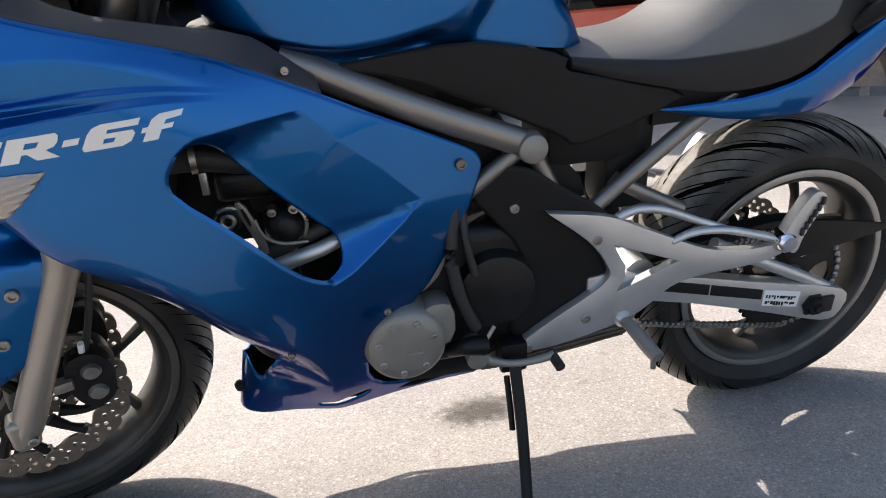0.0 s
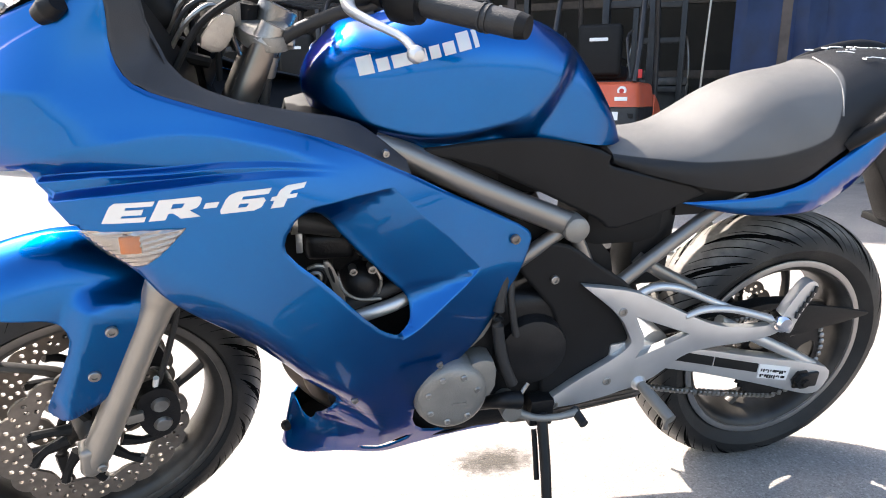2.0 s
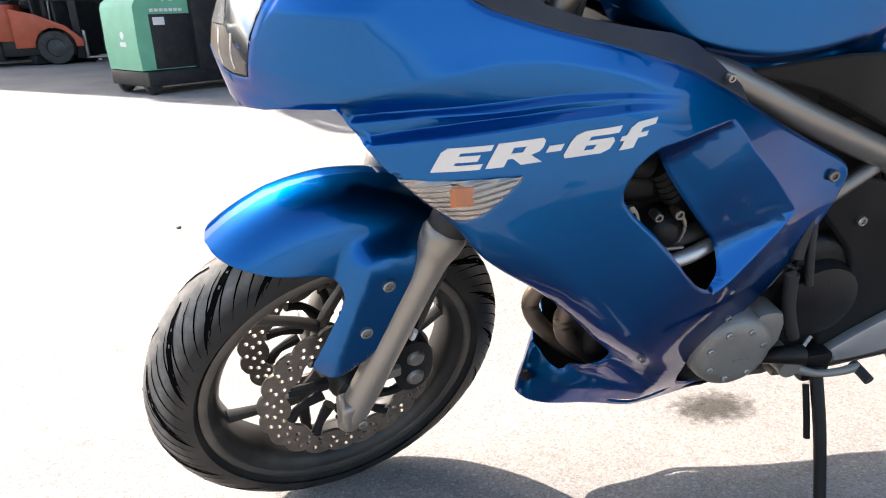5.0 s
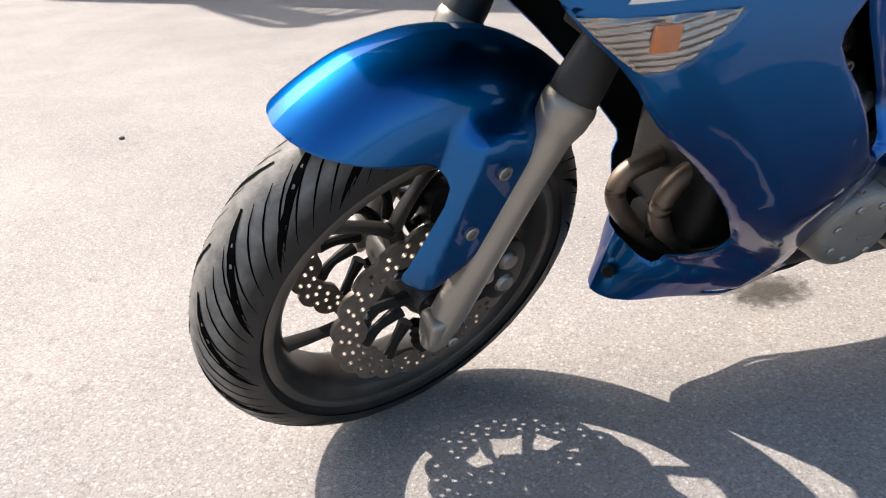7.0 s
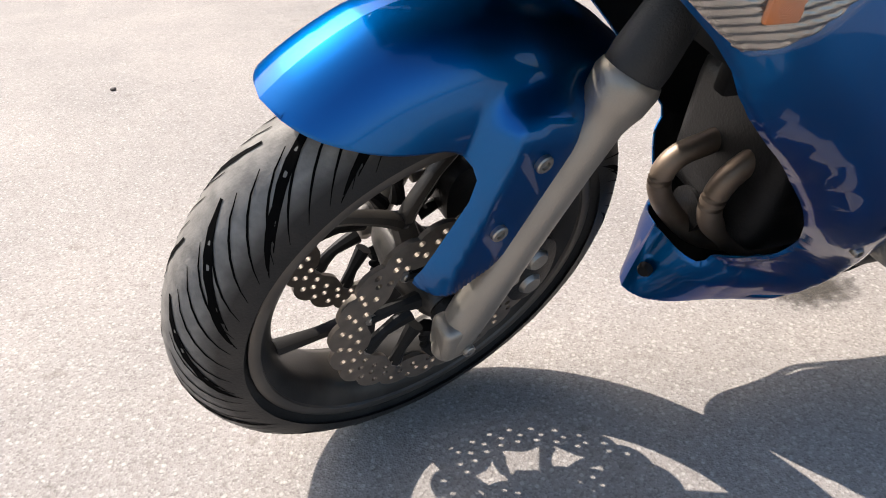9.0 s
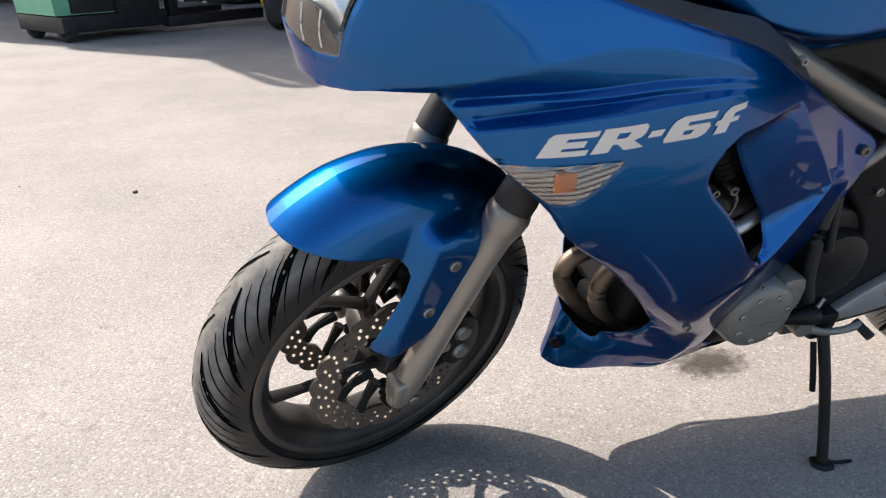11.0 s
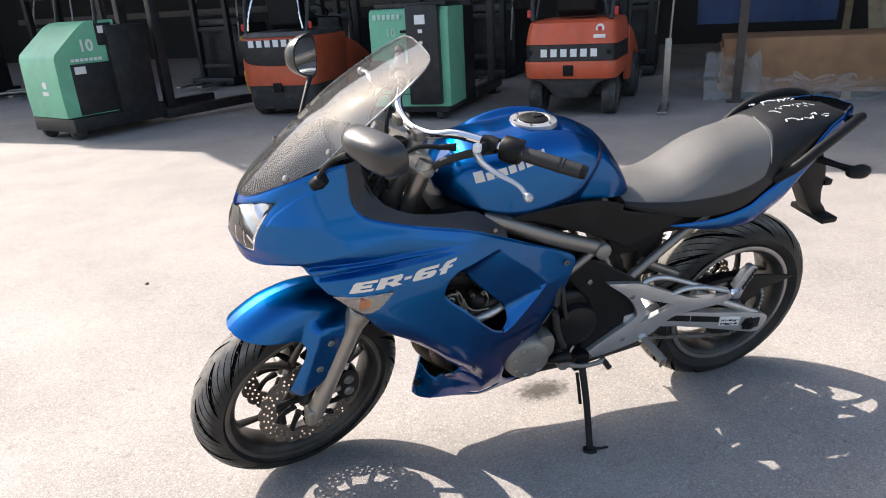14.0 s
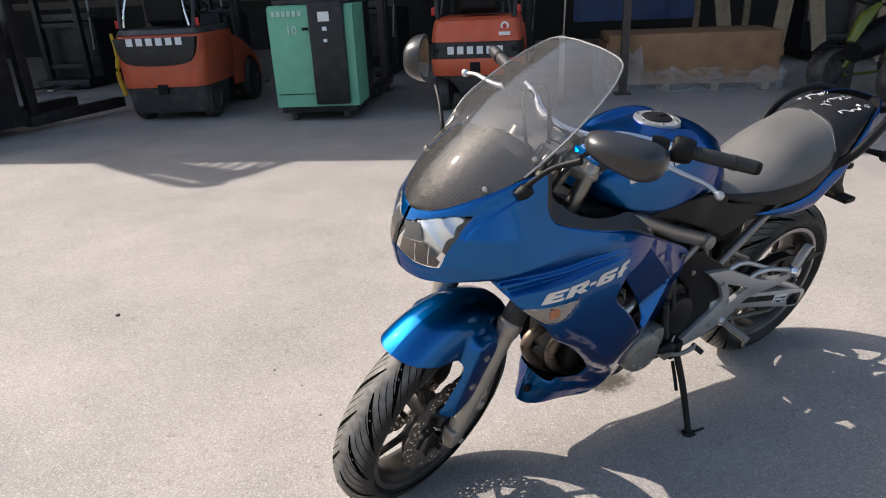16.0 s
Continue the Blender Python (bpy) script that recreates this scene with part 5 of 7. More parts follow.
for x, z, m, r in ((0.027, 0.648, DISC_STEEL, 0.0085), (-0.104, 0.434, STEEL, 0.006), (-0.255, 0.402, STEEL, 0.006), (-0.207, 0.815, STEEL, 0.0055)):
    part("screw", bolt((x, fairing_y(x, z) - 0.001 - (0.0 if m is STEEL else 0.002), z), r, 0.005), m, LEFT_FAIR, "small steel fixing screw")
part("pan_rivet", lathe([(0, -0.006), (0.008, -0.005), (0.011, 0.0), (0.011, 0.006)], 16), DARK, LEFT_FAIR, "black push rivet", at=pose(-0.369, -0.027, 0.228, 0, 0, -55))


def slanted_block(x, z, w, h, rise, skin, lift=0.0018, slant=0.35):
    """A flat slanted block of a decal, laid on a skin."""
    bm = bmesh.new()
    cols = 8
    rows_ = [[None] * 5 for _ in range(cols + 1)]
    for i in range(cols + 1):
        for j in range(5):
            px = x + w * i / cols + slant * h * j / 4
            pz = z + h * j / 4 + rise * (px - x)
            rows_[i][j] = bm.verts.new((px, skin(px, pz) - lift, pz))
    for i in range(cols):
        for j in range(4):
            bm.faces.new((rows_[i][j], rows_[i + 1][j], rows_[i + 1][j + 1], rows_[i][j + 1]))
    return bm


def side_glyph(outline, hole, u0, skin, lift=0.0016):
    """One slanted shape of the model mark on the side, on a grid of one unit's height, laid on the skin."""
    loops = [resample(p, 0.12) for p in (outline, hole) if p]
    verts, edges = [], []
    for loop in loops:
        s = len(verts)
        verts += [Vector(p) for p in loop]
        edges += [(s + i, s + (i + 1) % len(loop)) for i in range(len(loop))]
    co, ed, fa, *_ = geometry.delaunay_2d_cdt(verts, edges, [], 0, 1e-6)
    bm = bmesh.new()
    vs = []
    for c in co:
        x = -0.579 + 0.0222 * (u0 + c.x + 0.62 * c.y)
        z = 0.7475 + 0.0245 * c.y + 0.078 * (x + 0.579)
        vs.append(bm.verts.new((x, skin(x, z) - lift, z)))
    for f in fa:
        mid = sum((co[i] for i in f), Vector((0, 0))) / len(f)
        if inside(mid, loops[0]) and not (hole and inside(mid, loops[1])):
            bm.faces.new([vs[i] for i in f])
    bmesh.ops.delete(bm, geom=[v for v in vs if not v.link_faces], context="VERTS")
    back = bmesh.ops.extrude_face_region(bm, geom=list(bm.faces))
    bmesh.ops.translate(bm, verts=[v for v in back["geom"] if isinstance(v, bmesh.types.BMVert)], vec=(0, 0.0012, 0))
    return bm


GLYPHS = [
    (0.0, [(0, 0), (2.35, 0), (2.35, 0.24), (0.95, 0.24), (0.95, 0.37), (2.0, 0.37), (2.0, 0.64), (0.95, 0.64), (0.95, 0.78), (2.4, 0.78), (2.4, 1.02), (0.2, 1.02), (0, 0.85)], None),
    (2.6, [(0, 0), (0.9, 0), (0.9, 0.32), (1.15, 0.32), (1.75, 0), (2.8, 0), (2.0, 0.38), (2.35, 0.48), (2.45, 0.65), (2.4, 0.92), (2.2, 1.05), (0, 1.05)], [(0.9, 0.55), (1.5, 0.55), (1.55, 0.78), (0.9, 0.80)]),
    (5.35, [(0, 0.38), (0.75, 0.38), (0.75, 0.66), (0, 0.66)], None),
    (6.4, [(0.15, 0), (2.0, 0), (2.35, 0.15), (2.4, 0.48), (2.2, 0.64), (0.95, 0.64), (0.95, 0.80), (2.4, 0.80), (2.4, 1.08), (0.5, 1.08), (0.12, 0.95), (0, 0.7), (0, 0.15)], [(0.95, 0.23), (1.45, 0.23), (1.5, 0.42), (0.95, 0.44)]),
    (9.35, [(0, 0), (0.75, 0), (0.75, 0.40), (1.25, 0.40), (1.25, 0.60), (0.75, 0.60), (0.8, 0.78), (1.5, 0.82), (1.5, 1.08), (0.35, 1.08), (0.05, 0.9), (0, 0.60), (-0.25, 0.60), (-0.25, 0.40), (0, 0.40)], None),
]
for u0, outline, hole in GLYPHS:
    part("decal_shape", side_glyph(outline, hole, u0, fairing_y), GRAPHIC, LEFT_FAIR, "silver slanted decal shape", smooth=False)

# --- turn signals in the fairing ---
SIGNAL = [(-0.612, 0.732), (-0.560, 0.738), (-0.520, 0.741), (-0.478, 0.741), (-0.505, 0.712), (-0.530, 0.692), (-0.549, 0.683), (-0.575, 0.700)]
for side in (-1, 1):
    def signal_y(x, z):
        return fairing_y(x, z) - 0.004 - 0.0010 * math.sin((z * 0.95 - x * 0.25) * 900)

    def signal_front(x, z):
        return fairing_y(x, z) - 0.013

    bm = shell(rounded(SIGNAL, 1, keep=(0, 3, 6)), signal_y, (), 0.0026, 0.004, 0.003)
    if side > 0:
        mirror_cowl(bm)
    sig = part("turn_signal", bm, SIGNAL_BACK, BIKE, "clear ribbed turn signal with amber bulb")
    bm = shell(rounded(SIGNAL, 1, keep=(0, 3, 6)), lambda x, z: fairing_y(x, z) - 0.013, (), 0.007, 0.002, 0.006, lined=False)
    if side > 0:
        mirror_cowl(bm)
    part("lens", bm, LENS_RIBBED, sig, "clear ribbed lens")
    bm = box((0.026, 0.006, 0.024), (-0.546, fairing_y(-0.546, 0.722) - 0.005, 0.722), 0.003)
    if side > 0:
        mirror_cowl(bm)
    part("amber_bulb", bm, AMBER, sig, "amber bulb")

# --- headlight ---
LAMP = [(-0.7967, 0.9), (-0.786, 0.9105), (-0.77, 0.921), (-0.741, 0.9365), (-0.708, 0.9425), (-0.728, 0.9215), (-0.748, 0.8925), (-0.76, 0.8645), (-0.768, 0.8235), (-0.787, 0.82), (-0.803, 0.823), (-0.8135, 0.834), (-0.8169, 0.8415), (-0.814, 0.855), (-0.8107, 0.87), (-0.8037, 0.885)]
LAMP_KEEP = [0, 4, 8, 12, 13, 14, 15]
bm = bmesh.new()
for side in (-1, 1):
    half = shell(rounded(LAMP, 1, keep=LAMP_KEEP), lambda x, z: -half_width(x, z) + 0.001, (), 0.010, 0.003, 0.003, (), lambda x, z: x - nose_x(z) < 0.006, nose_warp, nose_unwarp, lined=False)
    if side > 0:
        mirror_cowl(half)
    tmp = bpy.data.meshes.new("lens_half")
    half.to_mesh(tmp)
    half.free()
    bm.from_mesh(tmp)
HEADLIGHT = part("headlight", bm, LENS_CLEAR, BIKE, "clear wedge-shaped twin headlight")
part("lamp_housing", box((0.05, 0.20, 0.12), (-0.685, -0.031, 0.878), 0.02), DARK, HEADLIGHT)
for side in (-1, 1):
    # the bright faceted outer chamber, the smoked floor below it and the dark web in the middle
    bm = shell([(-0.783, 0.909), (-0.768, 0.919), (-0.741, 0.933), (-0.714, 0.939), (-0.732, 0.916), (-0.748, 0.891), (-0.760, 0.865), (-0.766, 0.842), (-0.777, 0.855), (-0.788, 0.874)], lambda x, z: -half_width(x, z) + 0.013 + 0.008 * abs(math.sin(x * 95 + z * 40)), (), 0.007, 0.002, 0.002)
    if side > 0:
        mirror_cowl(bm)
    part("outer_chamber", bm, REFLECTOR, HEADLIGHT, "bright faceted reflector")
    bm = shell([(-0.789, 0.873), (-0.778, 0.854), (-0.767, 0.840), (-0.769, 0.825), (-0.787, 0.8215), (-0.802, 0.825), (-0.8125, 0.835), (-0.814, 0.842), (-0.8085, 0.868)], lambda x, z: -half_width(x, z) + 0.006, (), 0.008, 0.002, 0.002, (), lambda x, z: True, nose_warp, nose_unwarp)
    if side > 0:
        mirror_cowl(bm)
    floor_ = part("lamp_mask", bm, SMOKED, HEADLIGHT, "smoked inner mask")
    for dx in (0.0, 0.016):
        rib = tube([(-0.797 + dx, -half_width(-0.797 + dx, 0.868) + 0.006, 0.868), (-0.800 + dx, -half_width(-0.800 + dx, 0.845) + 0.005, 0.845), (-0.798 + dx, -half_width(-0.798 + dx, 0.828) + 0.005, 0.828)], 0.0011, 6, 4)
        part("mask_rib", rib if side < 0 else mirror_cowl(rib), REFLECTOR, floor_, "bright thin rib")
    bm = shell([(-0.7965, 0.900), (-0.784, 0.908), (-0.789, 0.875), (-0.8085, 0.869), (-0.8035, 0.880)], lambda x, z: -half_width(x, z) + 0.006, (), 0.008, 0.002, 0.002, (), lambda x, z: True, nose_warp, nose_unwarp)
    if side > 0:
        mirror_cowl(bm)
    part("lamp_web", bm, LAMP_WEB, HEADLIGHT, "dark grey web between the lamps")


# --- windscreen ---
def screen_material():
    """Smoked clear polycarbonate; the foot carries a print of small black dots that thins out upwards."""
    m = bpy.data.materials.new("windscreen_with_dot_print")
    m.use_nodes = True
    n, l = m.node_tree.nodes, m.node_tree.links
    p = n["Principled BSDF"]
    p.inputs["Base Color"].default_value = (0.006, 0.006, 0.006, 1)
    p.inputs["Roughness"].default_value = 0.55
    p.inputs["IOR"].default_value = 1.2
    clear = n.new("ShaderNodeBsdfTransparent")
    clear.inputs["Color"].default_value = (0.66, 0.66, 0.67, 1)
    film_ = n.new("ShaderNodeBsdfDiffuse")
    film_.inputs["Color"].default_value = (0.62, 0.61, 0.59, 1)
    hazy = n.new("ShaderNodeMixShader")
    hazy.inputs["Fac"].default_value = 0.08
    l.new(clear.outputs[0], hazy.inputs[1])
    l.new(film_.outputs[0], hazy.inputs[2])
    fres = n.new("ShaderNodeFresnel")
    fres.inputs["IOR"].default_value = 1.6
    shine = n.new("ShaderNodeBsdfGlossy")
    shine.inputs["Roughness"].default_value = 0.03
    pane = n.new("ShaderNodeMixShader")
    l.new(fres.outputs[0], pane.inputs["Fac"])
    l.new(hazy.outputs[0], pane.inputs[1])
    l.new(shine.outputs[0], pane.inputs[2])
    uv = n.new("ShaderNodeTexCoord")
    sc = n.new("ShaderNodeMapping")
    sc.inputs["Scale"].default_value = (74.0, 108.0, 1.0)
    l.new(uv.outputs["UV"], sc.inputs["Vector"])
    v = n.new("ShaderNodeTexVoronoi")
    v.voronoi_dimensions = "2D"
    v.inputs["Scale"].default_value, v.inputs["Randomness"].default_value = 1.0, 0.0
    l.new(sc.outputs["Vector"], v.inputs["Vector"])
    sep = n.new("ShaderNodeSeparateXYZ")
    l.new(uv.outputs["UV"], sep.inputs["Vector"])
    size = n.new("ShaderNodeMapRange")
    size.inputs["From Min"].default_value, size.inputs["From Max"].default_value = 0.0, 0.40
    size.inputs["To Min"].default_value, size.inputs["To Max"].default_value = 0.56, 0.10
    l.new(sep.outputs["Y"], size.inputs["Value"])
    low = n.new("ShaderNodeMath")
    low.operation = "LESS_THAN"
    low.inputs[1].default_value = 0.39
    l.new(sep.outputs["Y"], low.inputs[0])
    dot = n.new("ShaderNodeMath")
    dot.operation = "LESS_THAN"
    l.new(v.outputs["Distance"], dot.inputs[0])
    l.new(size.outputs["Result"], dot.inputs[1])
    both = n.new("ShaderNodeMath")
    both.operation = "MULTIPLY"
    l.new(dot.outputs[0], both.inputs[0])
    l.new(low.outputs[0], both.inputs[1])
    printed = n.new("ShaderNodeMixShader")
    l.new(both.outputs[0], printed.inputs["Fac"])
    l.new(pane.outputs[0], printed.inputs[1])
    l.new(p.outputs[0], printed.inputs[2])
    l.new(printed.outputs[0], n["Material Output"].inputs["Surface"])
    return m


SCREEN_RIM = [(0, -0.7835, 0.004, 0.928), (0.02, -0.7785, 0.03, 0.931), (0.06, -0.767, 0.056, 0.937), (0.12, -0.742, 0.086, 0.953), (0.2, -0.703, 0.115, 0.976), (0.28, -0.664, 0.137, 0.996), (0.42, -0.6, 0.16, 1.03), (0.55, -0.5458, 0.174, 1.0852), (0.75, -0.4572, 0.166, 1.1475), (0.88, -0.3984, 0.148, 1.1868), (0.95, -0.3669, 0.13, 1.2082), (0.985, -0.352, 0.11, 1.2203), (1, -0.3469, 0.084, 1.2273)]


def screen_point(s, q):
    """s from foot to top, q from -1 (left rim) to 1."""
    rim = [curve(s, *[(p[0], p[k]) for p in SCREEN_RIM]) for k in (1, 2, 3)]
    bulge = 0.030 * math.sin(math.pi * s)
    mid = Vector((-0.785 + 0.435 * s - 0.6 * bulge, -0.031, 0.929 + 0.303 * s + 0.8 * bulge))
    side = Vector((rim[0], -0.031, rim[2]))
    p = mid.lerp(side, abs(q) ** 2.1)
    return p + Vector((0, rim[1] * q, 0))


bm = bmesh.new()
ns, nq = 56, 36
uvl = bm.loops.layers.uv.new("screen")
grid = [[bm.verts.new(screen_point(i / ns, 2 * j / nq - 1)) for j in range(nq + 1)] for i in range(ns + 1)]
for i in range(ns):
    for j in range(nq):
        f = bm.faces.new((grid[i][j], grid[i + 1][j], grid[i + 1][j + 1], grid[i][j + 1]))
        for loop, (a, b) in zip(f.loops, ((i, j), (i + 1, j), (i + 1, j + 1), (i, j + 1))):
            loop[uvl].uv = (0.5 + grid[a][b].co.y / 0.38 * 1.0, a / ns)
WINDSCREEN = part("windscreen", bm, screen_material(), BIKE, "clear smoked windscreen with black dot print at its foot")
inner = bmesh.new()
grid = [[inner.verts.new(screen_point(0.06 + 0.40 * i / 14, (2 * j / 16 - 1) * 0.86) + Vector((0.030, 0, -0.024 - 0.03 * i / 14))) for j in range(17)] for i in range(15)]
for i in range(14):
    for j in range(16):
        inner.faces.new((grid[i][j], grid[i + 1][j], grid[i + 1][j + 1], grid[i][j + 1]))
part("inner_cowl", inner, DARK, BIKE, "black inner cowl below the screen")
rim_run = [screen_point(s, -1) for s in (0.40, 0.55, 0.7, 0.82, 0.92, 0.985)] + [screen_point(1.0, q) for q in (-0.6, 0.0, 0.6)] + [screen_point(s, 1) for s in (0.985, 0.92, 0.82, 0.7, 0.55, 0.40)]
part("screen_edge", tube(rim_run, 0.0022, 6, 5), glass_mat("screen_rim", (0.25, 0.25, 0.25), 0.2, 0.7), WINDSCREEN)
for side in (-1, 1):
    for s in (0.255, 0.465):
        p = screen_point(s, side * 0.92)
        part("screen_screw", lathe([(0, -0.006), (0.004, -0.006), (0.007, -0.003), (0.008, 0.004)], 14), STEEL, WINDSCREEN, at=Matrix.Translation(p) @ pose(0, 0, 0, -35, 0, side * 55 if side > 0 else -55) @ Matrix.Rotation(0 if side < 0 else math.pi, 4, "Z"))


# --- mirrors ---
def rear_mirror(side):
    bm = bmesh.new()
    n, m = 20, 28
    rows_ = []
    for i in range(n + 1):
        a = math.pi / 2 * i / n
        depth = -0.050 * math.sin(a)
        k = max(math.cos(a), 0.0) ** 0.55
        ring = []
        for j in range(m):
            t = 2 * math.pi * j / m
            ct, st_ = math.cos(t), math.sin(t)
            w = 0.080 * math.copysign(abs(ct) ** 0.62, ct)
            hgt = 0.040 * math.copysign(abs(st_) ** 0.78, st_) * (1.0 + 0.28 * w / 0.080)
            ring.append(bm.verts.new((w * k, depth, hgt * k)) if k > 1e-4 else None)
        rows_.append(ring)
    tip = bm.verts.new((0, -0.050, 0))
    for i in range(n):
        for j in range(m):
            q = [rows_[i][j], rows_[i][(j + 1) % m], rows_[i + 1][(j + 1) % m] or tip, rows_[i + 1][j] or tip]
            q = list(dict.fromkeys(q))
            if len(q) > 2:
                bm.faces.new(q)
    face = bm.faces.new(rows_[0])
    bmesh.ops.inset_region(bm, faces=[face], thickness=0.006, depth=-0.003)
    if side < 0:
        place = pose(-0.513, -0.345, 1.124, 6, 9, -58) @ Matrix.Diagonal((0.97, 1, 0.84, 1))
    else:
        place = Matrix.Diagonal((1, -1, 1, 1)) @ pose(-0.560, -0.320, 1.130, 6, 9, -44) @ Matrix.Diagonal((0.60, 1.0, 1.35, 1))
    mr = part("mirror", bm, MIRROR_BACK, BIKE, "dark grey teardrop mirror on a black stalk", at=place)
    glass = bmesh.new()
    ring = [glass.verts.new((0.073 * math.copysign(abs(math.cos(t)) ** 0.62, math.cos(t)), 0.0005, 0.0345 * math.copysign(abs(math.sin(t)) ** 0.78, math.sin(t)) * (1 + 0.28 * math.cos(t)))) for t in (2 * math.pi * j / 32 for j in range(32))]
    glass.faces.new(ring)
    part("mirror_glass", glass, MIRROR_GLASS, mr, "mirror glass", at=place)
    foot_y, tip_y = (-0.194, -0.285) if side < 0 else (0.128, 0.262)
    part("stalk", tube([(-0.612, foot_y, 1.004), (-0.605, foot_y + side * 0.019, 1.030), (-0.585, (foot_y + tip_y) / 2, 1.062), (-0.560, tip_y, 1.090)], [0.008, 0.0055, 0.0055, 0.008], 12, 5), BLACK_PLASTIC, mr)
    part("stalk_foot", tube([(-0.627, foot_y + side * -0.006, 0.988), (-0.612, foot_y, 0.998), (-0.600, foot_y + side * 0.008, 1.006)], [0.013, 0.018, 0.012], 14, 5, squash=0.9), BLACK_PLASTIC, mr)


rear_mirror(-1)
rear_mirror(1)


# --- fuel tank ---
def tank_half(x, f):
    """Half section of the tank at x: f from 0 (foot) to 1 (crest)."""
    top = bend(x, (-0.315, 0.901), (-0.30, 0.931), (-0.25, 0.981), (-0.20, 0.996), (-0.16, 1.013), (-0.10, 1.028), (-0.04, 1.031), (0.03, 1.020), (0.07, 1.001), (0.10, 0.983), (0.14, 0.961), (0.18, 0.918), (0.21, 0.876), (0.23, 0.838), (0.245, 0.796))
    foot = bend(x, (-0.315, 0.875), (-0.30, 0.850), (-0.25, 0.822), (-0.13, 0.806), (0.0, 0.812), (0.06, 0.815), (0.20, 0.793), (0.245, 0.79))
    wide = bend(x, (-0.315, 0.045), (-0.30, 0.085), (-0.27, 0.118), (-0.22, 0.143), (-0.15, 0.158), (-0.08, 0.162), (0.0, 0.158), (0.06, 0.145), (0.12, 0.132), (0.18, 0.118), (0.22, 0.102), (0.245, 0.085))
    fold = bend(x, (-0.315, 0.885), (-0.27, 0.862), (-0.20, 0.842), (-0.12, 0.834), (-0.03, 0.848), (0.03, 0.872), (0.07, 0.912), (0.095, 0.950), (0.12, 0.99), (0.15, 1.05))
    a = math.pi / 2 * f
    z = foot + (top - foot) * math.sin(a) ** 0.9
    t = (z - foot) / (top - foot)
    w = wide * max(0.0, 1 - t ** 5.5) ** 0.5
    k = (fold - z) / (0.026 + 0.055 * ease((x + 0.03) / 0.09))
    w -= min(w * 0.4, 0.030 * ease(k)) if k > 0 else 0.0
    # the hollow round the filler
    z -= 0.024 * ease((0.098 - w) / 0.03) * ease((x + 0.24) / 0.14) * ease((0.10 - x) / 0.09) * ease((t - 0.8) / 0.1)
    return w, z


bm = bmesh.new()
nx, nf = 140, 90
cols = []
for i in range(nx + 1):
    x = -0.315 + 0.56 * i / nx
    half = [tank_half(x, j / nf) for j in range(nf + 1)]
    half[-1] = (0.0, half[-1][1])
    cols.append([bm.verts.new((x, -w, z)) for w, z in half] + [bm.verts.new((x, w, z)) for w, z in half[-2::-1]])
for a, b in zip(cols, cols[1:]):
    for j in range(len(a) - 1):
        bm.faces.new((a[j], b[j], b[j + 1], a[j + 1]))
bm.faces.new(cols[0])
bm.faces.new(cols[-1][::-1])
TANK = part("fuel_tank", bm, BLUE, BIKE, "glossy metallic blue fuel tank")


def tank_y(x, z):
    lo, hi = 0.0, 1.0
    for _ in range(24):
        mid = (lo + hi) / 2
        lo, hi = (mid, hi) if tank_half(x, mid)[1] < z else (lo, mid)
    return -tank_half(x, lo)[0]


# the maker's name reduced to plain slanted blocks
off = 0.0
for w, h in ((0.022, 0.026), (0.017, 0.018), (0.027, 0.018), (0.017, 0.018), (0.015, 0.018), (0.017, 0.018), (0.019, 0.026), (0.007, 0.025)):
    part("decal_block", slanted_block(-0.237 + off, 0.915 + 0.27 * off, w, h, 0.27, tank_y, 0.0013, -0.22), GRAPHIC, TANK, "silver block decal")
    off += w + 0.0048

CAP = part("filler_cap", lathe([(0, -0.008), (0.036, -0.008), (0.039, -0.004), (0.042, -0.007), (0.060, -0.005), (0.063, 0.010)], 48), SILVER, TANK, "brushed alloy filler cap with black centre", at=Matrix.Translation((-0.034, 0, 1.004)) @ pose(0, 0, 0, -90, 0, 0))
part("cap_centre", lathe([(0, -0.013), (0.029, -0.013), (0.038, -0.009), (0.038, -0.005)], 32), BLACK_PLASTIC, CAP, at=Matrix.Translation((-0.034, 0, 1.004)) @ pose(0, 0, 0, -90, 0, 0))
part("key_flap", box((0.030, 0.022, 0.004), (-0.024, 0, 1.0185), 0.002), BLACK_PLASTIC, CAP)
for k in range(6):
    a = 2 * math.pi * k / 6
    part("cap_screw", lathe([(0, -0.003), (0.003, -0.003), (0.004, 0.002)], 8), STEEL, CAP, at=Matrix.Translation((-0.034 + 0.051 * math.cos(a), 0.051 * math.sin(a), 1.0105)) @ pose(0, 0, 0, -90, 0, 0))


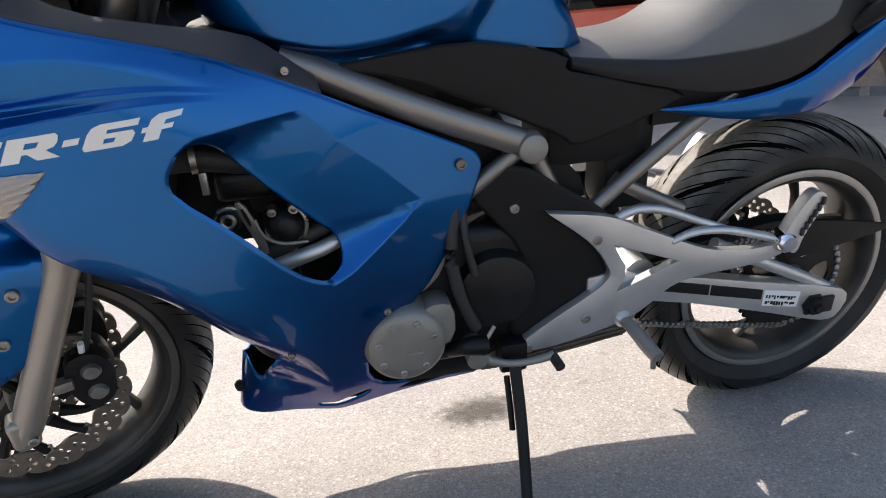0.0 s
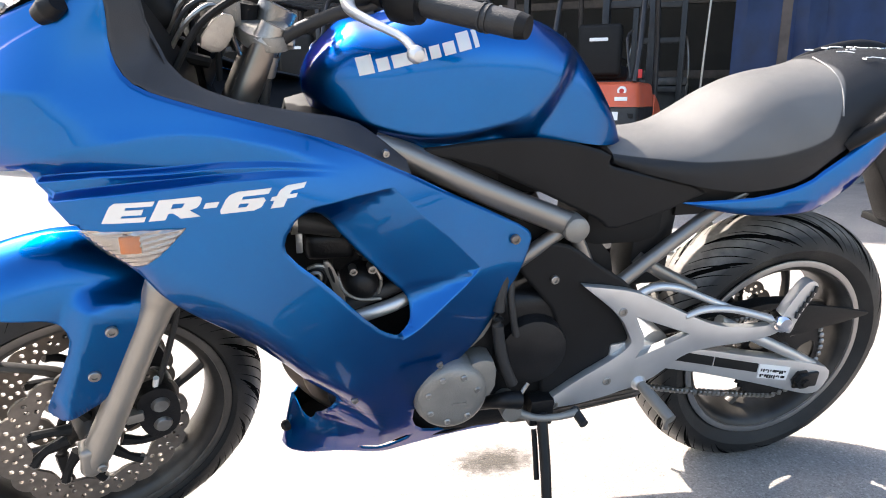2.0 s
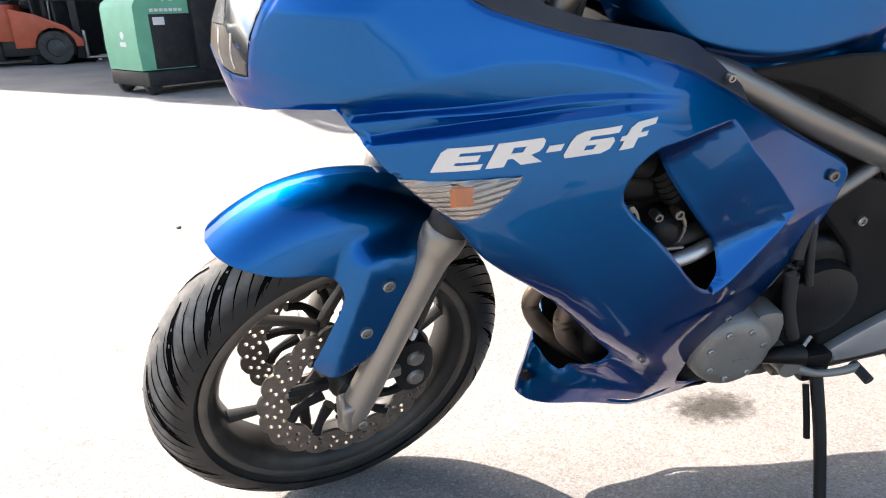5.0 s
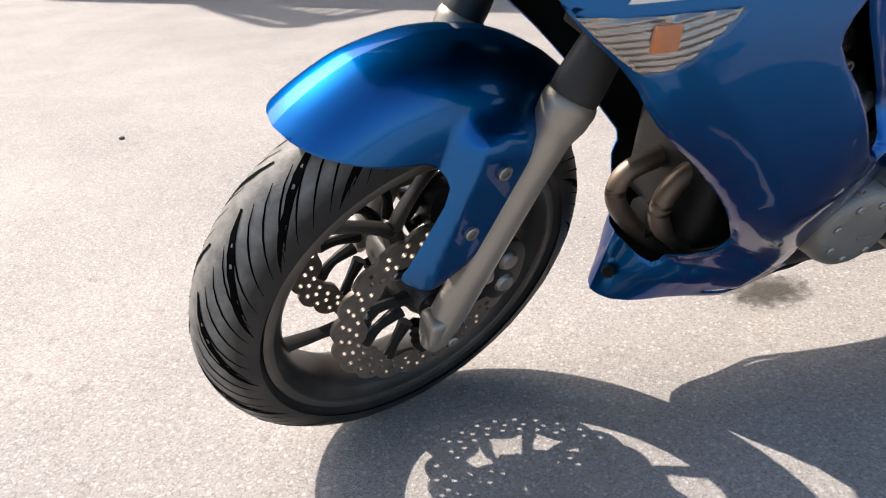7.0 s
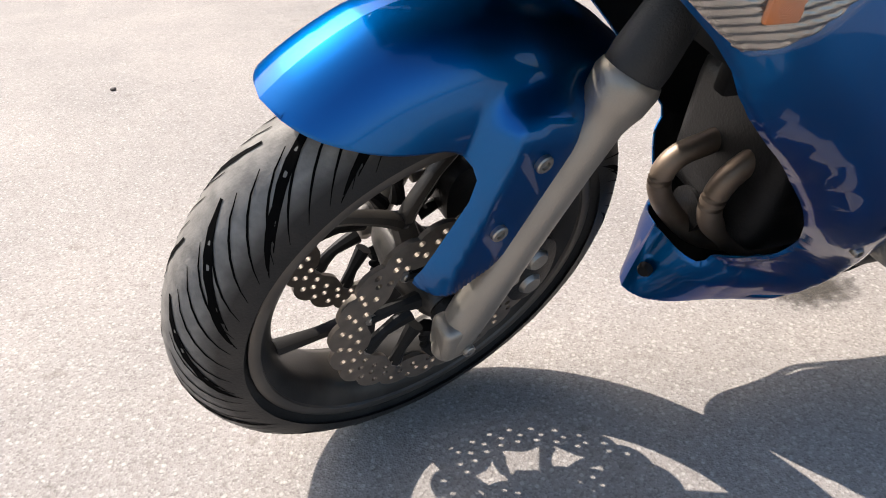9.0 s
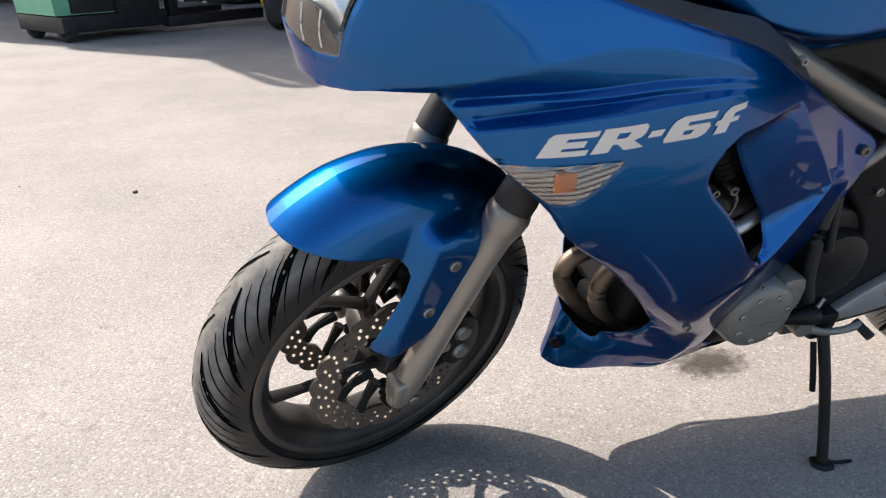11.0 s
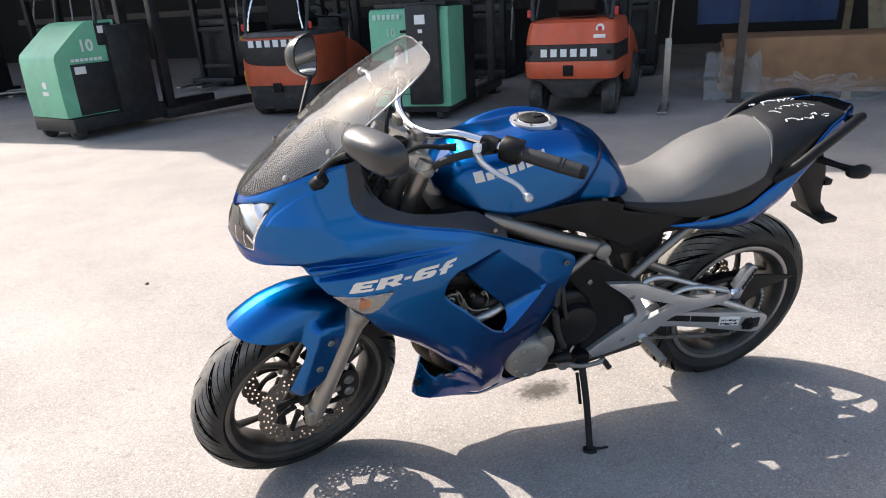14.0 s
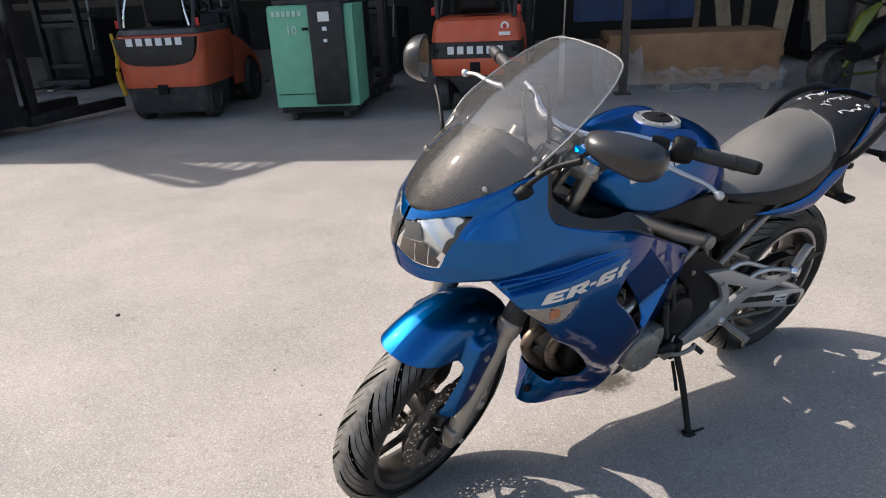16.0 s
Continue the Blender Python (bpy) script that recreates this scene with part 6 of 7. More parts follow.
# --- seat ---
def seat_half(x, f):
    top = bend(x, (0.165, 0.788), (0.20, 0.794), (0.24, 0.797), (0.29, 0.800), (0.34, 0.806), (0.38, 0.819), (0.42, 0.843), (0.47, 0.876), (0.52, 0.900), (0.57, 0.914), (0.62, 0.922), (0.66, 0.932), (0.71, 0.949), (0.78, 0.960), (0.85, 0.960), (0.93, 0.950), (0.98, 0.930))
    foot = bend(x, (0.165, 0.785), (0.20, 0.768), (0.30, 0.743), (0.42, 0.720), (0.50, 0.720), (0.58, 0.738), (0.65, 0.783), (0.72, 0.828), (0.785, 0.876), (0.83, 0.905), (0.90, 0.920), (0.98, 0.915))
    wide = bend(x, (0.165, 0.085), (0.20, 0.100), (0.25, 0.118), (0.33, 0.132), (0.42, 0.142), (0.52, 0.150), (0.60, 0.150), (0.70, 0.138), (0.80, 0.118), (0.90, 0.090), (0.98, 0.06))
    a = math.pi / 2 * f
    z = foot + (top - foot) * math.sin(a) ** 0.95
    t = (z - foot) / (top - foot)
    return wide * max(0.0, 1 - t ** 2.6) ** 0.42 * (0.96 + 0.04 * math.sin(math.pi * min(1, t * 1.3))), z


def seat_material():
    """Black vinyl; the rider's pad is covered in paler, dusty, coarser cloth up to a clean seam."""
    m = mat("seat_cover", (0.012, 0.012, 0.0125), 0.5, 0, 0.15, 40, 0.5, 900, ior=1.35)
    n, l = m.node_tree.nodes, m.node_tree.links
    p = n["Principled BSDF"]
    at = n.new("ShaderNodeAttribute")
    at.attribute_name = "pad"
    edge = n.new("ShaderNodeMapRange")
    edge.interpolation_type = "SMOOTHSTEP"
    edge.inputs["From Min"].default_value, edge.inputs["From Max"].default_value = -0.03, 0.03
    l.new(at.outputs["Fac"], edge.inputs["Value"])
    tc = n.new("ShaderNodeTexCoord")
    nz = n.new("ShaderNodeTexNoise")
    nz.inputs["Scale"].default_value, nz.inputs["Detail"].default_value = 7.0, 9.0
    l.new(tc.outputs["Object"], nz.inputs["Vector"])
    r = ramp(n, (0.102, 0.099, 0.094), (0.130, 0.126, 0.120))
    l.new(nz.outputs["Fac"], r.inputs["Fac"])
    mx = n.new("ShaderNodeMix")
    mx.data_type = "RGBA"
    l.new(edge.outputs["Result"], mx.inputs["Factor"])
    l.new(p.inputs["Base Color"].links[0].from_socket, mx.inputs["A"])
    l.new(r.outputs["Color"], mx.inputs["B"])
    l.new(mx.outputs["Result"], p.inputs["Base Color"])
    return m


def pad_side(x, f):
    """Positive on the rider's pad, by section place x and height f."""
    low = 0.36 - 0.14 * ease((x - 0.28) / 0.25)
    rear = (0.672 - 0.14 * max(0.0, 0.75 - f) ** 1.6 - x) * 8
    return min((f - low) * 2.2, rear)


bm = bmesh.new()
pad = bm.verts.layers.float.new("pad")
nx, nf = 110, 44
cols = []
for i in range(nx + 1):
    x = 0.212 + 0.768 * i / nx
    half = [seat_half(x, j / nf) for j in range(nf + 1)]
    half[-1] = (0.0, half[-1][1])
    col = [((x, -w, z), j / nf) for j, (w, z) in enumerate(half)] + [((x, w, z), (nf - 1 - j) / nf) for j, (w, z) in enumerate(half[-2::-1])]
    row = []
    for p, f in col:
        v = bm.verts.new(p)
        v[pad] = pad_side(x, f)
        row.append(v)
    cols.append(row)
for a, b in zip(cols, cols[1:]):
    for j in range(len(a) - 1):
        bm.faces.new((a[j], b[j], b[j + 1], a[j + 1]))
bm.faces.new(cols[0])
bm.faces.new(cols[-1][::-1])
SEAT = part("seat", bm, seat_material(), BIKE, "black vinyl seat with a dusty grey rider pad")
part("seat_seam", tube([(0.668, 0.06 * 0, 0.9415), (0.664, -0.06, 0.925), (0.655, -0.105, 0.895), (0.64, -0.137, 0.855)], 0.0018, 6, 6), SEAT_GREY, SEAT)
random.seed(5)
for k in range(39):
    x = 0.72 + 0.155 * (k % 13) / 13 + random.uniform(-0.004, 0.004)
    y = -0.055 + 0.07 * (k // 13) + random.uniform(-0.012, 0.012) - 0.02
    zt = curve(x, (0.66, 0.936), (0.71, 0.951), (0.78, 0.960), (0.85, 0.960), (0.93, 0.950))
    t = abs(y) / 0.12
    bar = box((random.uniform(0.010, 0.022), 0.0028, 0.0016), (0, 0, 0), 0)
    part("scrawl_bar", bar, WHITE, SEAT, "scrawled white mark", at=pose(x, y, zt - 0.9 * y * y + 0.0012 - 0.002 * t, math.degrees(1.9 * -y) * -1, 0, random.uniform(-70, 70)))

# --- tail ---
TAIL = [(0.352, 0.692), (0.440, 0.674), (0.524, 0.664), (0.629, 0.667), (0.694, 0.686), (0.76, 0.740), (0.823, 0.802), (0.872, 0.850), (0.935, 0.897), (1.02, 0.922), (1.03, 0.945), (0.97, 0.962), (0.90, 0.953), (0.834, 0.925), (0.788, 0.876), (0.727, 0.820), (0.658, 0.772), (0.589, 0.728), (0.51, 0.706), (0.43, 0.700)]


def tail_y(x, z):
    w = curve(x, (0.35, 0.120), (0.45, 0.140), (0.6, 0.152), (0.72, 0.146), (0.83, 0.126), (0.90, 0.100), (0.97, 0.062), (1.03, 0.004))
    mid = curve(x, (0.35, 0.692), (0.52, 0.685), (0.63, 0.705), (0.72, 0.765), (0.82, 0.86), (0.9, 0.925), (1.03, 0.935))
    return -w + 3.0 * (z - mid) ** 2 + max(0.0, mid - z) * 0.35


for side in (-1, 1):
    bm = shell(rounded(TAIL, 1, keep=(0, 9, 10)), tail_y, (), 0.013, 0.004, 0.006)
    if side > 0:
        mirror_y(bm)
    part("tail_panel", bm, BLUE, BIKE, "glossy metallic blue tail panel")
bm = bmesh.new()
loops_ = []
for x, zl, zh, wl, wr in ((0.36, 0.66, 0.74, 0.095, 0.0), (0.44, 0.668, 0.75, 0.11, 0.01), (0.52, 0.674, 0.77, 0.115, 0.05), (0.63, 0.682, 0.80, 0.12, 0.12), (0.74, 0.745, 0.86, 0.10, 0.10), (0.85, 0.84, 0.92, 0.08, 0.08), (0.95, 0.905, 0.945, 0.05, 0.05)):
    loops_.append([bm.verts.new((x, y, z)) for y, z in ((-wl, zl), (wr, zl), (wr, zh), (-wl, zh))])
for a, b in zip(loops_, loops_[1:]):
    for k in range(4):
        bm.faces.new((a[k], a[(k + 1) % 4], b[(k + 1) % 4], b[k]))
bm.faces.new(loops_[0])
bm.faces.new(loops_[-1][::-1])
part("undertail", bm, BLACK_PLASTIC, BIKE, "black plastic undertail", smooth=False)
for side in (-1, 1):
    part("grab_rail", tube([(0.665, side * 0.135, 0.800), (0.705, side * 0.162, 0.845), (0.760, side * 0.168, 0.892), (0.83, side * 0.160, 0.930), (0.905, side * 0.135, 0.951), (0.955, side * 0.105, 0.945), (0.945, side * 0.075, 0.925)], [0.012, 0.014, 0.014, 0.014, 0.014, 0.012, 0.010], 12, 6, squash=1.15), BLACK_PLASTIC, BIKE, "black grab rail beside the pillion seat")
    part("rear_signal_stalk", tube([(0.905, side * 0.05, 0.800), (0.935, side * 0.10, 0.795), (0.955, side * 0.135, 0.792)], [0.012, 0.009, 0.013], 12, 4), BLACK_PLASTIC, BIKE)
    sg = part("rear_signal", lathe([(0, -0.030), (0.015, -0.028), (0.021, -0.014), (0.022, 0.0), (0.017, 0.030), (0.009, 0.044), (0, 0.046)], 20), BLACK_PLASTIC, BIKE, "black rear turn signal with clear lens", at=pose(0.965, side * 0.150, 0.792, 0, 0, 90))
    part("lens", lathe([(0, -0.012), (0.013, -0.009), (0.021, 0.002), (0.0215, 0.008)], 20), LENS_RIBBED, sg, at=pose(0.997, side * 0.150, 0.792, 0, 0, 90))
PLATE_ARM = part("plate_bracket", slab(rounded([(0.80, 0.80), (0.93, 0.83), (0.985, 0.745), (0.99, 0.64), (1.03, 0.60), (1.04, 0.575), (0.985, 0.575), (0.945, 0.63), (0.90, 0.70)], 1), -0.03, 0.03, 0.006), BLACK_PLASTIC, BIKE, "black number plate bracket under the tail")
part("bracket_foot", box((0.06, 0.14, 0.018), (1.015, 0, 0.578), 0.004), DARK, PLATE_ARM, at=None)
part("plate_lamp", box((0.03, 0.07, 0.02), (1.0, 0, 0.70), 0.005), DARK, PLATE_ARM)

# --- frame, side covers, footrest plate ---
for side in (-1, 1):
    FR = part("frame_tube", tube([(-0.215, side * 0.122, 0.819), (-0.19, side * 0.124, 0.806), (-0.16, side * 0.126, 0.792), (-0.02, side * 0.126, 0.727), (0.145, side * 0.112, 0.656)], [0.018, 0.0225, 0.0225, 0.0225, 0.022], 18, 6), FRAME_SILVER, BIKE, "silver painted steel frame tube")
    part("joint_cap", lathe([(0, -0.020), (0.018, -0.0195), (0.0225, -0.016), (0.024, -0.008), (0.024, 0.02)], 28, (0.142, -0.124, 0.657)) if side < 0 else mirror_y(lathe([(0, -0.020), (0.018, -0.0195), (0.0225, -0.016), (0.024, -0.008), (0.024, 0.02)], 28, (0.142, -0.124, 0.657))), ALLOY_RAW, FR, "round alloy joint cap")
    part("brace_tube", tube([(0.02, side * 0.116, 0.575), (0.075, side * 0.116, 0.615), (0.125, side * 0.112, 0.648)], 0.013, 12, 3), FRAME_SILVER, FR)
    part("brace_tube", tube([(0.150, side * 0.108, 0.645), (0.172, side * 0.108, 0.605), (0.20, side * 0.108, 0.55)], 0.013, 12, 3), FRAME_SILVER, FR)
    part("subframe_tube", tube([(0.245, side * 0.108, 0.520), (0.33, side * 0.108, 0.589), (0.435, side * 0.105, 0.668), (0.50, side * 0.10, 0.705)], 0.0135, 14, 4), FRAME_SILVER, BIKE, "silver subframe tube")
    part("subframe_strut", tube([(0.300, side * 0.085, 0.575), (0.337, side * 0.085, 0.552), (0.381, side * 0.085, 0.528), (0.440, side * 0.085, 0.498)], 0.014, 10, 3), FRAME_SILVER, BIKE)

SIDE_COVER = [(-0.175, 0.800), (-0.09, 0.812), (0.033, 0.824), (0.11, 0.812), (0.200, 0.788), (0.194, 0.770), (0.21, 0.762), (0.42, 0.716), (0.36, 0.690), (0.275, 0.660), (0.215, 0.645), (0.19, 0.668), (0.16, 0.682), (0.125, 0.698), (0.05, 0.735), (-0.05, 0.780)]
for side in (-1, 1):
    bm = shell(rounded(SIDE_COVER, 1), lambda x, z: -0.116 - 0.018 * ease((z - 0.67) / 0.10) * (1 - ease((x - 0.02) / 0.13)) - 0.006 * math.sin((x + 0.18) * 5), (), 0.016, 0.004, 0.006)
    if side > 0:
        mirror_y(bm)
    part("side_cover", bm, BLACK_PLASTIC, BIKE, "matte black side cover below the tank")
ENGINE_COVER = [(0.040, 0.605), (0.065, 0.626), (0.105, 0.632), (0.145, 0.622), (0.199, 0.583), (0.275, 0.536), (0.30, 0.50), (0.30, 0.40), (0.19, 0.338), (0.125, 0.292), (0.108, 0.340), (0.137, 0.43), (0.125, 0.49), (0.09, 0.530), (0.05, 0.575)]
EC = part("engine_side_cover", shell(rounded(ENGINE_COVER, 1), lambda x, z: -0.128 + 0.012 * ease((0.12 - x) / 0.08), (), 0.015, 0.004, 0.007), BLACK_PLASTIC, BIKE, "matte black engine side cover")
part("screw", bolt((0.115, -0.131, 0.560), 0.008), STEEL, EC)
FOOT_PLATE = [(0.166, 0.550), (0.270, 0.534), (0.320, 0.510), (0.405, 0.469), (0.465, 0.444), (0.535, 0.440), (0.596, 0.446), (0.612, 0.425), (0.542, 0.408), (0.455, 0.396), (0.405, 0.381), (0.371, 0.351), (0.336, 0.326), (0.245, 0.300), (0.155, 0.286), (0.108, 0.296), (0.176, 0.344), (0.261, 0.392), (0.284, 0.415), (0.284, 0.428), (0.250, 0.484)]
PLATE_HOLE = [(0.287, 0.476), (0.410, 0.428), (0.300, 0.384), (0.318, 0.422)]
for side in (-1, 1):
    bm = slab(rounded(FOOT_PLATE, 2, keep=(0,)), -0.146, -0.128, 0.005, [rounded(PLATE_HOLE, 1, keep=(0, 1, 2))], lambda x, z: -0.020 * ease((x - 0.38) / 0.2))
    if side > 0:
        mirror_y(bm)
    FP = part("footrest_plate", bm, SILVER, BIKE, "silver cast footrest plate")

    def sided(bm):
        return mirror_y(bm) if side > 0 else bm

    part("upper_limb", sided(tube([(0.285, -0.125, 0.505), (0.305, -0.128, 0.522), (0.335, -0.130, 0.530), (0.381, -0.131, 0.522), (0.444, -0.134, 0.496), (0.520, -0.146, 0.468)], [0.008, 0.009, 0.009, 0.009, 0.008, 0.007], 12, 5, squash=0.9)), SILVER, FP)
    part("middle_limb", sided(tube([(0.395, -0.142, 0.466), (0.434, -0.146, 0.481), (0.484, -0.150, 0.480), (0.53, -0.155, 0.470), (0.580, -0.160, 0.455)], [0.007, 0.009, 0.009, 0.009, 0.010], 12, 5, squash=0.8)), SILVER, FP)
    for x, z in ((0.255, 0.490), (0.245, 0.338), (0.138, 0.296)):
        part("screw", sided(bolt((x, -0.145, z), 0.009)), STEEL, FP)
    part("peg_boss", sided(lathe([(0, -0.022), (0.014, -0.021), (0.018, -0.016), (0.020, -0.004), (0.022, 0.012)], 24, (0.597, -0.164, 0.451))), CHROME, FP, "polished peg pivot")
    peg = part("pillion_peg", sided(slab(rounded([(0.596, 0.438), (0.584, 0.464), (0.618, 0.530), (0.636, 0.545), (0.656, 0.534), (0.655, 0.515), (0.626, 0.462), (0.620, 0.424)], 2), -0.178, -0.156, 0.004)), SILVER, FP, "folded silver pillion peg")
    for k in range(6):
        part("peg_ridge", sided(box((0.006, 0.006, 0.014), (0.620 + 0.0056 * k, -0.180, 0.470 + 0.011 * k), 0.002)), RUBBER_WORN, FP)
    part("rider_peg", sided(tube([(0.318, -0.150, 0.326), (0.326, -0.185, 0.316), (0.337, -0.238, 0.302)], [0.010, 0.0125, 0.0115], 12, 4)), ALLOY_RAW, BIKE, "ribbed alloy rider footpeg")
    part("peg_hinge", sided(lathe([(0, -0.016), (0.010, -0.015), (0.016, -0.008), (0.017, 0.018)], 18, (0.316, -0.140, 0.326))), SILVER, BIKE)
    part("bank_feeler", sided(tube([(0.333, -0.228, 0.312), (0.335, -0.230, 0.275)], 0.005, 8, 1)), STEEL, BIKE)

# --- swing arm ---
SWING = [(0.25, 0.425), (0.40, 0.385), (0.442, 0.384), (0.615, 0.342), (0.783, 0.307), (0.812, 0.282), (0.795, 0.238), (0.770, 0.230), (0.729, 0.240), (0.602, 0.282), (0.413, 0.337), (0.25, 0.365)]
for side in (-1, 1):
    def sided(bm):
        return mirror_y(bm) if side > 0 else bm

    SW = part("swing_arm", sided(slab(rounded(SWING, 1), -0.132, -0.100, 0.005)), SILVER, BIKE, "silver swing arm")
    for x0, x1 in ((0.398, 0.492), (0.496, 0.608)):
        z0 = curve(x0, (0.39, 0.374), (0.61, 0.318))
        z1 = curve(x1, (0.39, 0.374), (0.61, 0.318))
        part("recess", sided(slab([(x0, z0 - 0.011), (x1, z1 - 0.011), (x1, z1 + 0.0105), (x0, z0 + 0.0105)], -0.1335, -0.130, 0.0008)), DARK, SW)
    part("sticker", sided(slab([(0.612, 0.294), (0.690, 0.278), (0.693, 0.311), (0.612, 0.328)], -0.1335, -0.131, 0)), WHITE, SW, "white data sticker with small marks")
    random.seed(3)
    for k in range(22):
        mx, mz = 0.617 + 0.0062 * (k % 11), 0.316 - 0.0013 * (k % 11) - 0.013 * (k // 11)
        mw, mh = random.uniform(0.0025, 0.0055), random.uniform(0.003, 0.009)
        part("sticker_mark", sided(slab([(mx, mz - mh), (mx + mw, mz - mh), (mx + mw, mz), (mx, mz)], -0.1342, -0.133, 0)), DARK, SW)
    part("axle_nut", sided(lathe([(0, -0.022), (0.009, -0.022), (0.010, -0.016), (0.018, -0.015), (0.019, -0.004), (0.024, -0.003), (0.024, 0.004)], 6, (0.728, -0.132, 0.277))), ENGINE_BLACK, SW)
    part("adjuster_block", sided(box((0.06, 0.008, 0.036), (0.742, -0.134, 0.274), 0.003)), ENGINE_BLACK, SW)
    part("arm_brace", sided(tube([(0.50, -0.112, 0.432), (0.60, -0.114, 0.383), (0.70, -0.116, 0.335), (0.765, -0.116, 0.300)], 0.0125, 12, 4)), SILVER, SW)
part("swing_cross", tube([(0.36, -0.11, 0.39), (0.36, 0.11, 0.39)], 0.03, 14, 1), SILVER, BIKE)
part("chain_guard", slab(rounded([(0.645, 0.448), (0.76, 0.438), (0.893, 0.412), (0.905, 0.404), (0.86, 0.394), (0.80, 0.382), (0.72, 0.368), (0.665, 0.362)], 1), -0.098, -0.090, 0.002), BLACK_PLASTIC, BIKE, "matte black chain guard")
part("chain_guard_top", slab(rounded([(0.37, 0.41), (0.60, 0.452), (0.70, 0.45), (0.70, 0.436), (0.60, 0.438), (0.37, 0.395)], 1), -0.098, -0.064, 0.002), BLACK_PLASTIC, BIKE)
part("shock", tube([(0.37, 0.03, 0.41), (0.31, 0.03, 0.56)], 0.03, 16, 1), ENGINE_BLACK, BIKE)

# --- engine, exhaust, stand ---
ENG = part("engine", box((0.33, 0.24, 0.26), (0.05, 0.0, 0.40), 0.03, 3), ENGINE_BLACK, BIKE, "black twin-cylinder engine with alloy generator cover")
part("cylinder_block", box((0.20, 0.25, 0.22), (-0.13, 0, 0.52), 0.02), ENGINE_BLACK, ENG, at=None)
part("cylinder_head", box((0.17, 0.27, 0.12), (-0.20, 0, 0.66), 0.02), ENGINE_BLACK, ENG)
part("crankcase_front", box((0.13, 0.21, 0.20), (-0.225, 0, 0.40), 0.03, 3), ENGINE_BLACK, ENG)
part("oil_sump", box((0.24, 0.18, 0.08), (-0.03, 0, 0.255), 0.02), ENGINE_BLACK, ENG)
GEN = part("generator_cover", lathe([(0, -0.020), (0.040, -0.020), (0.056, -0.0185), (0.064, -0.012), (0.068, 0.0), (0.070, 0.03), (0.070, 0.06)], 48, (-0.078, -0.163, 0.362)), ALLOY_RAW, ENG, "cast alloy generator cover with bolt dimples")
for k in range(7):
    a = radians(20 + 48 * k)
    part("dimple", lathe([(0, -0.002), (0.004, -0.003), (0.006, -0.001), (0.006, 0.004)], 12, (-0.078 + 0.047 * math.cos(a), -0.183, 0.362 + 0.047 * math.sin(a))), STEEL, GEN)
part("maker_bar", box((0.026, 0.002, 0.004), (-0.066, -0.1835, 0.352), 0.0005), STEEL, GEN)
part("cover_neck", slab(rounded([(-0.10, 0.42), (-0.045, 0.43), (-0.004, 0.470), (0.004, 0.52), (-0.004, 0.55), (-0.03, 0.54), (-0.06, 0.50), (-0.11, 0.46)], 1), -0.140, -0.10, 0.008), ALLOY_RAW, ENG)
part("cover_lug", slab(rounded([(-0.03, 0.34), (0.006, 0.355), (0.006, 0.42), (-0.02, 0.43), (-0.05, 0.42)], 1), -0.168, -0.11, 0.006), ALLOY_RAW, ENG)
part("sprocket_cover", lathe([(0, -0.03), (0.045, -0.03), (0.066, -0.022), (0.074, 0.0), (0.076, 0.05)], 36, (0.085, -0.118, 0.415)), ENGINE_BLACK, ENG, "black round sprocket cover")
part("hose", tube([(0.015, -0.135, 0.58), (0.006, -0.148, 0.50), (0.02, -0.150, 0.42), (0.045, -0.150, 0.36)], 0.011, 10, 6), RUBBER_WORN, ENG)
part("hose", tube([(0.03, -0.125, 0.60), (0.03, -0.142, 0.53), (0.045, -0.147, 0.46)], 0.007, 10, 6), RUBBER_WORN, ENG)
part("clutch_arm", tube([(0.0, -0.14, 0.315), (0.03, -0.165, 0.335), (0.055, -0.165, 0.332)], [0.012, 0.016, 0.018], 12, 4), ENGINE_BLACK, ENG)
LEV = part("shift_lever", tube([(0.055, -0.160, 0.300), (0.095, -0.168, 0.288), (0.14, -0.170, 0.286), (0.178, -0.168, 0.290)], [0.010, 0.007, 0.007, 0.008], 10, 5), ALLOY_RAW, BIKE, "alloy gear shift lever with rubber toe peg")
part("toe_rubber", tube([(0.176, -0.158, 0.290), (0.181, -0.196, 0.282)], 0.009, 12, 1), RUBBER_WORN, LEV)
part("lever_pivot", tube([(0.042, -0.10, 0.31), (0.042, -0.172, 0.308)], [0.02, 0.019], 16, 1), ALLOY_RAW, LEV)
part("link_rod", tube([(0.05, -0.165, 0.33), (0.075, -0.155, 0.36)], 0.004, 8, 1), STEEL, LEV)
STAND = part("side_stand", tube([(0.112, -0.150, 0.285), (0.108, -0.205, 0.200), (0.101, -0.258, 0.105), (0.097, -0.282, 0.060)], [0.011, 0.0105, 0.010, 0.010], 12, 4), ENGINE_BLACK, BIKE, "black steel side stand swung down on the asphalt")
part("stand_foot", tube([(0.080, -0.275, 0.0545), (0.097, -0.283, 0.0548), (0.116, -0.290, 0.056)], [0.012, 0.019, 0.012], 12, 4, squash=0.32), ENGINE_BLACK, STAND)
part("stand_toe", tube([(0.103, -0.284, 0.060), (0.126, -0.292, 0.061), (0.148, -0.298, 0.067)], 0.0036, 8, 4), ENGINE_BLACK, STAND)
part("stand_bracket", box((0.05, 0.04, 0.06), (0.112, -0.135, 0.285), 0.008), ENGINE_BLACK, STAND)
part("stand_spring", tube([(0.096, -0.160, 0.255), (0.095, -0.186, 0.205), (0.094, -0.203, 0.170)], 0.0055, 8, 3), DARK, STAND)
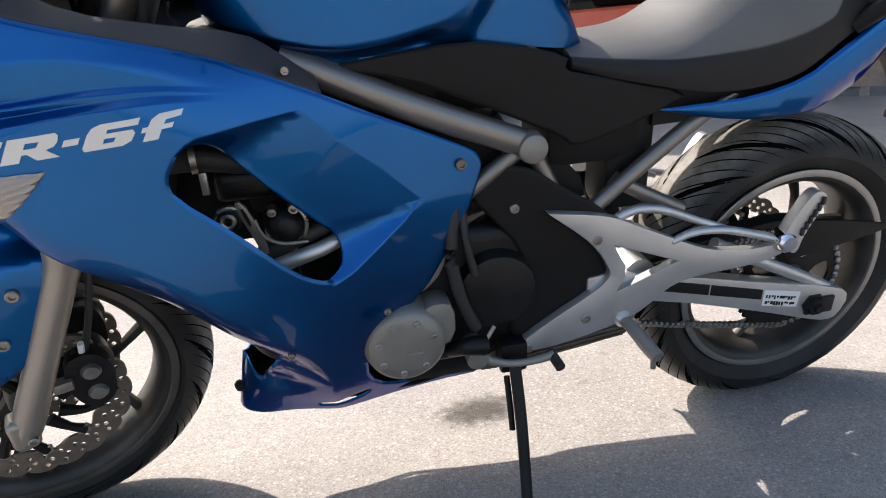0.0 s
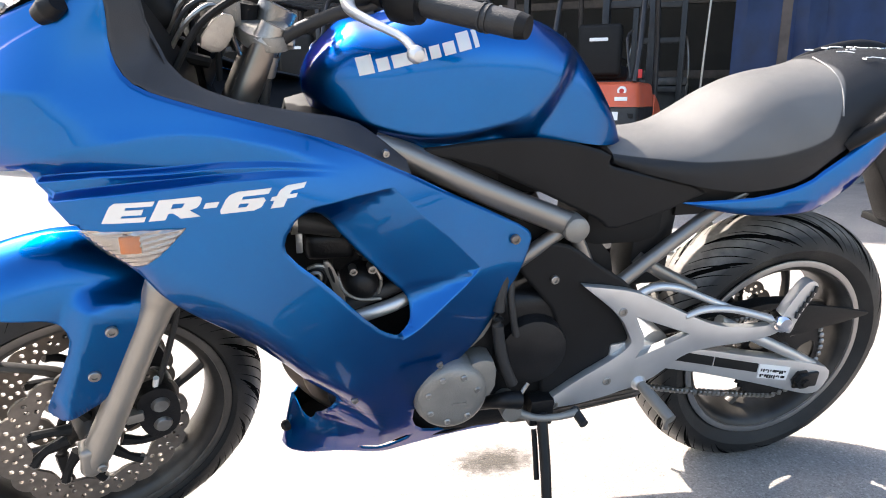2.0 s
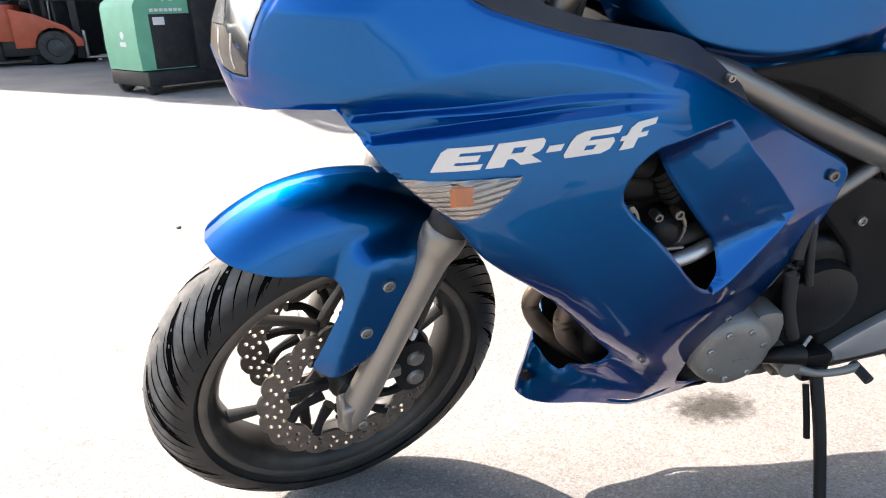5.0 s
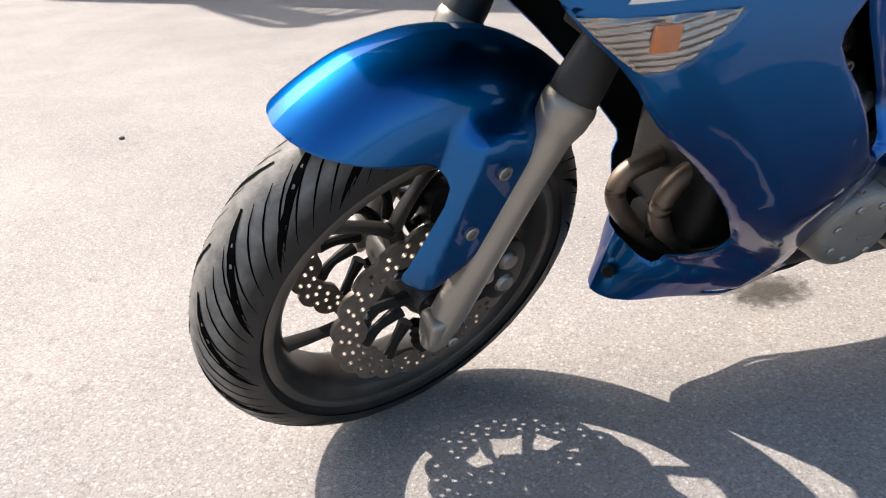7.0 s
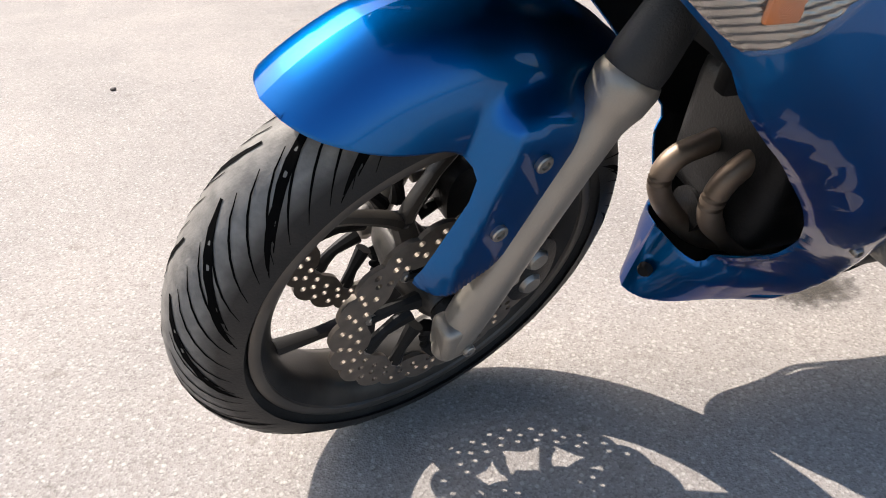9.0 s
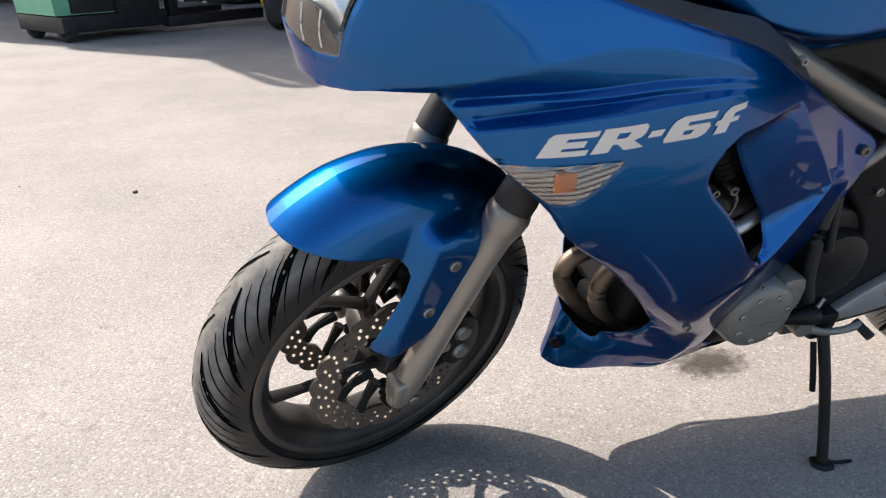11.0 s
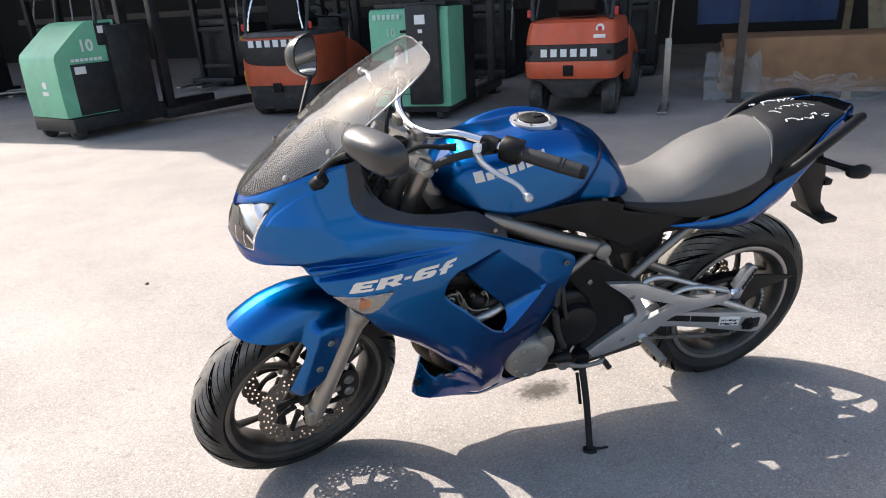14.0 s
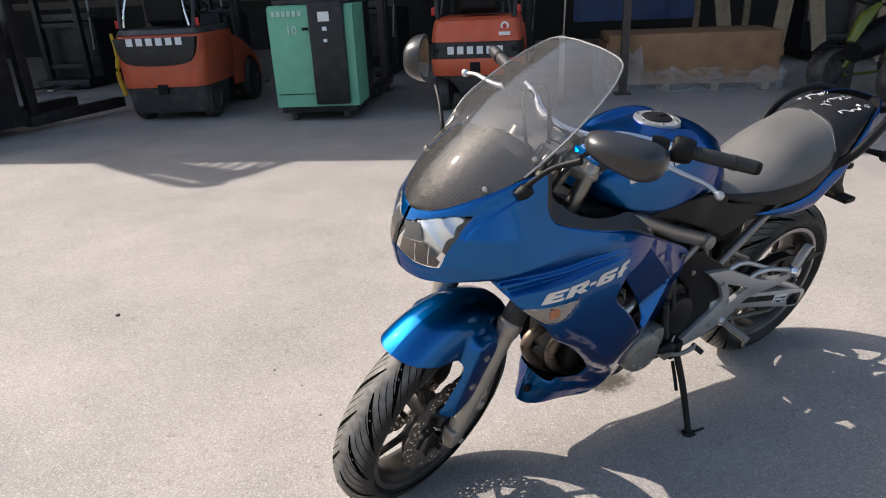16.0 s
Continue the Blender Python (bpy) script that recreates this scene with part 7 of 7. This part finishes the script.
# exhaust: header pipes in front, box silencer below the engine
for run in ([(-0.20, 0.030, 0.420), (-0.250, 0.025, 0.416), (-0.295, 0.020, 0.404), (-0.338, 0.020, 0.388), (-0.354, 0.020, 0.360), (-0.346, 0.020, 0.326), (-0.317, 0.016, 0.287), (-0.275, 0.010, 0.250), (-0.22, 0.005, 0.228), (-0.12, 0.0, 0.222)],
            [(-0.20, -0.050, 0.440), (-0.262, -0.048, 0.430), (-0.302, -0.046, 0.400), (-0.316, -0.045, 0.362), (-0.308, -0.045, 0.325), (-0.275, -0.042, 0.292), (-0.225, -0.035, 0.254), (-0.12, -0.02, 0.232)]):
    part("header_pipe", tube(run, 0.0165, 16, 6), PIPE, BIKE, "heat-tinted brown steel header pipe")
bm = bmesh.new()
rows_ = [[bm.verts.new((x, w * k / 4, 0.208 + 0.006 * (k / 4) ** 2)) for k in range(-4, 5)] for x, w in ((-0.345, 0.045), (-0.31, 0.070), (-0.24, 0.085), (-0.15, 0.09), (-0.05, 0.085), (0.02, 0.07))]
for a, b in zip(rows_, rows_[1:]):
    for k in range(8):
        bm.faces.new((a[k], b[k], b[k + 1], a[k + 1]))
lower = bmesh.ops.extrude_face_region(bm, geom=list(bm.faces))
bmesh.ops.translate(bm, verts=[v for v in lower["geom"] if isinstance(v, bmesh.types.BMVert)], vec=(0, 0, -0.004))
part("pan_floor", bm, DARK, BIKE, "dark floor of the belly pan")
MUF = part("silencer", slab(rounded([(0.06, 0.232), (0.335, 0.266), (0.355, 0.282), (0.35, 0.31), (0.28, 0.318), (0.10, 0.288), (0.06, 0.268)], 1), -0.118, 0.118, 0.015), DISC_STEEL, BIKE, "short steel box silencer under the engine")
for k in range(5):
    part("fin", slab([(0.10, 0.245 + 0.010 * k), (0.335, 0.272 + 0.0095 * k), (0.335, 0.275 + 0.0095 * k), (0.10, 0.248 + 0.010 * k)], -0.122, -0.114, 0.001), DISC_STEEL, MUF)
# radiator and its guards behind the front wheel
RAD = part("radiator", box((0.035, 0.26, 0.20), (0, 0, 0), 0.006), DARK, BIKE, "black radiator behind the front wheel", at=pose(-0.385, 0, 0.680, 0, 16, 0))
part("radiator_hose", tube([(-0.385, -0.145, 0.70), (-0.335, -0.160, 0.705), (-0.27, -0.150, 0.69)], 0.019, 14, 5), RUBBER_WORN, BIKE)
part("hose_clip", tube([(-0.345, -0.162, 0.7055), (-0.337, -0.161, 0.7055)], 0.0212, 16, 1), STEEL, BIKE)
HOUSING = part("thermostat_housing", lathe([(0, -0.034), (0.012, -0.033), (0.022, -0.027), (0.029, -0.014), (0.031, 0.004), (0.031, 0.05)], 28, (-0.237, -0.148, 0.593)), ENGINE_BLACK, BIKE, "round dark thermostat housing")
part("housing_bolt", bolt((-0.222, -0.166, 0.622), 0.008, 0.01), STEEL, HOUSING)
part("housing_bolt", bolt((-0.252, -0.166, 0.620), 0.007, 0.01), STEEL, HOUSING)
part("housing_rib", tube([(-0.215, -0.165, 0.618), (-0.207, -0.168, 0.600), (-0.212, -0.166, 0.575)], 0.0035, 8, 5), STEEL, HOUSING)
part("hose_loop", tube([(-0.276, -0.172, 0.612), (-0.268, -0.178, 0.590), (-0.245, -0.180, 0.575), (-0.208, -0.176, 0.571)], 0.0026, 8, 6), ALLOY_RAW, BIKE, "thin steel breather pipe")
BRACKET = part("bracket", slab(rounded([(-0.302, 0.640), (-0.288, 0.642), (-0.272, 0.600), (-0.262, 0.560), (-0.272, 0.556), (-0.284, 0.592)], 1), -0.176, -0.168, 0.0015), FORK_GREY, BIKE, "grey pressed steel bracket")
part("bracket_slot", slab(rounded([(-0.293, 0.632), (-0.288, 0.632), (-0.280, 0.606), (-0.284, 0.604)], 1), -0.1768, -0.1755, 0), DARK, BRACKET)
part("bracket_arm", tube([(-0.322, -0.172, 0.628), (-0.308, -0.173, 0.634), (-0.294, -0.172, 0.630)], 0.004, 8, 4), FORK_GREY, BRACKET)
for r in (0.016, 0.009):
    part("spring_cap", lathe([(r - 0.003, -0.004), (r, -0.006), (r + 0.003, -0.003), (r + 0.003, 0.01), (r - 0.003, 0.01)], 20, (-0.311, -0.172, 0.614), True), ENGINE_BLACK if r > 0.01 else STEEL, BIKE)
part("water_pipe", tube([(-0.262, -0.172, 0.534), (-0.225, -0.175, 0.546), (-0.185, -0.172, 0.557), (-0.150, -0.160, 0.568)], 0.0115, 16, 4), SILVER, BIKE, "bright alloy water pipe")
part("water_hose", tube([(-0.275, -0.160, 0.552), (-0.235, -0.160, 0.566), (-0.165, -0.150, 0.585)], 0.013, 14, 4), RUBBER_WORN, BIKE)
part("plug_clip", box((0.010, 0.008, 0.032), (-0.333, -0.160, 0.668), 0.002), SILVER, BIKE)
part("plug_clip", box((0.006, 0.006, 0.024), (-0.298, -0.140, 0.684), 0.002), STEEL, BIKE)
part("plug_clip", box((0.006, 0.006, 0.026), (-0.337, -0.140, 0.697), 0.002), STEEL, BIKE)
part("reservoir", box((0.08, 0.05, 0.045), (-0.285, -0.130, 0.655), 0.015, 3), ENGINE_BLACK, BIKE)
for k in range(5):
    part("hose_rib", tube([(-0.222 - 0.006 * k, -0.150, 0.640 + 0.009 * k), (-0.228 - 0.006 * k, -0.150, 0.647 + 0.009 * k)], 0.017, 14, 1), RUBBER_WORN, BIKE)
# dark plate added behind the fairing opening so no bright ground shows through
part("hole_blocker", box((0.15, 0.02, 0.20), (-0.345, -0.100, 0.655), 0.004), DARK, BIKE)
part("oil_filter", lathe([(0, -0.05), (0.030, -0.048), (0.034, -0.04), (0.034, 0.05), (0, 0.05)], 20), ENGINE_BLACK, ENG, "black oil filter", at=pose(-0.245, 0.02, 0.29, 0, 0, 90))
# added plate, not a known part: keeps the gap behind the frame tube dark
part("gap_blocker", slab(rounded([(-0.21, 0.80), (-0.02, 0.72), (0.15, 0.652), (0.24, 0.60), (0.26, 0.53), (0.10, 0.54), (-0.02, 0.60), (-0.12, 0.68), (-0.21, 0.74)], 1), -0.085, -0.079, 0.001), DARK, BIKE, "added black plate that blocks the gap inside the frame")
part("inner_shield", box((0.36, 0.22, 0.16), (-0.17, 0, 0.775), 0.04, 2), DARK, BIKE)
part("airbox", box((0.28, 0.18, 0.10), (0.02, 0, 0.755), 0.03, 2), DARK, BIKE)
part("battery_box", box((0.17, 0.15, 0.13), (0.265, -0.02, 0.665), 0.03, 2), DARK, BIKE)
part("rear_inner_guard", box((0.09, 0.09, 0.19), (0.330, -0.045, 0.605), 0.025, 2), BLACK_PLASTIC, BIKE)
part("cockpit_pan", box((0.20, 0.27, 0.14), (-0.60, 0, 0.845), 0.04, 2), DARK, BIKE)
part("instrument_pod", box((0.07, 0.17, 0.06), (0, 0, 0), 0.02, 3), DARK, BIKE, "dark instrument pod behind the screen", at=pose(-0.520, 0, 0.990, 0, -35, 0))
part("dial_glass", box((0.004, 0.13, 0.045), (0.037, 0, 0.0), 0.002), DARK, BIKE, at=pose(-0.520, 0, 0.990, 0, -35, 0))
for side in (-1, 1):
    part("cowl_stay", tube([(-0.45, side * 0.05, 0.92), (-0.55, side * 0.10, 0.95), (-0.62, side * 0.13, 0.97)], 0.009, 8, 4), DARK, BIKE)


# --- steered front end: fork, mudguard, brakes, handlebar ---
AX = Vector((math.sin(RAKE), 0, math.cos(RAKE)))


def along(z, off=0.0):
    """A point on the fork's line at a height, set forward by off."""
    return Vector((FRONT.x + (z - FRONT.z) * math.tan(RAKE) - off, 0, z))


for side in (-1, 1):
    y = side * 0.108

    def leg(*zs):
        return [along(z, 0.004) + Vector((0, y, 0)) for z in zs]

    FORK = part("fork_leg", tube(leg(0.262, 0.275, 0.30, 0.34, 0.42, 0.52, 0.565, 0.585, 0.603, 0.612), [0.014, 0.019, 0.024, 0.0245, 0.0235, 0.0235, 0.025, 0.031, 0.033, 0.030], 22, 3), FORK_GREY, BIKE, "grey alloy fork leg", at=STEERED)
    part("dust_boot", tube(leg(0.610, 0.625, 0.66, 0.675), [0.029, 0.030, 0.027, 0.024], 18, 2), RUBBER_WORN, FORK, at=STEERED)
    part("stanchion", tube(leg(0.66, 0.80, 0.97), 0.0195, 18, 2), STANCHION, FORK, at=STEERED)
    part("fork_foot", box((0.040, 0.040, 0.055), (FRONT.x - 0.012, y, 0.296), 0.010, 3), FORK_GREY, FORK, at=STEERED)
    part("foot_bolt", bolt((FRONT.x - 0.002, side * 0.131 if side < 0 else 0.128, 0.284), 0.008), STEEL, FORK, at=STEERED)
    part("fork_top_cap", tube([along(0.97, 0.004) + Vector((0, y, 0)), along(0.995, 0.004) + Vector((0, y, 0))], [0.022, 0.018], 16, 1), STEEL, FORK, at=STEERED)
    # caliper on the rear side of the leg
    CAL = part("brake_caliper", slab(rounded([(-0.640, 0.385), (-0.600, 0.400), (-0.572, 0.375), (-0.570, 0.315), (-0.590, 0.285), (-0.620, 0.285), (-0.640, 0.320)], 2), side * 0.068 - 0.032, side * 0.068 + 0.032, 0.008), ENGINE_BLACK, BIKE, "black two-piston brake caliper", at=STEERED)
    for z in (0.360, 0.315):
        part("piston_boss", lathe([(0, -0.006), (0.012, -0.006), (0.016, 0.0), (0.017, 0.006)], 16, (-0.602, side * 0.068 - 0.032, z)) if side < 0 else mirror_y(lathe([(0, -0.006), (0.012, -0.006), (0.016, 0.0), (0.017, 0.006)], 16, (-0.602, -0.100, z))), STEEL, CAL, at=STEERED)
    part("caliper_lug", box((0.03, 0.02, 0.02), (-0.645, side * 0.10, 0.35), 0.005), FORK_GREY, CAL, at=STEERED)
    part("bleed_nipple", tube([(-0.605, side * 0.09, 0.396), (-0.602, side * 0.095, 0.416)], 0.005, 8, 1), WHITE, CAL, at=STEERED)
    part("brake_hose", tube([(-0.60, side * 0.085, 0.395), (-0.575, side * 0.09, 0.47), (-0.555, side * 0.10, 0.56), (-0.54, side * 0.085, 0.68), (-0.47, side * 0.05, 0.80)], 0.0055, 8, 6), RUBBER_WORN, BIKE, at=STEERED)
part("front_axle", tube([(FRONT.x, -0.122, FRONT.z), (FRONT.x, 0.122, FRONT.z)], 0.012, 14, 1), STEEL, BIKE, at=STEERED)
part("axle_cap", lathe([(0, -0.02), (0.02, -0.018), (0.024, -0.01), (0.024, 0.01)], 20, (FRONT.x, -0.088, FRONT.z)), ENGINE_BLACK, BIKE, at=STEERED)


# mudguard: laid over the tyre, with skirts down to the fork legs
def guard_r(x, z):
    return math.hypot(x - FRONT.x, z - FRONT.z)


def crest(x, z):
    """The mudguard's crest radius: it draws in towards its front lip."""
    return curve(math.degrees(math.atan2(x - FRONT.x, z - FRONT.z)), (-32, 0.341), (-24, 0.350), (-12, 0.361), (0, 0.364), (15, 0.361), (36, 0.352))


def guard_y(x, z):
    r = guard_r(x, z)
    top = crest(x, z)
    if top - r < 0.0008:
        return 0.0
    k = min(max((r - 0.262) / (top - 0.262), 0.0), 1.0)
    w = 0.086 * max(0.0, 1 - k ** 2.2) ** 0.5
    # the skirt swells out to meet the leg
    foot = ease((x + 0.772 - 0.35 * max(0.0, z - 0.42)) / 0.040) * ease((0.612 - z) / 0.034)
    return -(w + 0.030 * foot * (1 - 0.6 * k))


def guard_warp(x, z):
    a = math.atan2(x - FRONT.x, z - FRONT.z)
    return (a * 0.33, -math.sqrt(max(crest(x, z) - guard_r(x, z), 0.0)) * 0.55)


def guard_unwarp(u, v):
    a = u / 0.33
    r = crest(FRONT.x + math.sin(a), FRONT.z + math.cos(a)) - (v / 0.55) ** 2
    return (FRONT.x + r * math.sin(a), FRONT.z + r * math.cos(a))


def arc_pt(deg, r):
    return (FRONT.x + r * math.sin(radians(deg)), FRONT.z + r * math.cos(radians(deg)))


GUARD = [arc_pt(0.5 * a, crest(FRONT.x + math.sin(radians(0.5 * a)), FRONT.z + math.cos(radians(0.5 * a)))) for a in range(-58, 71)] + [arc_pt(33, 0.330), (-0.575, 0.592), (-0.600, 0.560), (-0.640, 0.470), (-0.672, 0.415), (-0.742, 0.382), (-0.765, 0.390), (-0.762, 0.410), (-0.742, 0.455), (-0.712, 0.525), (-0.716, 0.548), arc_pt(-7.4, 0.264), arc_pt(-12.0, 0.272), arc_pt(-17.7, 0.287), arc_pt(-21, 0.300), arc_pt(-23.5, 0.312), arc_pt(-26.5, 0.327), arc_pt(-28.2, 0.338)]
for side in (-1, 1):
    bm = shell(rounded(GUARD, 1, keep=tuple(range(0, 129))), guard_y, (), 0.010, 0.003, 0.004, (), lambda x, z: crest(x, z) - guard_r(x, z) < 0.003, guard_warp, guard_unwarp)
    if side > 0:
        mirror_y(bm)
    MG = part("front_mudguard", bm, BLUE, BIKE, "glossy metallic blue front mudguard", at=STEERED)
    if side < 0:
        for x, z in ((-0.655, 0.545), (-0.690, 0.468)):
            part("guard_screw", bolt((x, guard_y(x, z) - 0.001, z), 0.0095, 0.005), STEEL, MG, at=STEERED)

# handlebar
BAR = part("handlebar", tube([(-0.172, -0.380, 1.052), (-0.235, -0.270, 1.054), (-0.285, -0.185, 1.058), (-0.325, -0.125, 1.058), (-0.352, -0.075, 1.040), (-0.365, 0.0, 1.032), (-0.352, 0.075, 1.040), (-0.325, 0.125, 1.058), (-0.285, 0.185, 1.058), (-0.235, 0.270, 1.054), (-0.172, 0.380, 1.052)], 0.0112, 14, 6), CHROME, BIKE, "polished handlebar with black rubber grips", at=STEERED)
part("top_yoke", slab(rounded([(-0.425, -0.125), (-0.365, -0.135), (-0.335, 0.0), (-0.365, 0.135), (-0.425, 0.125), (-0.42, 0.0)], 2), -0.011, 0.011, 0.004), ALLOY_RAW, BIKE, "cast alloy top yoke", at=STEERED @ Matrix.Translation((0, 0, 0.972)) @ pose(0, 0, 0, 90, 0, 0))
part("bottom_yoke", box((0.09, 0.28, 0.04), (-0.455, 0, 0.80), 0.012, 2), ENGINE_BLACK, BIKE, at=STEERED)
part("steering_stem", tube([along(0.76, 0.0) + Vector((0.035, 0, 0)), along(1.0, 0.0) + Vector((0.035, 0, 0))], 0.03, 18, 1), STEEL, BIKE, at=STEERED)
for side in (-1, 1):
    d = Vector((0.068, side * 0.120, -0.002)).normalized()
    g0, g1 = Vector((-0.236, side * 0.268, 1.054)), Vector((-0.168, side * 0.388, 1.052))
    ridge = [0.0155, 0.0165, 0.0165, 0.0165, 0.0165, 0.0165, 0.0165]
    GRIP = part("grip", tube([g0 + (g1 - g0) * f for f in (0, 0.1, 0.3, 0.5, 0.7, 0.9, 0.97)], ridge, 18, 2), RUBBER_WORN, BAR, "black rubber grip", at=STEERED)
    for f in (0.60, 0.66):
        part("grip_rib", tube([g0 + (g1 - g0) * f, g0 + (g1 - g0) * (f + 0.025)], 0.0182, 18, 1), RUBBER_WORN, BAR, at=STEERED)
    part("bar_end", tube([g0 + (g1 - g0) * 0.97, g0 + (g1 - g0) * 1.06], [0.0165, 0.014], 18, 1), DARK, BAR, at=STEERED)
    part("switch_box", tube([g0 - d * 0.052, g0 - d * 0.045, g0 - d * 0.02, g0 - d * 0.004], [0.022, 0.027, 0.027, 0.023], 16, 1, squash=1.15), BLACK_PLASTIC, BAR, at=STEERED)
    part("switch_key", box((0.02, 0.012, 0.012), g0 - d * 0.03 + Vector((0.028, 0, 0.012)), 0.003), BLACK_PLASTIC, BAR, at=STEERED)
    part("perch", tube([g0 - d * 0.10, g0 - d * 0.085, g0 - d * 0.06], [0.017, 0.020, 0.018], 14, 1), BLACK_PLASTIC, BAR, at=STEERED)
    part("perch_arm", tube([g0 - d * 0.08, g0 - d * 0.075 + Vector((-0.030, 0, -0.004)), g0 - d * 0.068 + Vector((-0.052, 0, -0.010))], [0.014, 0.013, 0.010], 12, 4), BLACK_PLASTIC, BAR, at=STEERED)
    part("pivot_cap", lathe([(0, -0.009), (0.008, -0.0085), (0.010, -0.006), (0.010, 0.008)], 18), WHITE, BAR, "pale pivot cap", at=STEERED @ Matrix.Translation(g0 - d * 0.070 + Vector((-0.048, 0, 0.006))) @ pose(0, 0, 0, -90, 0, 0))
    q0 = g0 - d * 0.070 + Vector((-0.048, 0, -0.008))
    tip = Vector((-0.301, side * 0.372, 1.019))
    LEVER = part("lever", tube([q0, q0 + (tip - q0) * 0.22 + Vector((-0.012, 0, 0.0)), q0 + (tip - q0) * 0.5 + Vector((-0.010, 0, 0.004)), q0 + (tip - q0) * 0.78 + Vector((0.004, 0, 0.004)), tip], [0.010, 0.0085, 0.0075, 0.0065, 0.006], 12, 6, squash=0.75), SILVER, BAR, "bright alloy lever with ball end", at=STEERED)
    part("lever_ball", lathe([(0, -0.011), (0.007, -0.009), (0.0105, -0.003), (0.0105, 0.003), (0.007, 0.009), (0, 0.011)], 16, tip), SILVER, BAR, at=STEERED)
part("adjuster", tube([(-0.345, -0.165, 1.048), (-0.362, -0.150, 1.046), (-0.376, -0.138, 1.042)], [0.010, 0.007, 0.006], 10, 3), DARK, BAR, at=STEERED)
part("clutch_cable", tube([(-0.372, -0.140, 1.044), (-0.42, -0.110, 1.038), (-0.48, -0.09, 0.995), (-0.52, -0.085, 0.93)], 0.0052, 8, 6), DARK, BIKE, "black control cable", at=STEERED)
part("throttle_cable", tube([(-0.30, 0.16, 1.05), (-0.38, 0.12, 1.07), (-0.46, 0.04, 1.02), (-0.48, -0.03, 0.93)], 0.0045, 8, 6), DARK, BIKE, at=STEERED)
part("brake_line", tube([(-0.30, 0.15, 1.06), (-0.36, 0.08, 1.10), (-0.43, 0.0, 1.05), (-0.45, -0.04, 0.90)], 0.005, 8, 6), DARK, BIKE, at=STEERED)
part("wiring", tube([(-0.270, -0.215, 1.048), (-0.330, -0.150, 1.012), (-0.385, -0.110, 0.965), (-0.405, -0.105, 0.885)], 0.0095, 10, 6), RUBBER_WORN, BIKE, at=STEERED)
part("fluid_pot", lathe([(0, -0.03), (0.024, -0.03), (0.026, -0.02), (0.024, 0.02), (0.020, 0.026), (0, 0.026)], 20), BLACK_PLASTIC, BAR, at=STEERED @ Matrix.Translation((-0.345, 0.185, 1.085)) @ pose(0, 0, 0, -90, 0, 0))
part("yoke_clamp", box((0.038, 0.032, 0.026), (-0.365, -0.045, 1.03), 0.007, 2), ALLOY_RAW, BAR, at=STEERED)
part("yoke_clamp", box((0.038, 0.032, 0.026), (-0.365, 0.045, 1.03), 0.007, 2), ALLOY_RAW, BAR, at=STEERED)
part("ignition_housing", box((0.05, 0.05, 0.04), (-0.44, -0.03, 1.0), 0.008, 2), ALLOY_RAW, BAR, at=STEERED)
part("stay_plate", slab(rounded([(-0.488, 0.965), (-0.455, 1.008), (-0.430, 1.002), (-0.440, 0.965), (-0.462, 0.950)], 1), -0.085, -0.078, 0.002), STEEL, BAR, "grey cast stay plate", at=STEERED)
part("cable_clip", box((0.012, 0.016, 0.03), (-0.435, -0.105, 0.905), 0.003), WHITE, BAR, at=STEERED)
part("loom_band", tube([(-0.392, -0.112, 0.955), (-0.398, -0.108, 0.925)], 0.012, 10, 1), STEEL, BAR, at=STEERED)
for k in range(4):
    part("wire", tube([(-0.52, -0.06 + 0.02 * k, 0.95), (-0.49, -0.075 + 0.015 * k, 1.0 + 0.01 * k), (-0.45, -0.06 + 0.02 * k, 1.01), (-0.42, -0.05 + 0.03 * k, 0.94)], 0.0035, 6, 5), RUBBER_WORN if k % 2 else STEEL, BAR, at=STEERED)
part("ignition_barrel", tube([(-0.40, 0, 0.97), (-0.395, 0, 1.005)], [0.022, 0.018], 16, 1), DARK, BAR, at=STEERED)
part("clamp_bolt", tube([(-0.395, -0.10, 0.975), (-0.36, -0.118, 0.972)], [0.009, 0.009], 10, 1), STEEL, BAR, at=STEERED)
